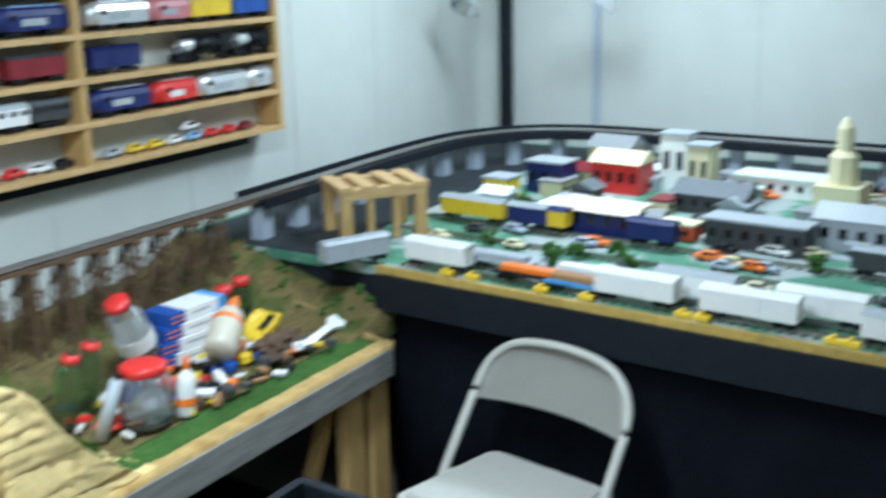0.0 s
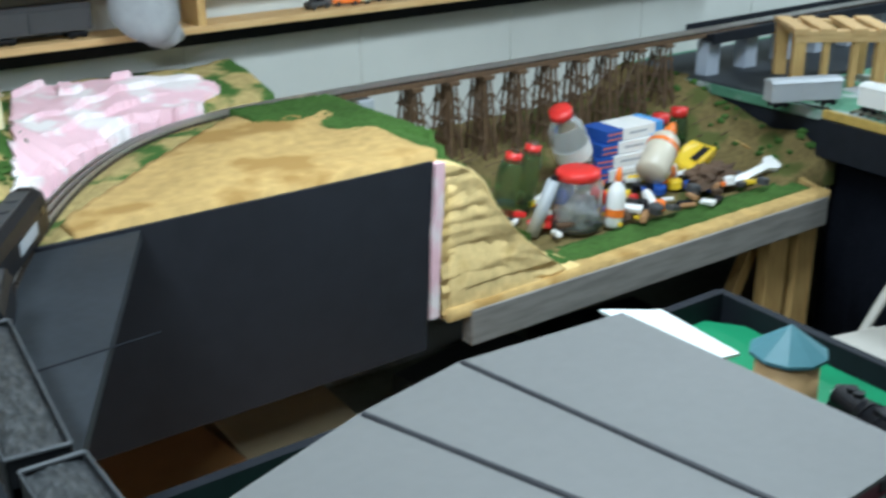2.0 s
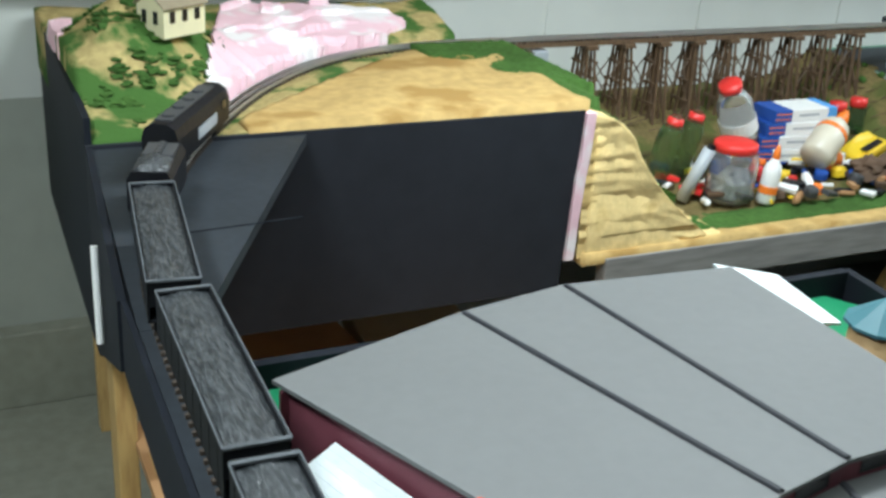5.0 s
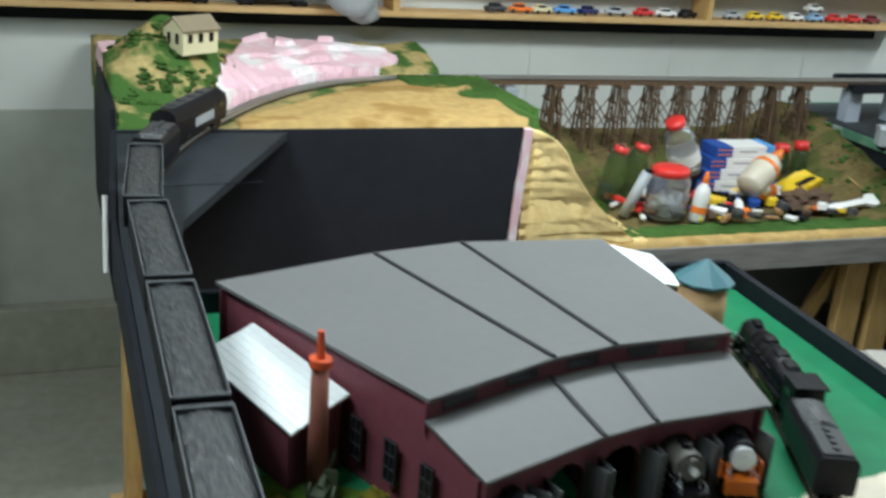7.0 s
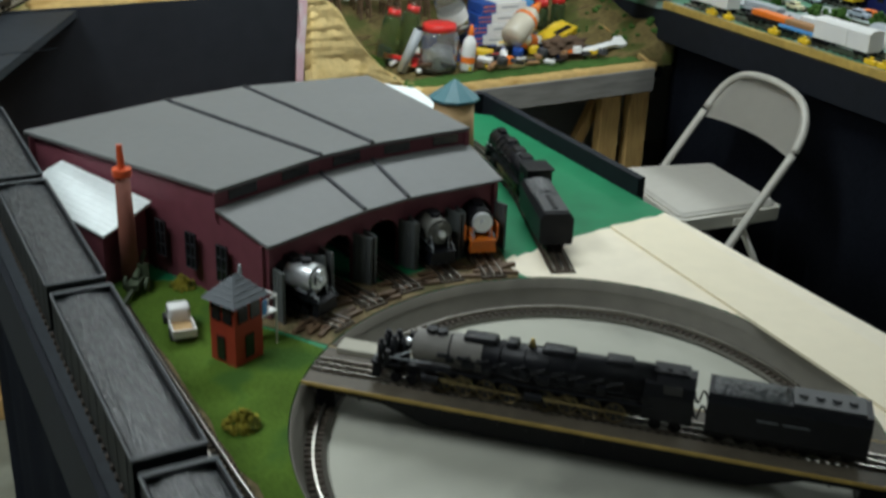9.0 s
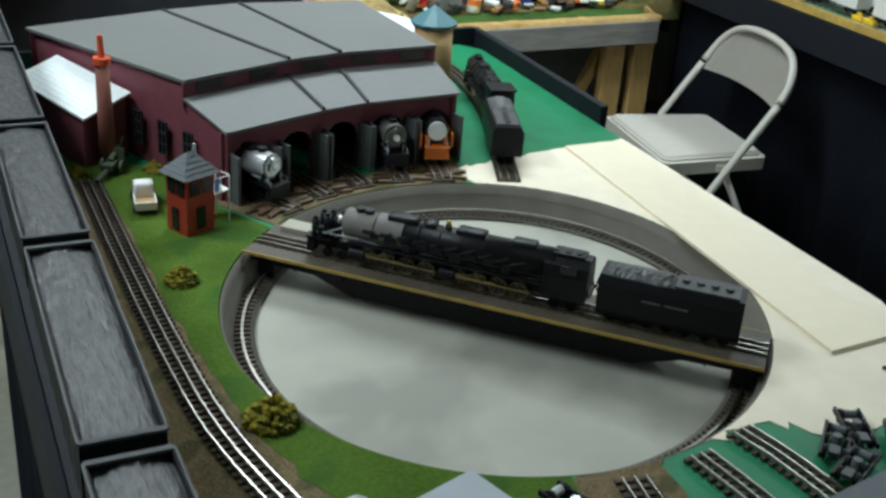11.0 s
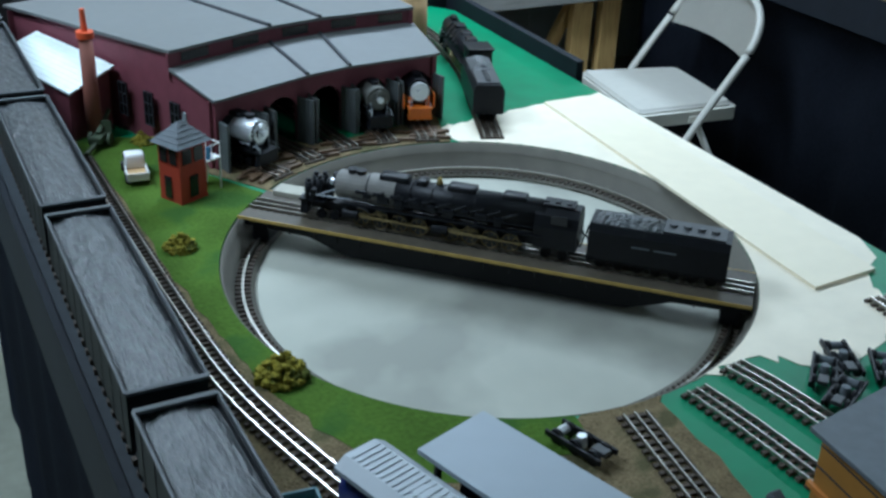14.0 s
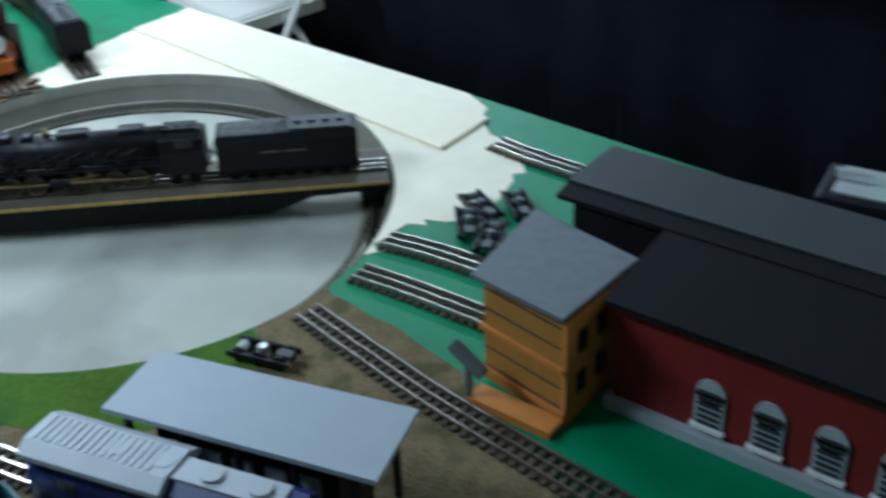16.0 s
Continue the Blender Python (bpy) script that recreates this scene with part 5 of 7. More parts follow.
for v in bm.verts:
    v.co += noise.noise_vector(v.co * 30) * 0.008
part("wrapping", bm, M_YELLOW, root)
part("lettering_bar", box(bmesh.new(), (0.01, -0.02, 0.019), (0.08, 0.02, 0.003)), M_LOCO, root, "dark printed bar")
root = part("dark_bag", ball(bmesh.new(), (2.45, 1.82, BASE + 0.03), (0.085, 0.05, 0.035), 3, 0.7, 8), M_SCRUB)
tagged(root, "crumpled dark brown bag of ballast", "bag")
# white wooden cut-out with a notched end
bm = prism(bmesh.new(), [(-0.10, -0.014), (-0.02, -0.010), (0.05, -0.012), (0.075, -0.028), (0.10, -0.022), (0.105, 0.022), (0.075, 0.028), (0.05, 0.012), (-0.02, 0.012), (-0.10, 0.016)], 0, 0.012)
bmesh.ops.transform(bm, matrix=pose(2.60, 1.78, BASE + 0.02, 25, -6, 5), verts=bm.verts)
tagged(part("plastic_scoop", bm, M_WPLAST), "white plastic scoop lying on the clutter", "scoop")
rnd = random.Random(21)
kinds = ((M_WPLAST, "scrap of white plastic"), (M_RED, "small red plastic lid"), (M_BLUE, "small blue paint lid"), (M_CARD, "brown card scrap"), (M_YELLOW, "small yellow tube"), (M_LOCO, "small black part"), (M_WPLAST, "small white tube"), (M_ORPLAST, "small orange cap"), (M_DGREY, "dark grey plastic part"), (M_SCRUB, "dark brown scrap"), (M_LOCO, "black plastic part"))
for k in range(120):
    mat, lab = kinds[k % len(kinds)]
    x = rnd.uniform(1.78, 2.58)
    y = rnd.uniform(1.70, 2.02)
    s = rnd.uniform(0.012, 0.026)
    bm = bmesh.new()
    if k % 3 == 0:
        rod(bm, (0, 0, 0), (s * 2.2, 0, s * 0.2), s * 0.4, n=12)
        rod(bm, (s * 2.2, 0, s * 0.2), (s * 2.6, 0, s * 0.25), s * 0.25, n=10)
    elif k % 3 == 1:
        rod(bm, (0, 0, 0), (0, 0, s * 0.8), s * 0.9, n=16)
        rod(bm, (0, 0, s * 0.8), (0, 0, s), s * 0.8, s * 0.7, n=16)
    else:
        box(bm, (0, 0, s * 0.3), (s * 2.4, s * 1.2, s * 0.6), bevel=s * 0.12)
        box(bm, (s, 0, s * 0.3), (s * 0.5, s * 1.3, s * 0.7), bevel=s * 0.1)
    bmesh.ops.transform(bm, matrix=pose(x, y, BASE + 0.004 + rnd.uniform(0, 0.02), rnd.uniform(-15, 15), rnd.uniform(-15, 15), rnd.uniform(0, 360)), verts=bm.verts)
    tagged(part("hobby_scrap", bm, mat), lab + " in the clutter on the bench", "scrap", "scraps on the bench")

# ---- roundhouse ----
rh = thing("roundhouse", Matrix.Identity(4), "maroon five-stall roundhouse model with grey roofs", "model building")
FRONT = [(0.658, 0.199), (0.766, 0.240), (0.874, 0.277), (0.975, 0.300), (1.082, 0.309), (1.187, 0.311)]
MID = [(0.6175, 0.314), (0.735, 0.364), (0.851, 0.404), (0.970, 0.430), (1.082, 0.438), (1.193, 0.440)]
REAR = [(0.420, 0.853), (0.580, 0.902), (0.736, 0.956), (0.930, 0.994), (1.086, 0.990), (1.238, 0.972)]
Z_LOW, Z_BACK, Z_HI, Z_REAR = 0.922, 0.952, 0.986, 0.957


def inset(p, q, k):
    return (p[0] + (q[0] - p[0]) * k, p[1] + (q[1] - p[1]) * k)


def slab(bm, corners, th):
    hi = [bm.verts.new(c) for c in corners]
    lo = [bm.verts.new((c[0], c[1], c[2] - th)) for c in corners]
    bm.faces.new(hi)
    bm.faces.new(lo[::-1])
    n = len(hi)
    for i in range(n):
        bm.faces.new((lo[i], lo[(i + 1) % n], hi[(i + 1) % n], hi[i]))
    return bm


def side_wall(f, m, r, th):
    """End wall: low front, step at the clerestory, high rear."""
    bm = bmesh.new()
    d = (Vector(r) - Vector(f)).normalized()
    s = Vector((-d.y, d.x)) * th
    prof = [(f, TZ), (r, TZ), (r, Z_REAR - 0.008), (m, Z_HI - 0.008), (m, Z_BACK - 0.006), (f, Z_LOW - 0.008)]
    a = [bm.verts.new((p[0], p[1], z)) for p, z in prof]
    b = [bm.verts.new((p[0] + s.x, p[1] + s.y, z)) for p, z in prof]
    bm.faces.new(a)
    bm.faces.new(b[::-1])
    for i in range(len(prof)):
        j = (i + 1) % len(prof)
        bm.faces.new((a[i], b[i], b[j], a[j]))
    return bm


mid_l = inset(FRONT[0], REAR[0], 0.19)
mid_r = inset(FRONT[5], REAR[5], 0.19)
part("side_wall", side_wall(inset(FRONT[0], FRONT[5], 0.012), inset(mid_l, mid_r, 0.012), inset(REAR[0], REAR[5], 0.012), -0.008), M_BRICK, rh, "maroon side wall")
part("side_wall", side_wall(inset(FRONT[5], FRONT[0], 0.012), inset(mid_r, mid_l, 0.012), inset(REAR[5], REAR[0], 0.012), 0.008), M_BRICK, rh, "maroon side wall")
for i in range(5):
    bm = bmesh.new()
    p, q = Vector(inset(REAR[i], FRONT[i], 0.012)), Vector(inset(REAR[i + 1], FRONT[i + 1], 0.012))
    prism(bm, [tuple(p), tuple(q), tuple(q - Vector((0, 0.008))), tuple(p - Vector((0, 0.008)))], TZ, Z_REAR - 0.008)
    part("rear_wall", bm, M_BRICK, rh)
# clerestory with dark openings
for i in range(5):
    p, q = Vector(inset(MID[i], REAR[i], 0.003)), Vector(inset(MID[i + 1], REAR[i + 1], 0.003))
    d = (q - p).normalized()
    s = Vector((-d.y, d.x)) * 0.006
    part("clerestory", prism(bmesh.new(), [tuple(p), tuple(q), tuple(q + s), tuple(p + s)], Z_BACK - 0.02, Z_HI - 0.006), M_BRICK, rh)
    c = (p + q) / 2
    L = (q - p).length
    part("clerestory_window", box(bmesh.new(), (c.x, c.y, (Z_BACK + Z_HI) / 2 - 0.002), (L * 0.52, 0.003, 0.018), Matrix.Rotation(math.atan2(d.y, d.x), 4, "Z")), M_WINDOW, rh, "dark louvre opening")


def arch_panel(p, q, z0, z1, w, spring, th=0.008):
    """Front wall of one stall with an arched opening through it."""
    p, q = Vector(p), Vector(q)
    L = (q - p).length
    d = (q - p) / L
    s = Vector((-d.y, d.x)) * th
    pts = []
    for k in range(13):
        a = math.pi * k / 12
        pts.append((L / 2 - w / 2 * math.cos(a), z0 + spring + w / 2 * 0.85 * math.sin(a)))
    inner = [(L / 2 - w / 2, z0)] + pts + [(L / 2 + w / 2, z0)]
    outer = [(0.0, z0), (0.0, z0 + spring)]
    outer += [(0.0, z1)] + [(L * k / 10, z1) for k in range(1, 10)] + [(L, z1)] + [(L, z0 + spring), (L, z0)]
    bm = bmesh.new()

    def ringed(off):
        o = [bm.verts.new((p.x + d.x * u + off.x, p.y + d.y * u + off.y, z)) for u, z in outer]
        i = [bm.verts.new((p.x + d.x * u + off.x, p.y + d.y * u + off.y, z)) for u, z in inner]
        return o, i
    o1, i1 = ringed(Vector((0, 0)))
    o2, i2 = ringed(s)
    for o, i in ((o1, i1), (o2, i2)):
        for k in range(len(outer) - 1):
            bm.faces.new((o[k], o[k + 1], i[k + 1], i[k]))
    for k in range(len(inner) - 1):
        bm.faces.new((i1[k], i1[k + 1], i2[k + 1], i2[k]))
        bm.faces.new((o1[k], o2[k], o2[k + 1], o1[k + 1]))
    return bm


STALL = []
for i in range(5):
    p, q = Vector(inset(FRONT[i], REAR[i], 0.012)), Vector(inset(FRONT[i + 1], REAR[i + 1], 0.012))
    part("front_wall", arch_panel(p, q, TZ, Z_LOW - 0.007, 0.078, 0.068), M_BRICK, rh, "maroon front wall with an arched opening")
    d = (q - p).normalized()
    nrm = Vector((d.y, -d.x))
    c = (p + q) / 2
    STALL.append((c, nrm, d))
    for s in (-1, 1):
        h = c + d * (s * 0.041)
        ang = math.degrees(math.atan2(d.y, d.x)) + (100 if s > 0 else 80) + 180
        leaf = thing("stall_door", pose(h.x, h.y, TZ + 0.002, 0, 0, ang), "open grey stall door with planked leaf", "")
        leaf.parent = rh
        bm = bmesh.new()
        box(bm, (0.020, 0, 0.046), (0.040, 0.004, 0.092))
        for k in range(4):
            box(bm, (0.005 + k * 0.010, 0.0025, 0.046), (0.0085, 0.001, 0.090))
            box(bm, (0.005 + k * 0.010, -0.0025, 0.046), (0.0085, 0.001, 0.090))
        part("leaf", bm, M_DOOR, leaf)
# roofs in three sections, with dark battens between
for a, b in ((0, 2), (2, 3), (3, 5)):
    bm = bmesh.new()
    slab(bm, [(*inset(MID[a], REAR[a], -0.004), Z_HI), (*inset(MID[b], REAR[b], -0.004), Z_HI), (*inset(REAR[b], MID[b], -0.012), Z_REAR), (*inset(REAR[a], MID[a], -0.012), Z_REAR)], 0.006)
    part("upper_roof", bm, M_ROOF, rh, "plain grey upper roof")
    bm = bmesh.new()
    slab(bm, [(*inset(FRONT[a], MID[a], -0.06), Z_LOW), (*inset(FRONT[b], MID[b], -0.06), Z_LOW), (*inset(MID[b], FRONT[b], -0.02), Z_BACK), (*inset(MID[a], FRONT[a], -0.02), Z_BACK)], 0.005)
    part("lower_roof", bm, M_ROOF, rh, "plain grey lower roof")
for k in (2, 3):
    part("batten", rod(bmesh.new(), (*MID[k], Z_HI + 0.001), (*REAR[k], Z_REAR + 0.001), 0.0045, n=8), M_RIB, rh, "dark roof batten")
    part("batten", rod(bmesh.new(), (*inset(FRONT[k], MID[k], -0.05), Z_LOW + 0.001), (*MID[k], Z_BACK + 0.001), 0.0045, n=8), M_RIB, rh, "dark roof batten")
# windows in the side wall
for t in (0.15, 0.268, 0.388):
    c = Vector(inset(FRONT[0], REAR[0], t))
    d = (Vector(REAR[0]) - Vector(FRONT[0])).normalized()
    nrm = Vector((-d.y, d.x))
    w = thing("side_window", pose(c.x + nrm.x * 0.0015, c.y + nrm.y * 0.0015, TZ + 0.074, 0, 0, math.degrees(math.atan2(d.y, d.x))), "tall dark arched window", "")
    w.parent = rh
    part("pane", box(bmesh.new(), (0, 0.002, 0), (0.026, 0.004, 0.066)), M_WINDOW, w)
    bm = bmesh.new()
    for x in (-0.013, 0, 0.013):
        box(bm, (x, 0.0045, 0), (0.0016, 0.002, 0.068))
    for z in (-0.033, -0.011, 0.011, 0.033):
        box(bm, (0, 0.0045, z), (0.028, 0.002, 0.0016))
    part("muntins", bm, M_RIB, w)
# annex with white roof
ANX = [(0.556, 0.4775), (0.4625, 0.7425), (0.365, 0.700), (0.456, 0.4275)]
part("annex_wall", prism(bmesh.new(), [inset(p, ANX[(i + 2) % 4], 0.05) for i, p in enumerate(ANX)], TZ, [0.910, 0.918, 0.891, 0.882]), M_BRICK, rh, "maroon annex walls")
nrow = 9
for k in range(nrow):
    bm = bmesh.new()
    a0, a1 = k / nrow, (k + 1) / nrow
    top = [(*inset(ANX[0], ANX[3], a0), 0.918 - 0.030 * a0), (*inset(ANX[1], ANX[2], a0), 0.926 - 0.030 * a0)]
    bot = [(*inset(ANX[1], ANX[2], a1), 0.9266 - 0.030 * a1), (*inset(ANX[0], ANX[3], a1), 0.9186 - 0.030 * a1)]
    slab(bm, top + bot, 0.004)
    part("annex_shingle_course", bm, M_WROOF, rh, "white shingled annex roof")
slab_r = bmesh.new()
slab(slab_r, [(1.262, 0.84, 0.915), (1.385, 0.858, 0.888), (1.412, 1.050, 0.888), (1.284, 1.075, 0.915)], 0.005)
part("annex_roof", slab_r, M_WROOF, rh, "white annex roof")
part("annex_wall", prism(bmesh.new(), [(1.268, 0.855), (1.372, 0.87), (1.397, 1.042), (1.288, 1.062)], TZ, 0.884), M_BRICK, rh, "maroon annex walls")
bm = rod(bmesh.new(), (0.497, 0.428, TZ), (0.496, 0.430, 0.998), 0.0165, 0.0125, 20)
part("chimney", bm, M_CHIM, rh, "terracotta round chimney", True)
bm = rod(bmesh.new(), (0.496, 0.430, 0.992), (0.496, 0.430, 1.004), 0.0165, n=20)
rod(bm, (0.496, 0.430, 1.004), (0.495, 0.430, 1.046), 0.0065, 0.005, 14)
part("chimney_cap", bm, M_ORANGE, rh, "orange red chimney cap and pipe")

# stall tracks and engines in the stalls
for i, (c, nrm, d) in enumerate(STALL):
    out = c + nrm * 0.17 - (c + nrm * 0.17 - Vector((CX, CY))).normalized() * 0.0
    rad = (Vector((CX, CY)) - c).normalized()
    a = c - rad * 0.30
    b = Vector((CX, CY)) - rad * (pit_radius(math.degrees(math.atan2(-rad.y, -rad.x))) + 0.004)
    track([(a.x, a.y, TZ), ((a.x + b.x) / 2, (a.y + b.y) / 2, TZ), (b.x, b.y, TZ)], "stall track leading to the turntable", 0.014)
M_OLVG = material("olive_grey_smokebox", (0.13, 0.13, 0.115), 0.5, 0.2, vary=0.2)
ENG = {0: (M_LOCO, M_SILVER, M_SILVER, None, "black steam locomotive with a silver smokebox in a stall", 0.085), 3: (M_LOCO, M_OLVG, M_OLVG, None, "dark grey steam locomotive in a stall", 0.078), 4: (M_LOCO, M_LOCO, M_SILVER, M_DAY, "orange streamlined steam locomotive with a silver nose in a stall", 0.072)}
for i, (boil, fr, nose, apron, lab, adv) in ENG.items():
    c = STALL[i][0]
    rad = (Vector((CX, CY)) - c).normalized()
    L = 0.21 if i == 0 else 0.34
    p = c - rad * (L / 2 - adv)
    eng = steam_engine(pose(p.x, p.y, TZ + 0.011, 0, 0, math.degrees(math.atan2(-rad.y, -rad.x))), lab, L, front=fr, boiler=boil, nose=nose, apron=apron, big=1.08)
    if i == 4:
        bm = rod(bmesh.new(), (-L / 2 + 0.010, 0, 0.064), (-L / 2 + 0.020, 0, 0.064), 0.019, n=24)
        part("nose_disc", bm, M_SILVER, eng, "silver nose disc")
        for sy in (-1, 1):
            bm = box(bmesh.new(), (-L / 2 + 0.10, sy * 0.0315, 0.043), (0.17, 0.003, 0.030), bevel=0.001)
            part("side_skirt", bm, M_DAY, eng, "orange side skirt")
# sleepers lying on the apron
rnd = random.Random(5)
bm = bmesh.new()
for k in range(40):
    a = radians(rnd.uniform(70, 122))
    r = pit_radius(math.degrees(a)) + rnd.uniform(0.015, 0.07)
    box(bm, (CX + r * math.cos(a), CY + r * math.sin(a), TZ + 0.005), (0.045, 0.008, 0.006), Matrix.Rotation(a + rnd.uniform(-0.3, 0.3) + math.pi / 2, 4, "Z"))
tagged(part("loose_ties", bm, M_TRESTLE), "loose brown wooden ties on the apron", "ties", kind="stuff")

# ---- switch tower, truck, crane and bushes on the grass ----
tw = thing("switch_tower", pose(0.572, 0.108, TZ, 0, 0, 24) @ Matrix.Diagonal((0.92, 0.92, 1.09, 1)), "small red wooden switch tower with a slate hip roof", "model tower")
part("wall", prism(bmesh.new(), [(-0.032, -0.029), (0.032, -0.029), (0.032, 0.029), (-0.032, 0.029)], 0, 0.100), M_TOWER, tw)
bm = bmesh.new()
lo = [bm.verts.new(p) for p in ((-0.042, -0.039, 0.098), (0.042, -0.039, 0.098), (0.042, 0.039, 0.098), (-0.042, 0.039, 0.098))]
top = [bm.verts.new((-0.006, 0, 0.131)), bm.verts.new((0.006, 0, 0.131))]
bm.faces.new(lo[::-1])
bm.faces.new((lo[0], lo[1], top[1], top[0]))
bm.faces.new((lo[2], lo[3], top[0], top[1]))
bm.faces.new((lo[1], lo[2], top[1]))
bm.faces.new((lo[3], lo[0], top[0]))
part("roof", bm, M_SLATE, tw, "grey slate roof")
for k in range(1, 5):
    f = k / 5
    bm = bmesh.new()
    for s in (-1, 1):
        box(bm, (0, s * 0.039 * (1 - f), 0.0985 + 0.033 * f), (0.084 * (1 - f) + 0.012 * f, 0.0012, 0.0010))
        box(bm, (s * (0.042 * (1 - f) + 0.006 * f), 0, 0.0985 + 0.033 * f), (0.0012, 0.078 * (1 - f), 0.0010))
    part("slate_course", bm, M_SLATE, tw)
part("finial", rod(bmesh.new(), (0.012, 0, 0.125), (0.012, 0, 0.141), 0.004, 0.003, 10), M_GREYPL, tw)
for s in (-1, 1):
    part("window", box(bmesh.new(), (s * 0.014, -0.0295, 0.080), (0.022, 0.003, 0.024)), M_WINDOW, tw)
    part("window", box(bmesh.new(), (0.0325, s * 0.013, 0.080), (0.003, 0.020, 0.024)), M_WINDOW, tw)
    part("window", box(bmesh.new(), (-0.0325, s * 0.013, 0.080), (0.003, 0.020, 0.024)), M_WINDOW, tw)
part("door", box(bmesh.new(), (-0.0325, 0.004, 0.026), (0.003, 0.018, 0.036)), M_WINDOW, tw, "dark doorway")
part("door", box(bmesh.new(), (0.0, -0.0295, 0.028), (0.020, 0.003, 0.036)), M_WINDOW, tw, "dark doorway")
landing = part("landing", box(bmesh.new(), (0.055, 0.0, 0.055), (0.045, 0.04, 0.003)), M_WHITE, tw, "white railed landing")
for y in (-0.02, 0.02):
    for x in (0.036, 0.056, 0.076):
        part("baluster", rod(bmesh.new(), (x, y, 0.055), (x, y, 0.080), 0.0012, n=5), M_WHITE, landing)
    part("handrail", rod(bmesh.new(), (0.034, y, 0.080), (0.077, y, 0.080), 0.0012, n=5), M_WHITE, landing)
    part("post", rod(bmesh.new(), (0.075, y, 0.0), (0.075, y, 0.055), 0.0018, n=5), M_WHITE, landing)
part("handrail", rod(bmesh.new(), (0.077, -0.02, 0.080), (0.077, 0.02, 0.080), 0.0012, n=5), M_WHITE, landing)
part("stair", box(bmesh.new(), (0.062, 0.024, 0.026), (0.016, 0.010, 0.062), Matrix.Rotation(radians(35), 4, "Y")), M_TOWER, tw)
part("sign", box(bmesh.new(), (0.045, -0.022, 0.070), (0.010, 0.002, 0.022)), M_LBLUE, tw, "blue plate")

pk = thing("pickup_truck", pose(0.520, 0.235, TZ + 0.002, 0, 0, 82) @ Matrix.Scale(1.12, 4), "white vintage model pickup truck with a wooden bed", "model truck")
bm = box(bmesh.new(), (0.022, 0, 0.018), (0.032, 0.028, 0.016), bevel=0.005)
box(bm, (0.003, 0, 0.026), (0.026, 0.032, 0.026), bevel=0.006)
part("cab", bm, M_WHITE, pk, smooth=True)
bm = bmesh.new()
for s in (-1, 1):
    box(bm, (-0.028, s * 0.016, 0.017), (0.040, 0.002, 0.010))
box(bm, (-0.048, 0, 0.017), (0.002, 0.034, 0.010))
box(bm, (-0.028, 0, 0.011), (0.042, 0.034, 0.003))
part("bed", bm, M_WHITE, pk)
part("bed_floor", box(bmesh.new(), (-0.028, 0, 0.0145), (0.036, 0.028, 0.003)), M_SAND, pk, "wooden bed floor")
for x in (0.026, -0.03):
    for s in (-1, 1):
        part("wheel", rod(bmesh.new(), (x, s * 0.013, 0.008), (x, s * 0.019, 0.008), 0.008, n=14), M_FOOT, pk)
for s in (-1, 1):
    part("window", box(bmesh.new(), (0.003, s * 0.0162, 0.032), (0.016, 0.001, 0.009)), M_WINDOW, pk)
part("windscreen", box(bmesh.new(), (0.0165, 0, 0.032), (0.001, 0.024, 0.009)), M_WINDOW, pk)

cr = thing("field_gun", pose(0.500, 0.405, TZ + 0.002, 0, 0, 58), "dark green model gun carriage on the grass", "model vehicle")
M_OD = material("olive_drab", (0.05, 0.07, 0.035), 0.7, vary=0.3)
bm = box(bmesh.new(), (0, 0, 0.018), (0.06, 0.022, 0.014), bevel=0.003)
box(bm, (-0.05, 0, 0.012), (0.06, 0.008, 0.008), bevel=0.002)
part("carriage", bm, M_OD, cr)
part("barrel", rod(bmesh.new(), (-0.01, 0, 0.026), (0.06, 0, 0.050), 0.006, 0.004, 10), M_OD, cr)
part("shield", box(bmesh.new(), (0.012, 0, 0.034), (0.003, 0.038, 0.024)), M_OD, cr)
for s in (-1, 1):
    part("wheel", rod(bmesh.new(), (0, s * 0.016, 0.013), (0, s * 0.021, 0.013), 0.013, n=16), M_OD, cr)


def bush(x, y, r, n, seed):
    rnd = random.Random(seed)
    bm = bmesh.new()
    for k in range(n):
        a, d = rnd.uniform(0, 6.28), r * math.sqrt(rnd.random())
        s = rnd.uniform(0.07, 0.17) * r
        ball(bm, (d * math.cos(a), d * math.sin(a), rnd.uniform(0.05, 1.0) * r * (1.25 - d / r)), (s, s, s * 0.8), 1, 0.9, k)
    ob = part("bush", bm, M_BUSH)
    ob.matrix_world = pose(x, y, TZ + 0.002)
    return tagged(ob, "low yellow-green model bush on the grass", "bush", "bushes on the grass")


bush(0.505, -0.085, 0.026, 260, 1)
bush(0.512, -0.500, 0.034, 340, 2)
bush(0.575, 0.385, 0.022, 160, 3)
bush(0.435, 0.40, 0.018, 120, 4)

# ---- tracks on the table ----
track([(0.447, 0.36, TZ), (0.440, 0.0, TZ), (0.438, -0.3, TZ), (0.447, -0.52, TZ), (0.492, -0.76, TZ), (0.56, -1.05, TZ), (0.62, -1.4, TZ)], "rusty three-rail track beside the grass", 0.014)
track([(0.876, -0.775, TZ), (0.852, -0.90, TZ), (0.825, -1.06, TZ), (0.79, -1.4, TZ)], "bright three-rail track laid on the green board", 0.014)
track([(0.985, -0.765, TZ), (0.992, -0.86, TZ), (0.995, -0.99, TZ)], "three-rail track laid on the green board", 0.014)
track([(1.072, -0.74, TZ), (1.085, -0.83, TZ), (1.09, -0.99, TZ)], "three-rail track laid on the green board", 0.014)
track([(1.413, -0.69, TZ), (1.402, -0.80, TZ), (1.39, -1.15, TZ)], "short three-rail track piece on the green board", 0.014)
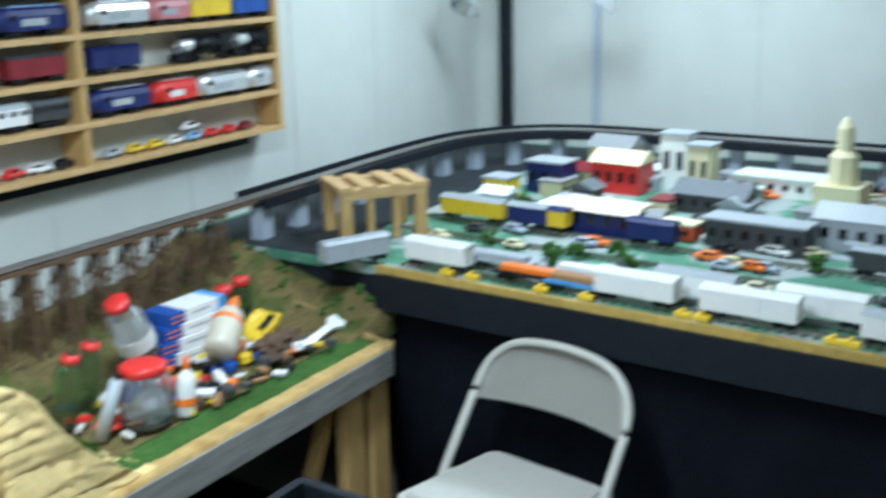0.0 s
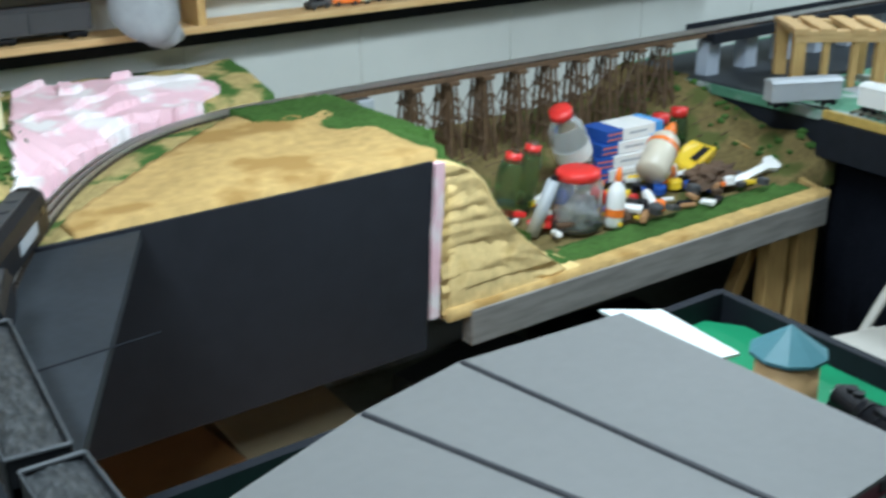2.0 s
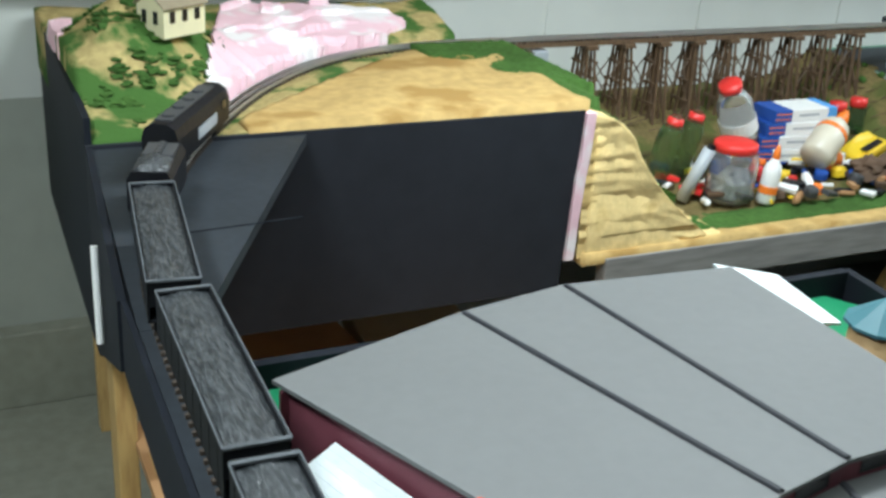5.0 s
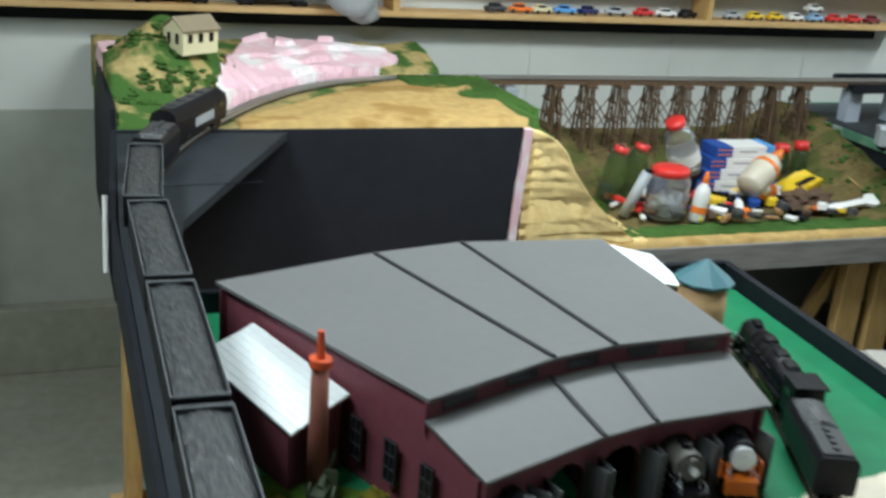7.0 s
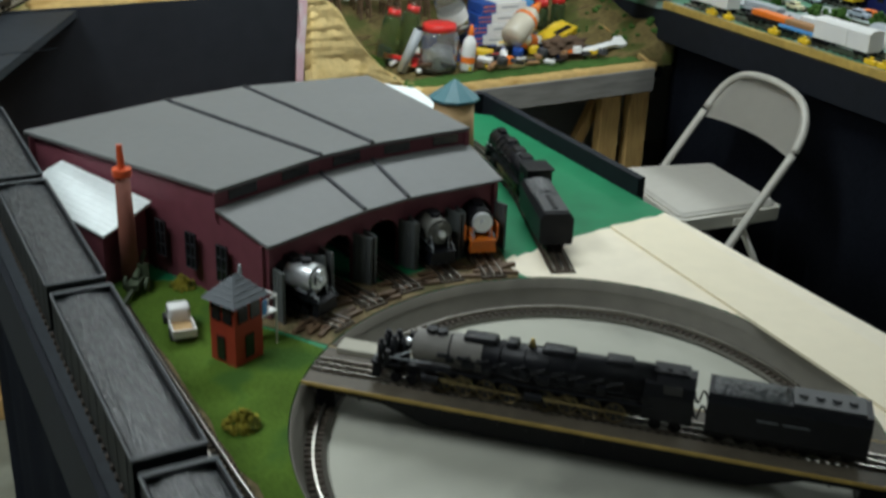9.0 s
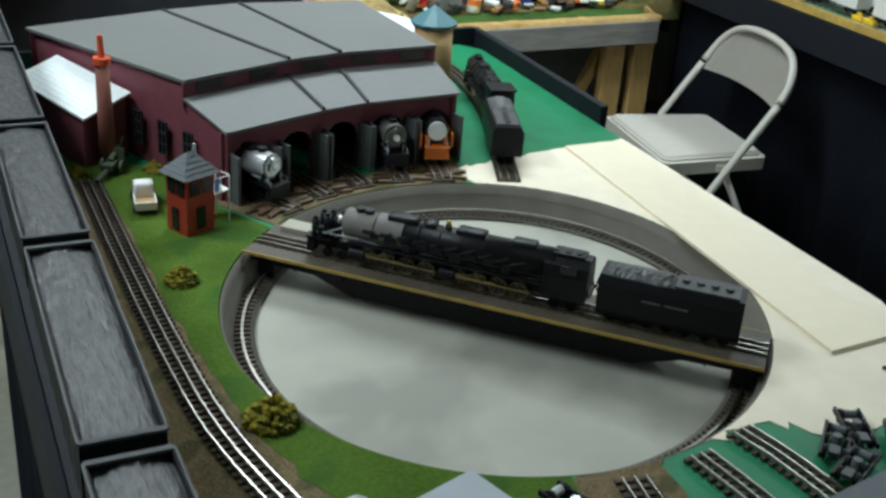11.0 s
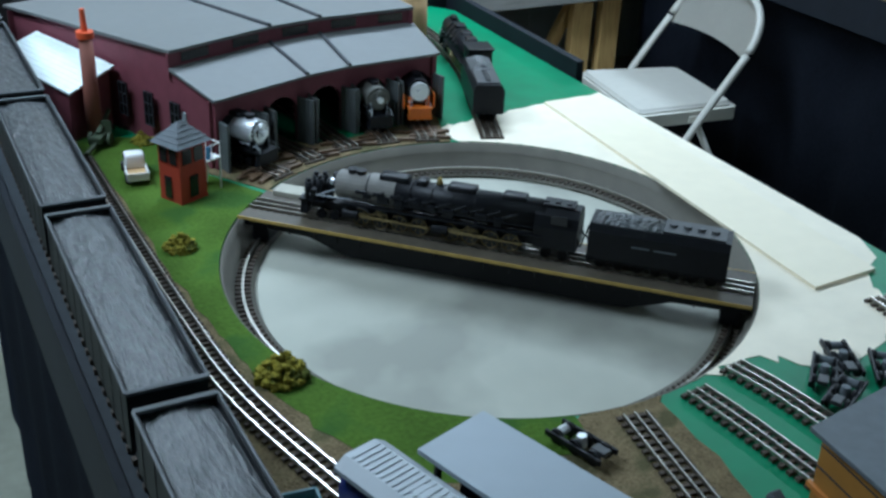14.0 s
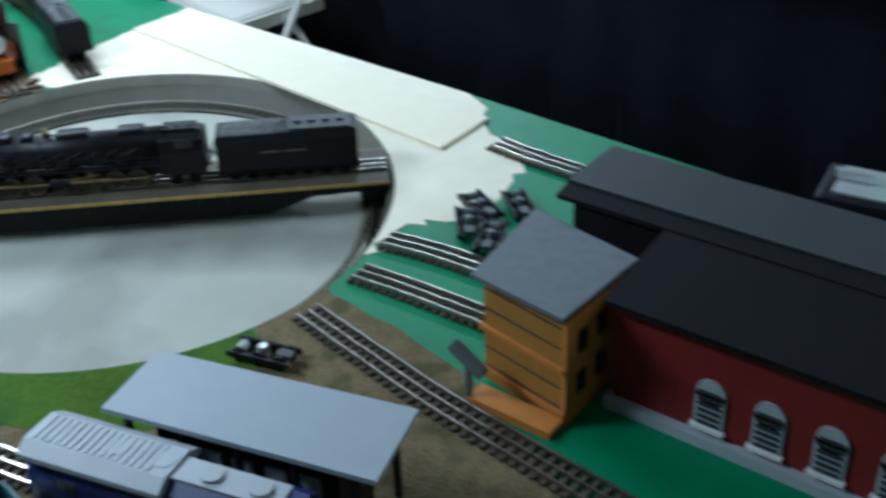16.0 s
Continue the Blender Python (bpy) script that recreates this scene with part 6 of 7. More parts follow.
EASTLINE = [(1.222, 0.138, TZ), (1.300, 0.32, TZ), (1.395, 0.55, TZ), (1.455, 0.80, TZ), (1.48, 1.08, TZ)]
track(EASTLINE, "three-rail track beside the roundhouse", 0.014)
p, h = along(EASTLINE, 0.175)
tender(pose(p.x, p.y, TZ + 0.011, 0, 0, h + 180), "black tender beside the roundhouse", 0.20, False)
p, h = along(EASTLINE, 0.47)
steam_engine(pose(p.x, p.y, TZ + 0.011, 0, 0, h + 180), "black steam locomotive on the track beside the roundhouse", 0.34, front=M_LOCO, nose=M_DGREY)
# plank lying on the table
bm = prism(bmesh.new(), [(1.441, 0.274), (1.347, -0.625), (1.486, -0.620), (1.581, 0.271)], TZ + 0.0012, TZ + 0.0072)
tagged(part("loose_board", bm, M_PLANK), "long cream board lying along the table edge", "board")
tk = thing("sand_tank", pose(1.335, 0.735, TZ), "tan wooden tank with a teal conical roof", "model tank")
bm = lathe(bmesh.new(), [(0.001, 0.03), (0.047, 0.03), (0.050, 0.035), (0.046, 0.170), (0.001, 0.170)], 28)
part("tub", bm, M_SAND, tk, smooth=True)
part("roof", lathe(bmesh.new(), [(0.001, 0.168), (0.058, 0.168), (0.058, 0.173), (0.004, 0.212), (0.001, 0.214)], 10), M_TEAL, tk, "teal faceted roof")
for a in range(4):
    part("leg", rod(bmesh.new(), (0.032 * math.cos(a * 1.57), 0.032 * math.sin(a * 1.57), 0), (0.032 * math.cos(a * 1.57), 0.032 * math.sin(a * 1.57), 0.031), 0.006, n=8), M_TRESTLE, tk)
# junk of a stripped frame at the pit's edge
def running_gear(m, bolster, label):
    jk = thing("spare_truck", m, label, "model part", "loose running gear")
    for sy in (-1, 1):
        part("side_frame", box(bmesh.new(), (0, sy * 0.016, 0.012), (0.085, 0.004, 0.008), bevel=0.001), M_LOCO, jk)
        for d in (-0.028, 0, 0.028):
            part("wheel", rod(bmesh.new(), (d, sy * 0.009, 0.010), (d, sy * 0.014, 0.010), 0.010, n=14), M_LOCO, jk)
    part("pivot", rod(bmesh.new(), (0, 0, 0.008), (0, 0, 0.022), 0.008, 0.006, 16), bolster, jk)
    part("gear", rod(bmesh.new(), (0.03, -0.01, 0.012), (0.03, 0.01, 0.012), 0.006, n=12), bolster, jk)
    part("motor", box(bmesh.new(), (-0.03, 0, 0.016), (0.02, 0.014, 0.006), bevel=0.001), M_DGREY, jk)


running_gear(pose(0.775, -0.80, TZ + 0.002, 0, 0, 105), M_SILVER, "loose silver and black running gear beside the pit")
for x, y, a in ((1.165, -0.815, 40), (1.215, -0.80, 62), (1.15, -0.865, 25), (1.25, -0.845, 50)):
    running_gear(pose(x, y, TZ + 0.002, 0, 0, a), M_SLATE, "loose dark running gear on the green board")

# ---- blue switcher and pale roof near the camera ----
diesel(pose(0.512, -0.948, TZ + 0.011, 0, 0, 105), "blue diesel locomotive with a light grey hood", M_NAVY, M_GREYPL, 0.30, stripe=M_NAVY, deep=1.15).rotation_euler[2] += math.pi
hood = bmesh.new()
sweep_x(hood, [(-0.034, 0.088), (0.034, 0.088), (0.034, 0.094), (0.020, 0.103), (-0.020, 0.103), (-0.034, 0.094)], -0.14, 0.02)
hd = part("hood_cover", hood, M_GREYPL)
for k in range(16):
    part("louvre", box(bmesh.new(), (-0.13 + k * 0.0085, 0.0, 0.1035), (0.003, 0.036, 0.0015)), M_GREYPL, hd)
hd.matrix_world = pose(0.512, -0.948, TZ + 0.011, 0, 0, 285)
tagged(hd, "pale grey louvred hood cover on the blue locomotive", "model cover")
sh = thing("platform_shed", pose(0, 0, 0), "open dark shed with a flat blue-grey roof", "model building")
SH = [(0.526, -0.845), (0.622, -0.816), (0.704, -1.100), (0.604, -1.132)]
part("roof", prism(bmesh.new(), SH, 0.894, 0.900), M_PALEROOF, sh, "flat blue-grey roof sheet")
ctr = (sum(p[0] for p in SH) / 4, sum(p[1] for p in SH) / 4)
for k in range(5):
    for a, b in ((0, 3), (1, 2)):
        p = inset(inset(SH[a], SH[b], 0.04 + 0.23 * k), ctr, 0.10)
        part("post", box(bmesh.new(), (p[0], p[1], (TZ + 0.894) / 2), (0.006, 0.006, 0.894 - TZ)), M_LOCO, sh)
part("wall", prism(bmesh.new(), [inset(p, ctr, 0.32) for p in SH], TZ + 0.001, 0.885), M_LOCO, sh, "dark inner wall")
for k in range(5):
    p = inset(inset(SH[0], SH[3], 0.15 + 0.17 * k), ctr, 0.29)
    part("window", box(bmesh.new(), (p[0], p[1], 0.855), (0.004, 0.022, 0.022), Matrix.Rotation(radians(15), 4, "Z")), M_GREYPL, sh, "pale window")

# ---- ochre house and red building ----
oc = thing("ochre_house", Matrix.Identity(4), "two-storey ochre model house with a grey roof", "model building")
OC = [(0.902, -1.034), (1.034, -1.014), (1.004, -1.148), (0.882, -1.150)]
part("wall", prism(bmesh.new(), OC, TZ, [0.922, 0.905, 0.905, 0.922]), M_OCHRE, oc)
bm = bmesh.new()
slab(bm, [(0.884, -1.030, 0.935), (1.051, -1.003, 0.931), (1.020, -1.160, 0.931), (0.867, -1.158, 0.935)], 0.005)
part("roof", bm, M_SLATE, oc, "grey sheet roof")
for z in (0.858, 0.800):
    bm = bmesh.new()
    p, q = Vector(OC[0]), Vector(OC[3])
    c = (p + q) / 2
    box(bm, (c.x - 0.002, c.y, z), ((q - p).length + 0.01, 0.006, 0.006), Matrix.Rotation(math.atan2(q.y - p.y, q.x - p.x), 4, "Z"))
    part("ledge", bm, M_OCHRE2, oc, "orange ledge")
bm = bmesh.new()
for k in range(5):
    z = TZ + 0.022 + k * 0.026
    p, q = Vector(OC[0]), Vector(OC[3])
    c = (p + q) / 2
    box(bm, (c.x - 0.0006, c.y, z), ((q - p).length, 0.002, 0.0012), Matrix.Rotation(math.atan2(q.y - p.y, q.x - p.x), 4, "Z"))
part("siding", bm, M_RIB, oc)
part("end_wall", prism(bmesh.new(), [(0.880, -1.150), (1.001, -1.149), (1.000, -1.156), (0.878, -1.157)], TZ, 0.918), M_OCHRE2, oc, "orange end wall")
for x, z in ((0.91, 0.83), (0.95, 0.83), (0.91, 0.885), (0.95, 0.885)):
    part("window", box(bmesh.new(), (x, -1.157, z), (0.018, 0.003, 0.028)), M_WINDOW, oc)
part("porch", box(bmesh.new(), (0.866, -1.10, TZ + 0.005), (0.03, 0.11, 0.010)), M_OCHRE2, oc, "orange porch deck")
sig = thing("grey_crossing_sign", pose(0.855, -1.045, TZ), "grey plastic signal post beside the ochre house", "model signal")
part("post", box(bmesh.new(), (0, 0, 0.03), (0.006, 0.006, 0.06)), M_SLATE, sig)
part("board", box(bmesh.new(), (0, 0, 0.06), (0.014, 0.05, 0.012), Matrix.Rotation(radians(30), 4, "X"), bevel=0.002), M_SLATE, sig)

rb = thing("red_station", Matrix.Identity(4), "long deep red model station with a black roof", "model building")
part("wall", prism(bmesh.new(), [(0.945, -1.178), (1.15, -1.178), (1.15, -2.06), (0.945, -2.06)], TZ + 0.012, 0.926), M_BARN, rb)
part("plinth", prism(bmesh.new(), [(0.934, -1.172), (1.17, -1.172), (1.17, -2.08), (0.934, -2.08)], TZ, TZ + 0.014), M_GREYPL, rb, "pale grey plinth")
part("north_wing", prism(bmesh.new(), [(1.078, -1.040), (1.20, -1.036), (1.20, -1.174), (1.078, -1.174)], TZ, 0.940), M_BARNROOF, rb)
bm = bmesh.new()
slab(bm, [(0.928, -1.170, 0.930), (1.072, -1.166, 0.948), (1.072, -2.08, 0.948), (0.928, -2.08, 0.930)], 0.006)
part("roof", bm, M_BARNROOF, rb, "black roof slope")
bm = bmesh.new()
slab(bm, [(1.068, -1.022, 0.949), (1.100, -1.020, 0.953), (1.100, -2.08, 0.953), (1.068, -2.08, 0.949)], 0.006)
part("roof", bm, M_BARNROOF, rb, "black roof slope")
# Crest colour is greyer than the roof to paint the glare on it.
bm = bmesh.new()
slab(bm, [(1.098, -1.018, 0.955), (1.216, -1.014, 0.951), (1.216, -2.08, 0.951), (1.098, -2.08, 0.955)], 0.006)
part("roof", bm, M_RIB, rb, "black roof crest, greyed to stand for glare")
for k in range(8):
    y = -1.293 - k * 0.064
    x = 0.945
    w = thing("arched_window", pose(x - 0.0005, y, TZ + 0.052, 0, 0, 90.0) @ Matrix.Scale(0.92, 4), "grey louvred arched window", "")
    w.parent = rb
    bm = box(bmesh.new(), (0, 0.001, -0.006), (0.036, 0.005, 0.046))
    rod(bm, (0, -0.0015, 0.017), (0, 0.0035, 0.017), 0.018, n=20)
    part("frame", bm, M_GREYPL, w)
    bm = bmesh.new()
    for j in range(6):
        box(bm, (0, 0.0048, -0.024 + j * 0.0085), (0.028, 0.002, 0.004))
    part("louvre", bm, M_RIB, w)
    part("sill", box(bmesh.new(), (0, 0.005, -0.031), (0.042, 0.008, 0.004)), M_WHITE, w)
tf = thing("power_transformer", pose(1.40, -1.31, TZ, 0, 0, 8), "black and silver power transformer with a green pilot lamp", "transformer")
part("case", box(bmesh.new(), (0, 0, 0.055), (0.11, 0.16, 0.11), bevel=0.008), M_LOCO, tf)
part("top_plate", box(bmesh.new(), (0, 0, 0.112), (0.08, 0.12, 0.004), bevel=0.001), M_SILVER, tf, "silver top plate")
part("handle", box(bmesh.new(), (0.0, 0.04, 0.122), (0.012, 0.05, 0.012), bevel=0.003), M_SILVER, tf)
part("pilot_lamp", rod(bmesh.new(), (-0.02, -0.02, 0.112), (-0.02, -0.02, 0.124), 0.007, n=12), glow_material("green_pilot", (0.05, 1.0, 0.45), 6.0), tf, "lit green lamp")
gd = thing("gondola_car", pose(0.395, -0.90, TZ, 0, 0, 82), "teal gondola car with crumpled white load", "gondola car")
bm = bmesh.new()
for sy in (-1, 1):
    box(bm, (0, sy * 0.029, 0.030), (0.26, 0.003, 0.034))
    box(bm, (sy * 0.129, 0, 0.030), (0.003, 0.058, 0.034))
box(bm, (0, 0, 0.014), (0.26, 0.058, 0.004))
part("body", bm, M_TEAL, gd)
rnd = random.Random(9)
for k in range(26):
    tilt = Euler((rnd.uniform(-0.5, 0.5), rnd.uniform(-0.5, 0.5), rnd.uniform(0, 3))).to_matrix().to_4x4()
    part("paper_scrap", box(bmesh.new(), (rnd.uniform(-0.11, 0.11), rnd.uniform(-0.018, 0.018), rnd.uniform(0.028, 0.040)), (0.045, 0.020, 0.004), tilt), M_WHITE, gd, "crumpled white scrap")
for x in (-0.09, 0.09):
    truck(gd, x)

# ---- folding chair ----
def folding_chair(m):
    ch = thing("folding_chair", m, "beige steel folding chair with padded seat in the aisle", "chair")
    bm = bmesh.new()
    W, D = 0.20, 0.17
    prism(bm, [(-D, -W * 0.94), (-D * 0.9, -W), (D * 0.9, -W * 0.9), (D, -W * 0.82), (D, W * 0.82), (D * 0.9, W * 0.9), (-D * 0.9, W), (-D, W * 0.94)], 0.385, 0.425)
    part("seat_pan", bm, M_CHAIR, ch)
    bm = bmesh.new()
    prism(bm, [(-D * 0.95, -W * 0.86), (-D * 0.86, -W * 0.93), (D * 0.86, -W * 0.82), (D * 0.95, -W * 0.74), (D * 0.95, W * 0.74), (D * 0.86, W * 0.82), (-D * 0.86, W * 0.93), (-D * 0.95, W * 0.86)], 0.424, 0.440)
    bmesh.ops.bevel(bm, geom=[e for e in bm.edges if e.verts[0].co.z > 0.43 and e.verts[1].co.z > 0.43], offset=0.008, segments=3, affect="EDGES")
    part("seat_pad", bm, M_SEAT, ch, "pale vinyl pad", True)
    for s in (-1, 1):
        # front leg rises into the back frame
        pts = smooth_path([(-0.20, s * 0.215, 0.012), (0.02, s * 0.215, 0.40), (0.14, s * 0.212, 0.60), (0.152, s * 0.2115, 0.62)], 0.03)
        bm = tube(bmesh.new(), pts, 0.0115)
        part("front_leg", bm, M_CHAIR, ch, smooth=True)
        bm = rod(bmesh.new(), (0.02, s * 0.190, 0.405), (0.215, s * 0.190, 0.012), 0.010, n=10)
        part("rear_leg", bm, M_CHAIR, ch, smooth=True)
        part("bracket", box(bmesh.new(), (0.02, s * 0.203, 0.405), (0.05, 0.006, 0.022), bevel=0.002), M_CHAIR, ch)
        for x in (-0.205, 0.217):
            part("foot", rod(bmesh.new(), (x, s * (0.215 if x < 0 else 0.190), 0.0), (x, s * (0.215 if x < 0 else 0.190), 0.018), 0.014, n=12), M_FOOT, ch)
    # rounded top rail
    side = [(0.150, 0.2115, 0.617), (0.172, 0.204, 0.662), (0.190, 0.184, 0.706), (0.204, 0.146, 0.742), (0.211, 0.090, 0.762)]
    top = smooth_path([(x, -y, z) for x, y, z in side] + [(0.213, 0, 0.770)] + side[::-1], 0.015)
    bm = tube(bmesh.new(), top, 0.0115)
    part("top_rail", bm, M_CHAIR, ch, smooth=True)
    bm = bmesh.new()
    rows = []
    for z, x, w in ((0.600, 0.145, 0.209), (0.612, 0.150, 0.210), (0.66, 0.172, 0.203), (0.704, 0.189, 0.184), (0.740, 0.203, 0.147), (0.762, 0.210, 0.085)):
        rows.append([bm.verts.new((x + 0.022 * (1 - (k / 6 - 1) ** 2), w * (k / 6 - 1), z + (0.012 * (k / 6 - 1) ** 2 * -1 if z < 0.62 else 0))) for k in range(13)])
    for a, b in zip(rows, rows[1:]):
        for k in range(12):
            bm.faces.new((a[k], a[k + 1], b[k + 1], b[k]))
    bmesh.ops.solidify(bm, geom=bm.faces[:], thickness=0.006)
    part("backrest", bm, M_CHAIR, ch, "curved pressed steel backrest", True)
    for z, x, w in ((0.17, -0.115, 0.215), (0.20, 0.12, 0.19)):
        part("stretcher", rod(bmesh.new(), (x, -w, z), (x, w, z), 0.008, n=10), M_CHAIR, ch)
    return ch


folding_chair(pose(2.485, 1.105, 0, 0, 0, -11) @ Matrix.Diagonal((1.12, 1.17, 1.0, 1)))

# ---- wall shelf with models ----
SX0, SX1, SYF, SYB = -0.95, 3.36, 2.485, 2.594
LEVELS = [1.196 + 0.131 * k for k in range(6)]
shelf = thing("wall_shelf", Matrix.Identity(4), "long pine wall shelf with compartments full of model trains", "shelf")
for z in LEVELS:
    part("board", box(bmesh.new(), ((SX0 + SX1) / 2, (SYF + SYB) / 2, z), (SX1 - SX0, SYB - SYF, 0.018), bevel=0.002), M_PINE, shelf)
DIV = [SX0 + 0.01, 0.02, 1.255, 2.435, SX1 - 0.01]
for x in DIV:
    for a, b in zip(LEVELS, LEVELS[1:]):
        part("divider", box(bmesh.new(), (x, (SYF + SYB) / 2 + 0.002, (a + b) / 2), (0.022, SYB - SYF - 0.004, b - a - 0.018)), M_PINEV, shelf)
# Black strip drawn in place of the shadow under the lowest board.
part("shelf_shadow_strip", box(bmesh.new(), ((SX0 + SX1) / 2, SYB - 0.012, LEVELS[0] - 0.032), (SX1 - SX0 - 0.2, 0.02, 0.045)), M_BLACK, shelf, "black strip that stands for the shadow under the shelf")


def toy_car(m, label, paint, L=0.075):
    root = thing("toy_car", m, label, "toy car", "toy cars on the wall shelf")
    bm = box(bmesh.new(), (0, 0, 0.014), (L, 0.030, 0.014), bevel=0.004)
    box(bm, (-L * 0.05, 0, 0.025), (L * 0.5, 0.026, 0.014), bevel=0.005)
    part("body", bm, paint, root, smooth=True)
    part("glazing", box(bmesh.new(), (-L * 0.05, 0, 0.0255), (L * 0.42, 0.0268, 0.008)), M_WINDOW, root)
    for x in (-L * 0.3, L * 0.3):
        for s in (-1, 1):
            part("wheel", rod(bmesh.new(), (x, s * 0.011, 0.007), (x, s * 0.0155, 0.007), 0.007, n=12), M_FOOT, root)
    return root


M_MAROON = material("maroon_enamel", (0.22, 0.02, 0.03), 0.4)
M_PINKISH = material("pale_red_enamel", (0.55, 0.20, 0.22), 0.4)
M_LTBLUE = material("pale_blue_enamel", (0.30, 0.50, 0.75), 0.4)
SY = 2.537


def on_shelf(k):
    return LEVELS[k] + 0.0095


g = "models on the wall shelf"
for x, mat, lab in ((2.56, M_GREYPL, "grey"), (2.66, M_YELLOW, "yellow"), (2.75, M_YELLOW, "yellow"), (2.84, M_WHITE, "white"), (2.93, M_LTBLUE, "pale blue"), (3.02, M_RED, "red"), (3.11, M_RED, "red"), (3.20, M_MAROON, "maroon")):
    toy_car(pose(x, SY, on_shelf(0), 0, 0, 12), lab + " toy car on the pine shelf", mat)
toy_car(pose(2.925, SY + 0.01, on_shelf(0) + 0.034, 0, 0, 5), "white toy car stacked on another", M_WHITE)
diesel(pose(2.60, SY, on_shelf(1)), "navy and silver diesel model on the pine shelf", M_NAVY, M_SILVER, 0.24, g, M_SILVER)
diesel(pose(2.84, SY, on_shelf(1)), "red and white diesel model on the pine shelf", M_RED, M_WHITE, 0.19, g, M_WHITE)
diesel(pose(3.07, SY, on_shelf(1)), "silver diesel model on the pine shelf", M_SILVER, M_GREYPL, 0.25, g)
diesel(pose(3.27, SY, on_shelf(1)), "silver diesel model on the pine shelf", M_SILVER, M_GREYPL, 0.13, g)
box_car(pose(2.60, SY, on_shelf(2)), "navy boxcar on the pine shelf", M_NAVY, M_NAVY, 0.20, g)
steam_engine(pose(3.00, SY, on_shelf(2)), "black and silver steam engine on the pine shelf", 0.26, front=M_SILVER, group=g)
steam_engine(pose(3.25, SY, on_shelf(2)), "black and silver steam engine on the pine shelf", 0.20, front=M_SILVER, group=g)
diesel(pose(2.62, SY, on_shelf(3)), "bright silver diesel model on the pine shelf", M_SILVER, M_SILVER, 0.24, g)
diesel(pose(2.84, SY, on_shelf(3)), "pale red diesel model on the pine shelf", M_PINKISH, M_GREYPL, 0.18, g)
box_car(pose(3.04, SY, on_shelf(3)), "yellow boxcar on the pine shelf", M_YELLOW, M_GREYPL, 0.19, g)
box_car(pose(3.25, SY, on_shelf(3)), "blue boxcar on the pine shelf", M_BLUE, M_NAVY, 0.19, g)
for x in (1.42, 1.76, 2.10):
    passenger_car(pose(x, SY, on_shelf(1)), "white passenger car on the pine shelf", M_WHITE, M_GREYPL, 0.30)
passenger_car(pose(2.33, SY, on_shelf(1)), "dark grey passenger car on the pine shelf", M_DGREY, M_DGREY, 0.14)
diesel(pose(1.42, SY, on_shelf(2)), "pale blue and yellow diesel on the pine shelf", M_LTBLUE, M_YELLOW, 0.28, g, M_YELLOW)
box_car(pose(1.72, SY, on_shelf(2)), "yellow boxcar on the pine shelf", M_YELLOW, M_YELLOW, 0.24, g)
box_car(pose(2.02, SY, on_shelf(2)), "yellow boxcar on the pine shelf", M_YELLOW, M_GREYPL, 0.24, g)
box_car(pose(2.30, SY, on_shelf(2)), "maroon boxcar on the pine shelf", M_MAROON, M_DGREY, 0.20, g)
for x in (1.42, 1.72, 2.02, 2.30):
    diesel(pose(x, SY, on_shelf(3)), "dark blue diesel model on the pine shelf", M_NAVY, M_LTBLUE, 0.26, g)
for k, x in enumerate((1.62, 1.71, 1.79, 1.88, 1.97, 2.08, 2.19, 2.28, 2.37)):
    toy_car(pose(x, SY, on_shelf(0), 0, 0, (-1) ** k * 14), ("grey", "orange", "cream", "blue", "navy", "grey", "red", "white", "black")[k] + " toy car on the pine shelf",
            (M_DGREY, M_ORPLAST, M_CREAM, M_LBLUE, M_NAVY, M_GREYPL, M_RED, M_WHITE, M_LOCO)[k], 0.08)
for x, lab, mat in ((0.22, "black", M_LOCO), (0.55, "yellow", M_YELLOW), (0.86, "dark grey", M_DGREY)):
    box_car(pose(x, SY, on_shelf(0)), lab + " boxcar on the pine shelf", mat, M_DGREY, 0.24, g)
    box_car(pose(x, SY, on_shelf(1)), lab + " boxcar on the pine shelf", mat, M_GREYPL, 0.24, g)
for x in (-0.2, -0.5):
    box_car(pose(x, SY, on_shelf(0)), "dark boxcar on the pine shelf", M_DGREY, M_LOCO, 0.24, g)
# grey saucer-like model hanging over the shelf's edge
sa = thing("model_spacecraft", pose(1.09, 2.515, on_shelf(0), 0, 0, 0), "grey disc-shaped model resting on the lower shelf", "model craft")
bm = lathe(bmesh.new(), [(0.001, 0.0), (0.03, 0.002), (0.085, 0.03), (0.088, 0.036), (0.05, 0.050), (0.02, 0.062), (0.001, 0.064)], 28)
bmesh.ops.transform(bm, matrix=pose(0, -0.03, 0.04, 55, 0, 0), verts=bm.verts)
part("saucer", bm, M_FELT, sa, smooth=True)
bm = ball(bmesh.new(), (0.05, -0.05, -0.005), (0.05, 0.022, 0.035), 3, 0.3, 2)
part("hull", bm, M_FELT, sa, smooth=True)

# ---- second layout along the east wall ----
L2Z = 0.885
E2 = [(2.862, 2.59), (2.8355, 1.73), (2.705, 0.25), (2.60, -1.2), (2.60, -3.0), (5.04, -3.0), (5.04, 2.59)]
far = thing("far_layout_table", Matrix.Identity(4), "large railway table with green top, wooden edge and black skirt", "table")
part("tabletop", prism(bmesh.new(), E2, L2Z - 0.03, L2Z), M_FARGREEN, far, "patchy green and grey painted top")
path = smooth_path([(p[0], p[1], 0) for p in E2[1:5]], 0.05)
part("edge_trim", ribbon(bmesh.new(), path, -0.006, 0.014, 0.024, L2Z - 0.018), M_STRUCT, far, "worn yellow-brown edge strip")
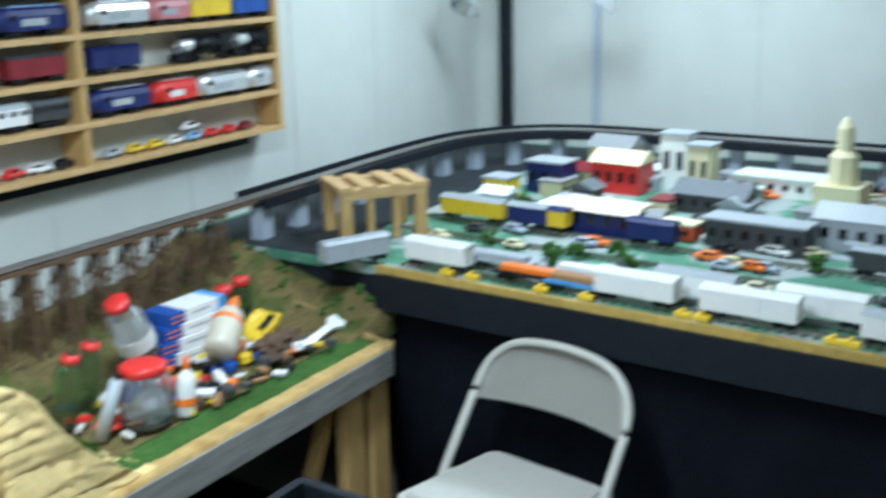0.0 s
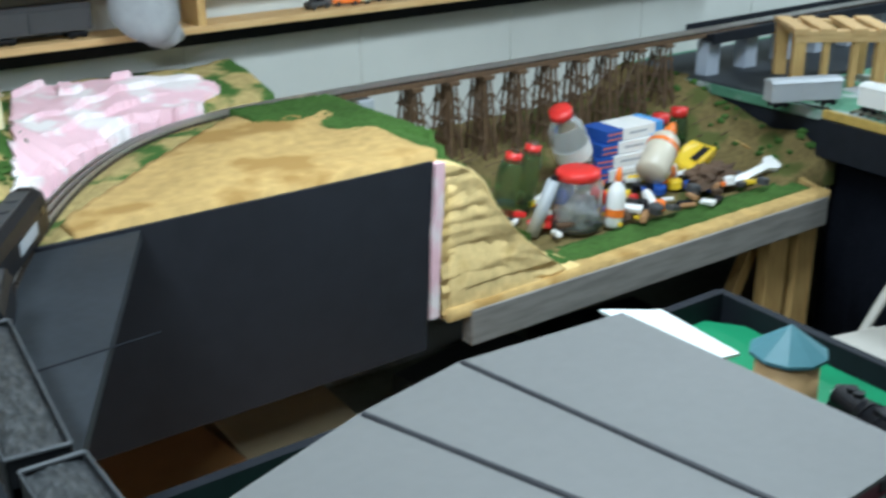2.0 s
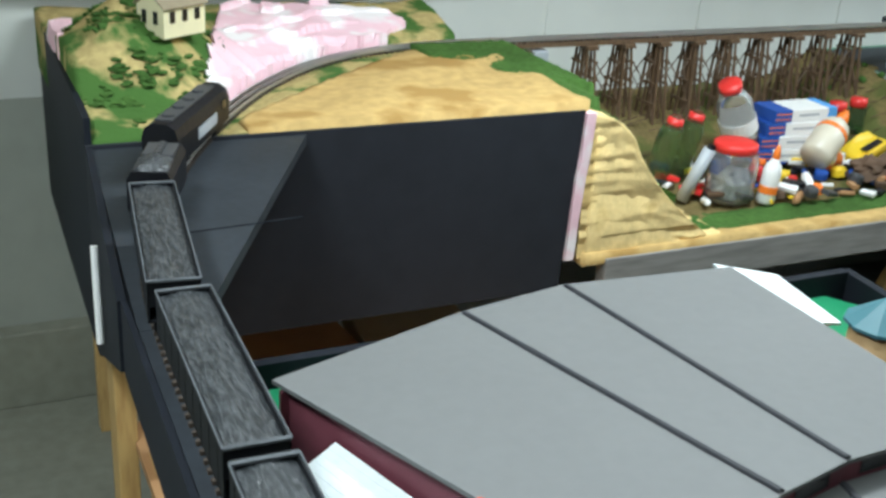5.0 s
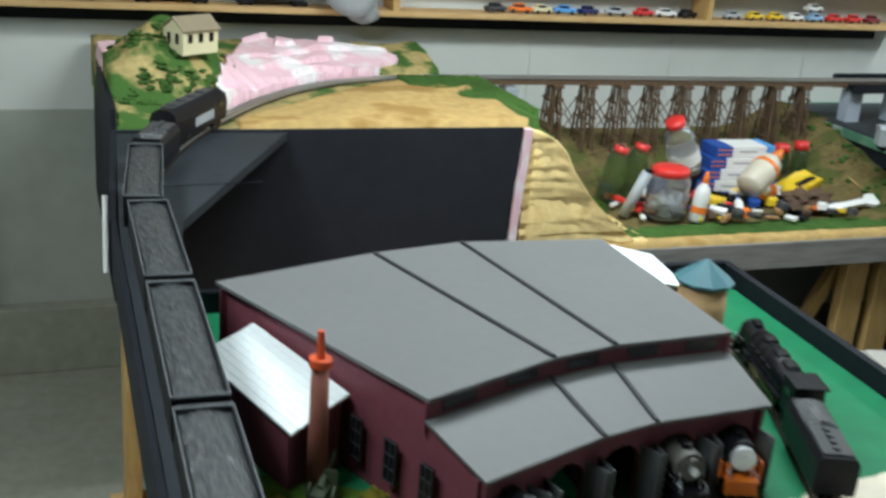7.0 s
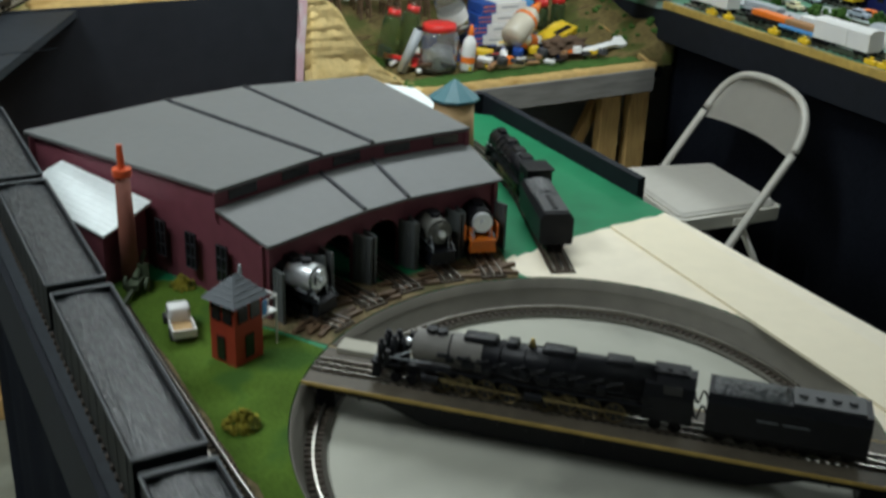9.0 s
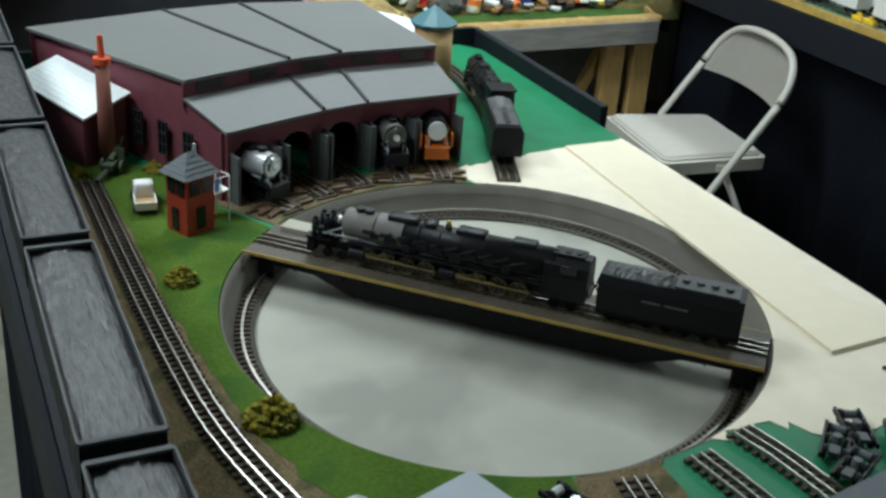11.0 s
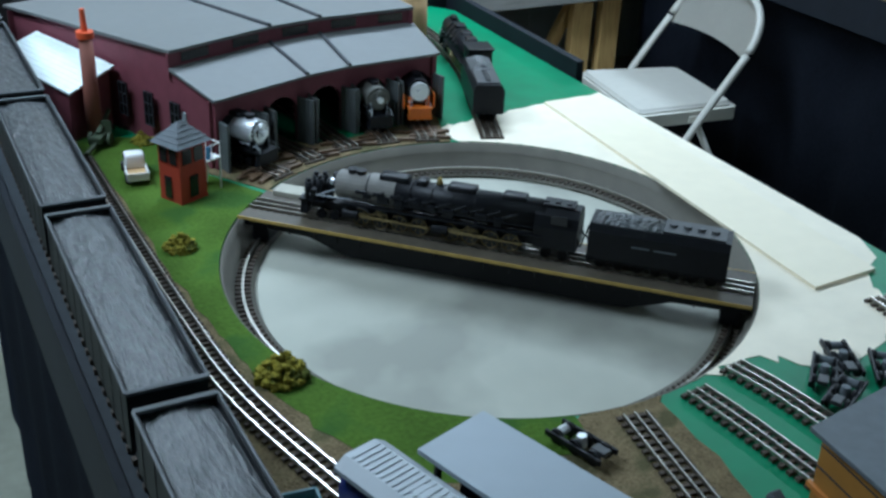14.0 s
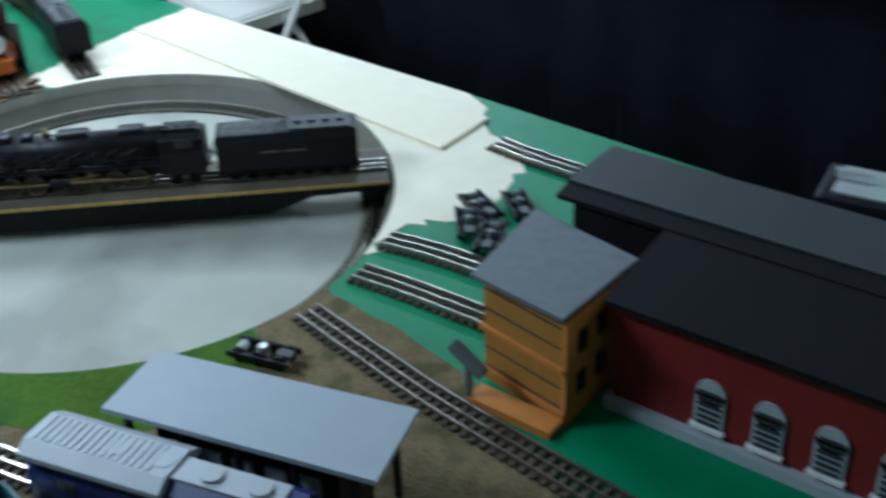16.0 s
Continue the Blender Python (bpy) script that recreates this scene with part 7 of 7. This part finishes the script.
part("skirt", cloth([(2.900, 1.735), (2.765, 0.25), (2.66, -1.2), (2.66, -3.0)], 0.01, L2Z - 0.030, 0.010), M_CLOTH, far, "black cloth skirt", True)
part("fascia", prism(bmesh.new(), [(2.846, 1.740), (2.860, 1.730), (2.885, 2.59), (2.868, 2.59)], 0.60, L2Z + 0.002), M_BLACK, far, "black painted side board")
part("fascia", ribbon(bmesh.new(), path, -0.020, 0.010, 0.11, L2Z - 0.13), M_BLACK, far, "black painted front board")
for x, y in ((3.0, 1.5), (2.9, -1.0), (4.8, 1.5), (4.8, -2.5), (2.9, -2.8)):
    part("leg", box(bmesh.new(), (x, y, (L2Z - 0.03) / 2), (0.06, 0.06, L2Z - 0.03)), M_PINEV, far)

part("dark_underlay", prism(bmesh.new(), [(2.875, 1.86), (3.3, 2.0), (4.5, 2.0), (4.55, -1.0), (5.0, -1.0), (5.0, 2.56), (2.875, 2.56)], L2Z, L2Z + 0.002), M_BOARD, far, "dark grey underlay by the walls")
# raised black line round the far layout on blue-grey piers
bm = bmesh.new()
p2 = smooth_path(LINE[13:], 0.05)
ribbon(bm, p2, 0, 0.10, 0.020, -0.021)
el = thing("elevated_line", Matrix.Identity(4), "black elevated roadbed round the far layout on grey piers", "viaduct")
part("roadbed", bm, M_BLACK, el, "black girder roadbed")
part("outer_girder", ribbon(bmesh.new(), p2, 0.056, 0.010, 0.050, -0.030), M_BLACK, el)
part("inner_girder", ribbon(bmesh.new(), p2, -0.056, 0.010, 0.034, -0.030), M_BLACK, el)
for k in range(1, len(p2) - 2, 4):
    q = p2[k]
    part("pier", box(bmesh.new(), (q.x, q.y, (L2Z + VZ - 0.03) / 2), (0.06, 0.05, VZ - 0.03 - L2Z), bevel=0.003), M_PIER, el, "blue-grey pier")
# black corner post and clamp lamps
part_post = part("corner_post", box(bmesh.new(), (5.02, 2.42, ROOM_Z / 2), (0.05, 0.05, ROOM_Z)), M_BLACK)
tagged(part_post, "black painted post in the room corner", "post", kind="structure")
tagged(part("corner_post", box(bmesh.new(), (5.035, 1.95, ROOM_Z / 2), (0.02, 0.03, ROOM_Z)), M_PIER), "grey conduit on the wall", "conduit", kind="structure")
for x, y, a in ((4.55, 2.35, 30), (4.75, 1.75, -30)):
    cl = thing("clamp_lamp", pose(x, y, 1.64, 20, 35, a), "silver clamp lamp with a metal reflector, unlit", "lamp", "clamp lamps")
    part("reflector", lathe(bmesh.new(), [(0.022, 0.0), (0.03, -0.01), (0.065, -0.09), (0.068, -0.092), (0.063, -0.09), (0.028, -0.008), (0.022, 0.0)], 24), M_SILVER, cl, smooth=True)
    part("socket", rod(bmesh.new(), (0, 0, -0.01), (0, 0, 0.06), 0.02, 0.016, 14), M_LOCO, cl)
    part("clamp", rod(bmesh.new(), (0, 0, 0.06), (0, 0.05, 0.09), 0.006, n=8), M_SILVER, cl)
    part("drop_rod", rod(bmesh.new(), (0, 0.05, 0.09), Matrix(cl.matrix_world.inverted()) @ Vector((x, y + 0.05, ROOM_Z)), 0.005, n=8), M_LOCO, cl)


def edge_point(s, depth):
    """Point on the far table: s metres south of its front corner, depth metres in from the front edge."""
    a, b = Vector((2.832, 1.69)), Vector((2.705, 0.25))
    d = (b - a).normalized()
    n = Vector((-d.y, d.x))
    p = a + d * s + n * depth
    return p.x, p.y


HEAD = math.degrees(math.atan2(0.25 - 1.69, 2.705 - 2.832))
g2 = "rolling stock on the far layout"


def on_far(s, depth, dz=0.0, turn=0.0):
    x, y = edge_point(s, depth)
    return pose(x, y, L2Z + dz, 0, 0, HEAD + turn)


for depth in (0.06, 0.145, 0.42, 0.62, 0.98):
    pts = [(*edge_point(s, depth), L2Z) for s in (0.02 if depth < 0.3 else -0.3, 0.8, 1.6, 2.4, 3.0)]
    track(pts, "track on the far layout", 0.03, group="far layout tracks", near=False)
RZ = 0.011
for s, depth, mat, roof, lab, L in ((0.15, 0.06, M_WHITE, M_WHITE, "white", 0.22), (0.80, 0.055, M_WHITE, M_WHITE, "white", 0.23), (1.11, 0.055, M_WHITE, M_WHITE, "white", 0.25), (0.93, 0.145, M_WHITE, M_GREYPL, "white", 0.22), (1.26, 0.145, M_WHITE, M_WHITE, "white", 0.22),
                                    (0.05, -0.06 + 0.15, M_GREYPL, M_GREYPL, "pale grey", 0.01), (1.50, 0.055, M_WHITE, M_GREYPL, "white", 0.23), (1.78, 0.06, M_GREYPL, M_WHITE, "pale grey", 0.23), (2.1, 0.06, M_WHITE, M_WHITE, "white", 0.23),
                                    (-0.10, 0.62, M_YELLOW, M_GREYPL, "yellow", 0.26), (0.13, 0.62, M_NAVY, M_GREYPL, "navy", 0.16), (0.24, 0.62, M_YELLOW, M_NAVY, "yellow and navy", 0.07), (0.58, 0.62, M_NAVY, M_NAVY, "navy", 0.16), (1.30, 0.62, M_DGREY, M_GREYPL, "dark grey", 0.20)):
    if L < 0.05:
        continue
    box_car(on_far(s, depth, RZ), lab + " boxcar standing on the far layout", mat, roof, L)
box_car(pose(2.80, 1.79, L2Z + RZ, 0, 0, -25), "pale grey boxcar at the corner of the far layout", M_GREYPL, M_GREYPL, 0.22)
for s, depth, d, l, lab in ((0.46, 0.06, M_HOPPER, M_ORPLAST, "green flat car with an orange load"), (0.63, 0.055, M_LBLUE, M_CARD, "blue flat car with a brown load"), (0.32, 0.145, M_GREYPL, M_GREYPL, "grey flat car with a pale load"), (0.60, 0.145, M_GREYPL, M_WHITE, "grey flat car with a white load")):
    flat_car(on_far(s, depth, RZ), lab + " on the far layout", d, l, 0.21)
for s in (0.21, 0.30, 0.53, 0.67, 0.95, 1.0, 1.33, 1.37, 1.62, 1.67, 1.95):
    x, y = edge_point(s, 0.012)
    bm = box(bmesh.new(), (0, 0, 0.008), (0.045, 0.018, 0.016), bevel=0.004)
    rod(bm, (0, 0, 0.012), (0, 0, 0.024), 0.007, n=10)
    bmesh.ops.transform(bm, matrix=pose(x, y, L2Z + 0.006, 0, 0, HEAD), verts=bm.verts)
    tagged(part("switch_lever", bm, M_YELLOW), "yellow switch machine on the table edge", "switch", "switch machines on the table edge")
# unfinished wooden frame building
wf = thing("wooden_frame", pose(3.19, 1.98, L2Z, 0, 0, -38), "unfinished pale wooden frame building", "model building")
for x in (-0.13, 0.13):
    for y in (-0.10, 0.10):
        part("post", box(bmesh.new(), (x, y, 0.075), (0.038, 0.038, 0.15), bevel=0.002), M_PINEV, wf)
for y in (-0.10, 0.10):
    part("beam", box(bmesh.new(), (0, y, 0.162), (0.30, 0.042, 0.036), bevel=0.002), M_PINE, wf)
for x in (-0.13, -0.05, 0.05, 0.13):
    part("beam", box(bmesh.new(), (x, 0, 0.178), (0.05, 0.25, 0.020), bevel=0.002), M_PINE, wf)
for x in (-0.045, 0.045):
    part("post", box(bmesh.new(), (x, -0.10, 0.074), (0.02, 0.022, 0.148)), M_PINEV, wf)


def model_building(m, label, size, wallm, roofm, kind="flat"):
    sx, sy, sz = size
    root = thing("model_building", m, label, "model building", "buildings on the far layout")
    part("wall", box(bmesh.new(), (0, 0, sz / 2), size), wallm, root)
    bm = bmesh.new()
    if kind == "gable":
        sweep_x(bm, [(-sy / 2 - 0.012, sz), (sy / 2 + 0.012, sz), (0, sz + sy * 0.32)], -sx / 2 - 0.012, sx / 2 + 0.012)
    elif kind == "canopy":
        sweep_x(bm, [(-sy * 0.75, sz - 0.012), (-sy * 0.4, sz + 0.014), (sy * 0.4, sz + 0.014), (sy * 0.75, sz - 0.012), (sy * 0.4, sz), (-sy * 0.4, sz)], -sx / 2 - 0.03, sx / 2 + 0.03)
    else:
        box(bm, (0, 0, sz + 0.004), (sx + 0.014, sy + 0.014, 0.008))
    part("roof", bm, roofm, root)
    n = max(2, int(sx / 0.05))
    for k in range(n):
        for s in (-1, 1):
            part("window", box(bmesh.new(), (-sx / 2 + (k + 0.5) * sx / n, s * (sy / 2 + 0.001), sz * 0.55), (sx / n * 0.45, 0.003, sz * 0.32)), M_WINDOW, root)
    return root


model_building(on_far(0.36, 0.72), "dark station with a wide cream canopy roof", (0.24, 0.10, 0.095), M_NAVY, M_PLANK, "canopy")
model_building(on_far(0.20, 0.80), "grey green factory with pale roof", (0.24, 0.14, 0.06), M_GREYPL, M_WROOF)
model_building(on_far(-0.14, 1.22), "dark blue and yellow shop", (0.16, 0.12, 0.12), M_NAVY, M_GREYPL)
model_building(on_far(-0.22, 0.98), "yellow shop with grey roof", (0.10, 0.10, 0.09), M_YELLOW, M_GREYPL)
model_building(on_far(0.10, 1.36), "red brick house with beige roof", (0.20, 0.14, 0.12), M_RED, M_CREAM, "gable")
model_building(on_far(-0.06, 1.62), "beige house with grey gabled roof", (0.18, 0.14, 0.13), M_CREAM, M_FELT, "gable")
model_building(on_far(0.27, 1.50), "white tall model office block", (0.11, 0.10, 0.22), M_WHITE, M_GREYPL)
model_building(on_far(0.39, 1.46), "pale pink tall office block", (0.09, 0.10, 0.19), M_CREAM, M_GREYPL)
model_building(on_far(0.55, 1.20), "dark green grey depot", (0.26, 0.14, 0.07), M_DGREY, M_SLATE, "gable")
model_building(on_far(0.66, 1.60), "long white model warehouse building", (0.34, 0.14, 0.07), M_WHITE, M_WROOF)
model_building(on_far(0.86, 0.79), "dark platform shed with long grey roof", (0.32, 0.10, 0.085), M_DGREY, M_GREYPL)
model_building(on_far(1.15, 0.94), "light grey model engine house", (0.28, 0.13, 0.10), M_GREYPL, M_GREYPL, "gable")
model_building(on_far(1.42, 0.95), "low cream model outbuilding with flat roof", (0.14, 0.10, 0.07), M_CREAM, M_CREAM)
model_building(on_far(1.95, 1.0), "grey model factory with gabled roof", (0.40, 0.22, 0.12), M_GREYPL, M_SLATE, "gable")
model_building(on_far(2.4, 0.5), "maroon model factory with gabled roof", (0.40, 0.20, 0.12), M_MAROON, M_SLATE, "gable")
model_building(on_far(0.60, 0.78), "orange and red kiosk", (0.12, 0.07, 0.05), M_ORANGE, M_CREAM)
yt = thing("yellow_tower", on_far(0.93, 1.42), "pale yellow stepped tower model", "model building")
bm = prism(bmesh.new(), [(-0.08, -0.08), (0.08, -0.08), (0.08, 0.08), (-0.08, 0.08)], 0, 0.10)
part("base", bm, M_CREAM, yt)
part("shaft", lathe(bmesh.new(), [(0.055, 0.10), (0.05, 0.20), (0.032, 0.22), (0.028, 0.30), (0.012, 0.33), (0.001, 0.34)], 8), M_CREAM, yt)
part("window", box(bmesh.new(), (0, 0.0805, 0.05), (0.09, 0.003, 0.05)), M_GREYPL, yt)
rnd = random.Random(33)
small = [(M_WHITE, "white"), (M_DGREY, "dark grey"), (M_LOCO, "black"), (M_GREYPL, "pale grey"), (M_ORPLAST, "orange"), (M_PIER, "blue grey"), (M_CREAM, "cream"), (M_HGRASS, "green")]
for k in range(110):
    mat, lab = small[k % 8]
    s, depth = rnd.uniform(-0.1, 2.3), rnd.uniform(0.24, 1.7)
    if k % 4 == 3:
        x, y = edge_point(s, depth)
        bm = bmesh.new()
        for j in range(12):
            ball(bm, (rnd.uniform(-0.02, 0.02), rnd.uniform(-0.02, 0.02), rnd.uniform(0.012, 0.05)), (0.012, 0.012, 0.012), 1, 0.7, j + k)
        rod(bm, (0, 0, 0), (0, 0, 0.03), 0.003, n=6)
        ob = part("model_tree", bm, M_HGRASS)
        ob.matrix_world = pose(x, y, L2Z)
        tagged(ob, "small green model tree on the far layout", "model tree", "trees on the far layout")
    else:
        toy_car(on_far(s, depth, 0.0, rnd.uniform(-20, 20)), lab + " toy vehicle on the far layout", mat, rnd.uniform(0.07, 0.11))
bld = [(M_GREYPL, M_WROOF, "pale grey"), (M_WHITE, M_GREYPL, "white"), (M_CREAM, M_FELT, "beige"), (M_DGREY, M_SLATE, "dark grey"), (M_CREAM, M_MAROON, "beige and red"), (M_PIER, M_GREYPL, "blue grey"), (M_GREYPL, M_FELT, "light grey")]
for k in range(34):
    wm, rm, lab = bld[k % 7]
    s, depth = -0.12 + (k % 9) * 0.25 + rnd.uniform(-0.06, 0.06), 0.86 + (k // 9) * 0.27 + rnd.uniform(-0.05, 0.05)
    sz = (rnd.uniform(0.07, 0.15), rnd.uniform(0.06, 0.10), rnd.uniform(0.03, 0.065))
    model_building(on_far(s, depth, 0.0, rnd.choice((0, 0, 90))), lab + (" model shop with flat roof" if k % 2 else " model house with gabled roof"), sz, wm, rm, "flat" if k % 2 else "gable")
# pale road strips on the far layout
for depth, w in ((0.30, 0.09), (0.80, 0.06), (1.62, 0.10)):
    pts = [(*edge_point(s, depth), L2Z) for s in (-0.2, 1.0, 2.2)]
    part("road_strip", ribbon(bmesh.new(), smooth_path(pts, 0.1), 0, w, 0.002, 0.0), M_GREYPL, far, "pale grey road")

# ---- things stored under the tables ----
def carton_box(m, label, s, mat):
    root = thing("storage_box", m, label, "box", "boxes under the tables")
    part("body", box(bmesh.new(), (0, 0, s[2] / 2), s, bevel=0.004), mat, root)
    part("lid", box(bmesh.new(), (0, 0, s[2] - 0.02), (s[0] + 0.012, s[1] + 0.012, 0.05), bevel=0.004), mat, root)
    return root


low = thing("low_shelf", Matrix.Identity(4), "low brown wooden shelf under the bench", "shelf")
part("board", box(bmesh.new(), (0.85, 1.40, 0.44), (1.0, 0.46, 0.02)), M_CARD, low)
for x in (0.42, 1.28):
    part("side", box(bmesh.new(), (x, 1.40, 0.215), (0.02, 0.44, 0.43)), M_PINEV, low)
carton_box(pose(0.77, 1.86, 0.0, 0, 0, 5), "orange brown cardboard box on the floor", (0.26, 0.30, 0.44), M_ORCARD)
carton_box(pose(1.07, 1.86, 0.0, 0, 0, -4), "tan cardboard box on the floor", (0.27, 0.30, 0.44), M_TANCARD)
carton_box(pose(1.75, 1.95, 0, 0, 0, 10), "dark box on the floor", (0.4, 0.3, 0.3), M_DGREY)
carton_box(pose(2.25, 1.95, 0, 0, 0, -6), "black plastic crate on the floor", (0.4, 0.34, 0.26), M_LOCO)
carton_box(pose(2.10, 1.60, 0, 0, 0, 12), "dark green bin on the floor", (0.34, 0.26, 0.22), M_HOPPER)
carton_box(pose(2.68, 1.55, 0, 0, 0, 12), "small red box on the floor", (0.10, 0.08, 0.12), M_MAROON)
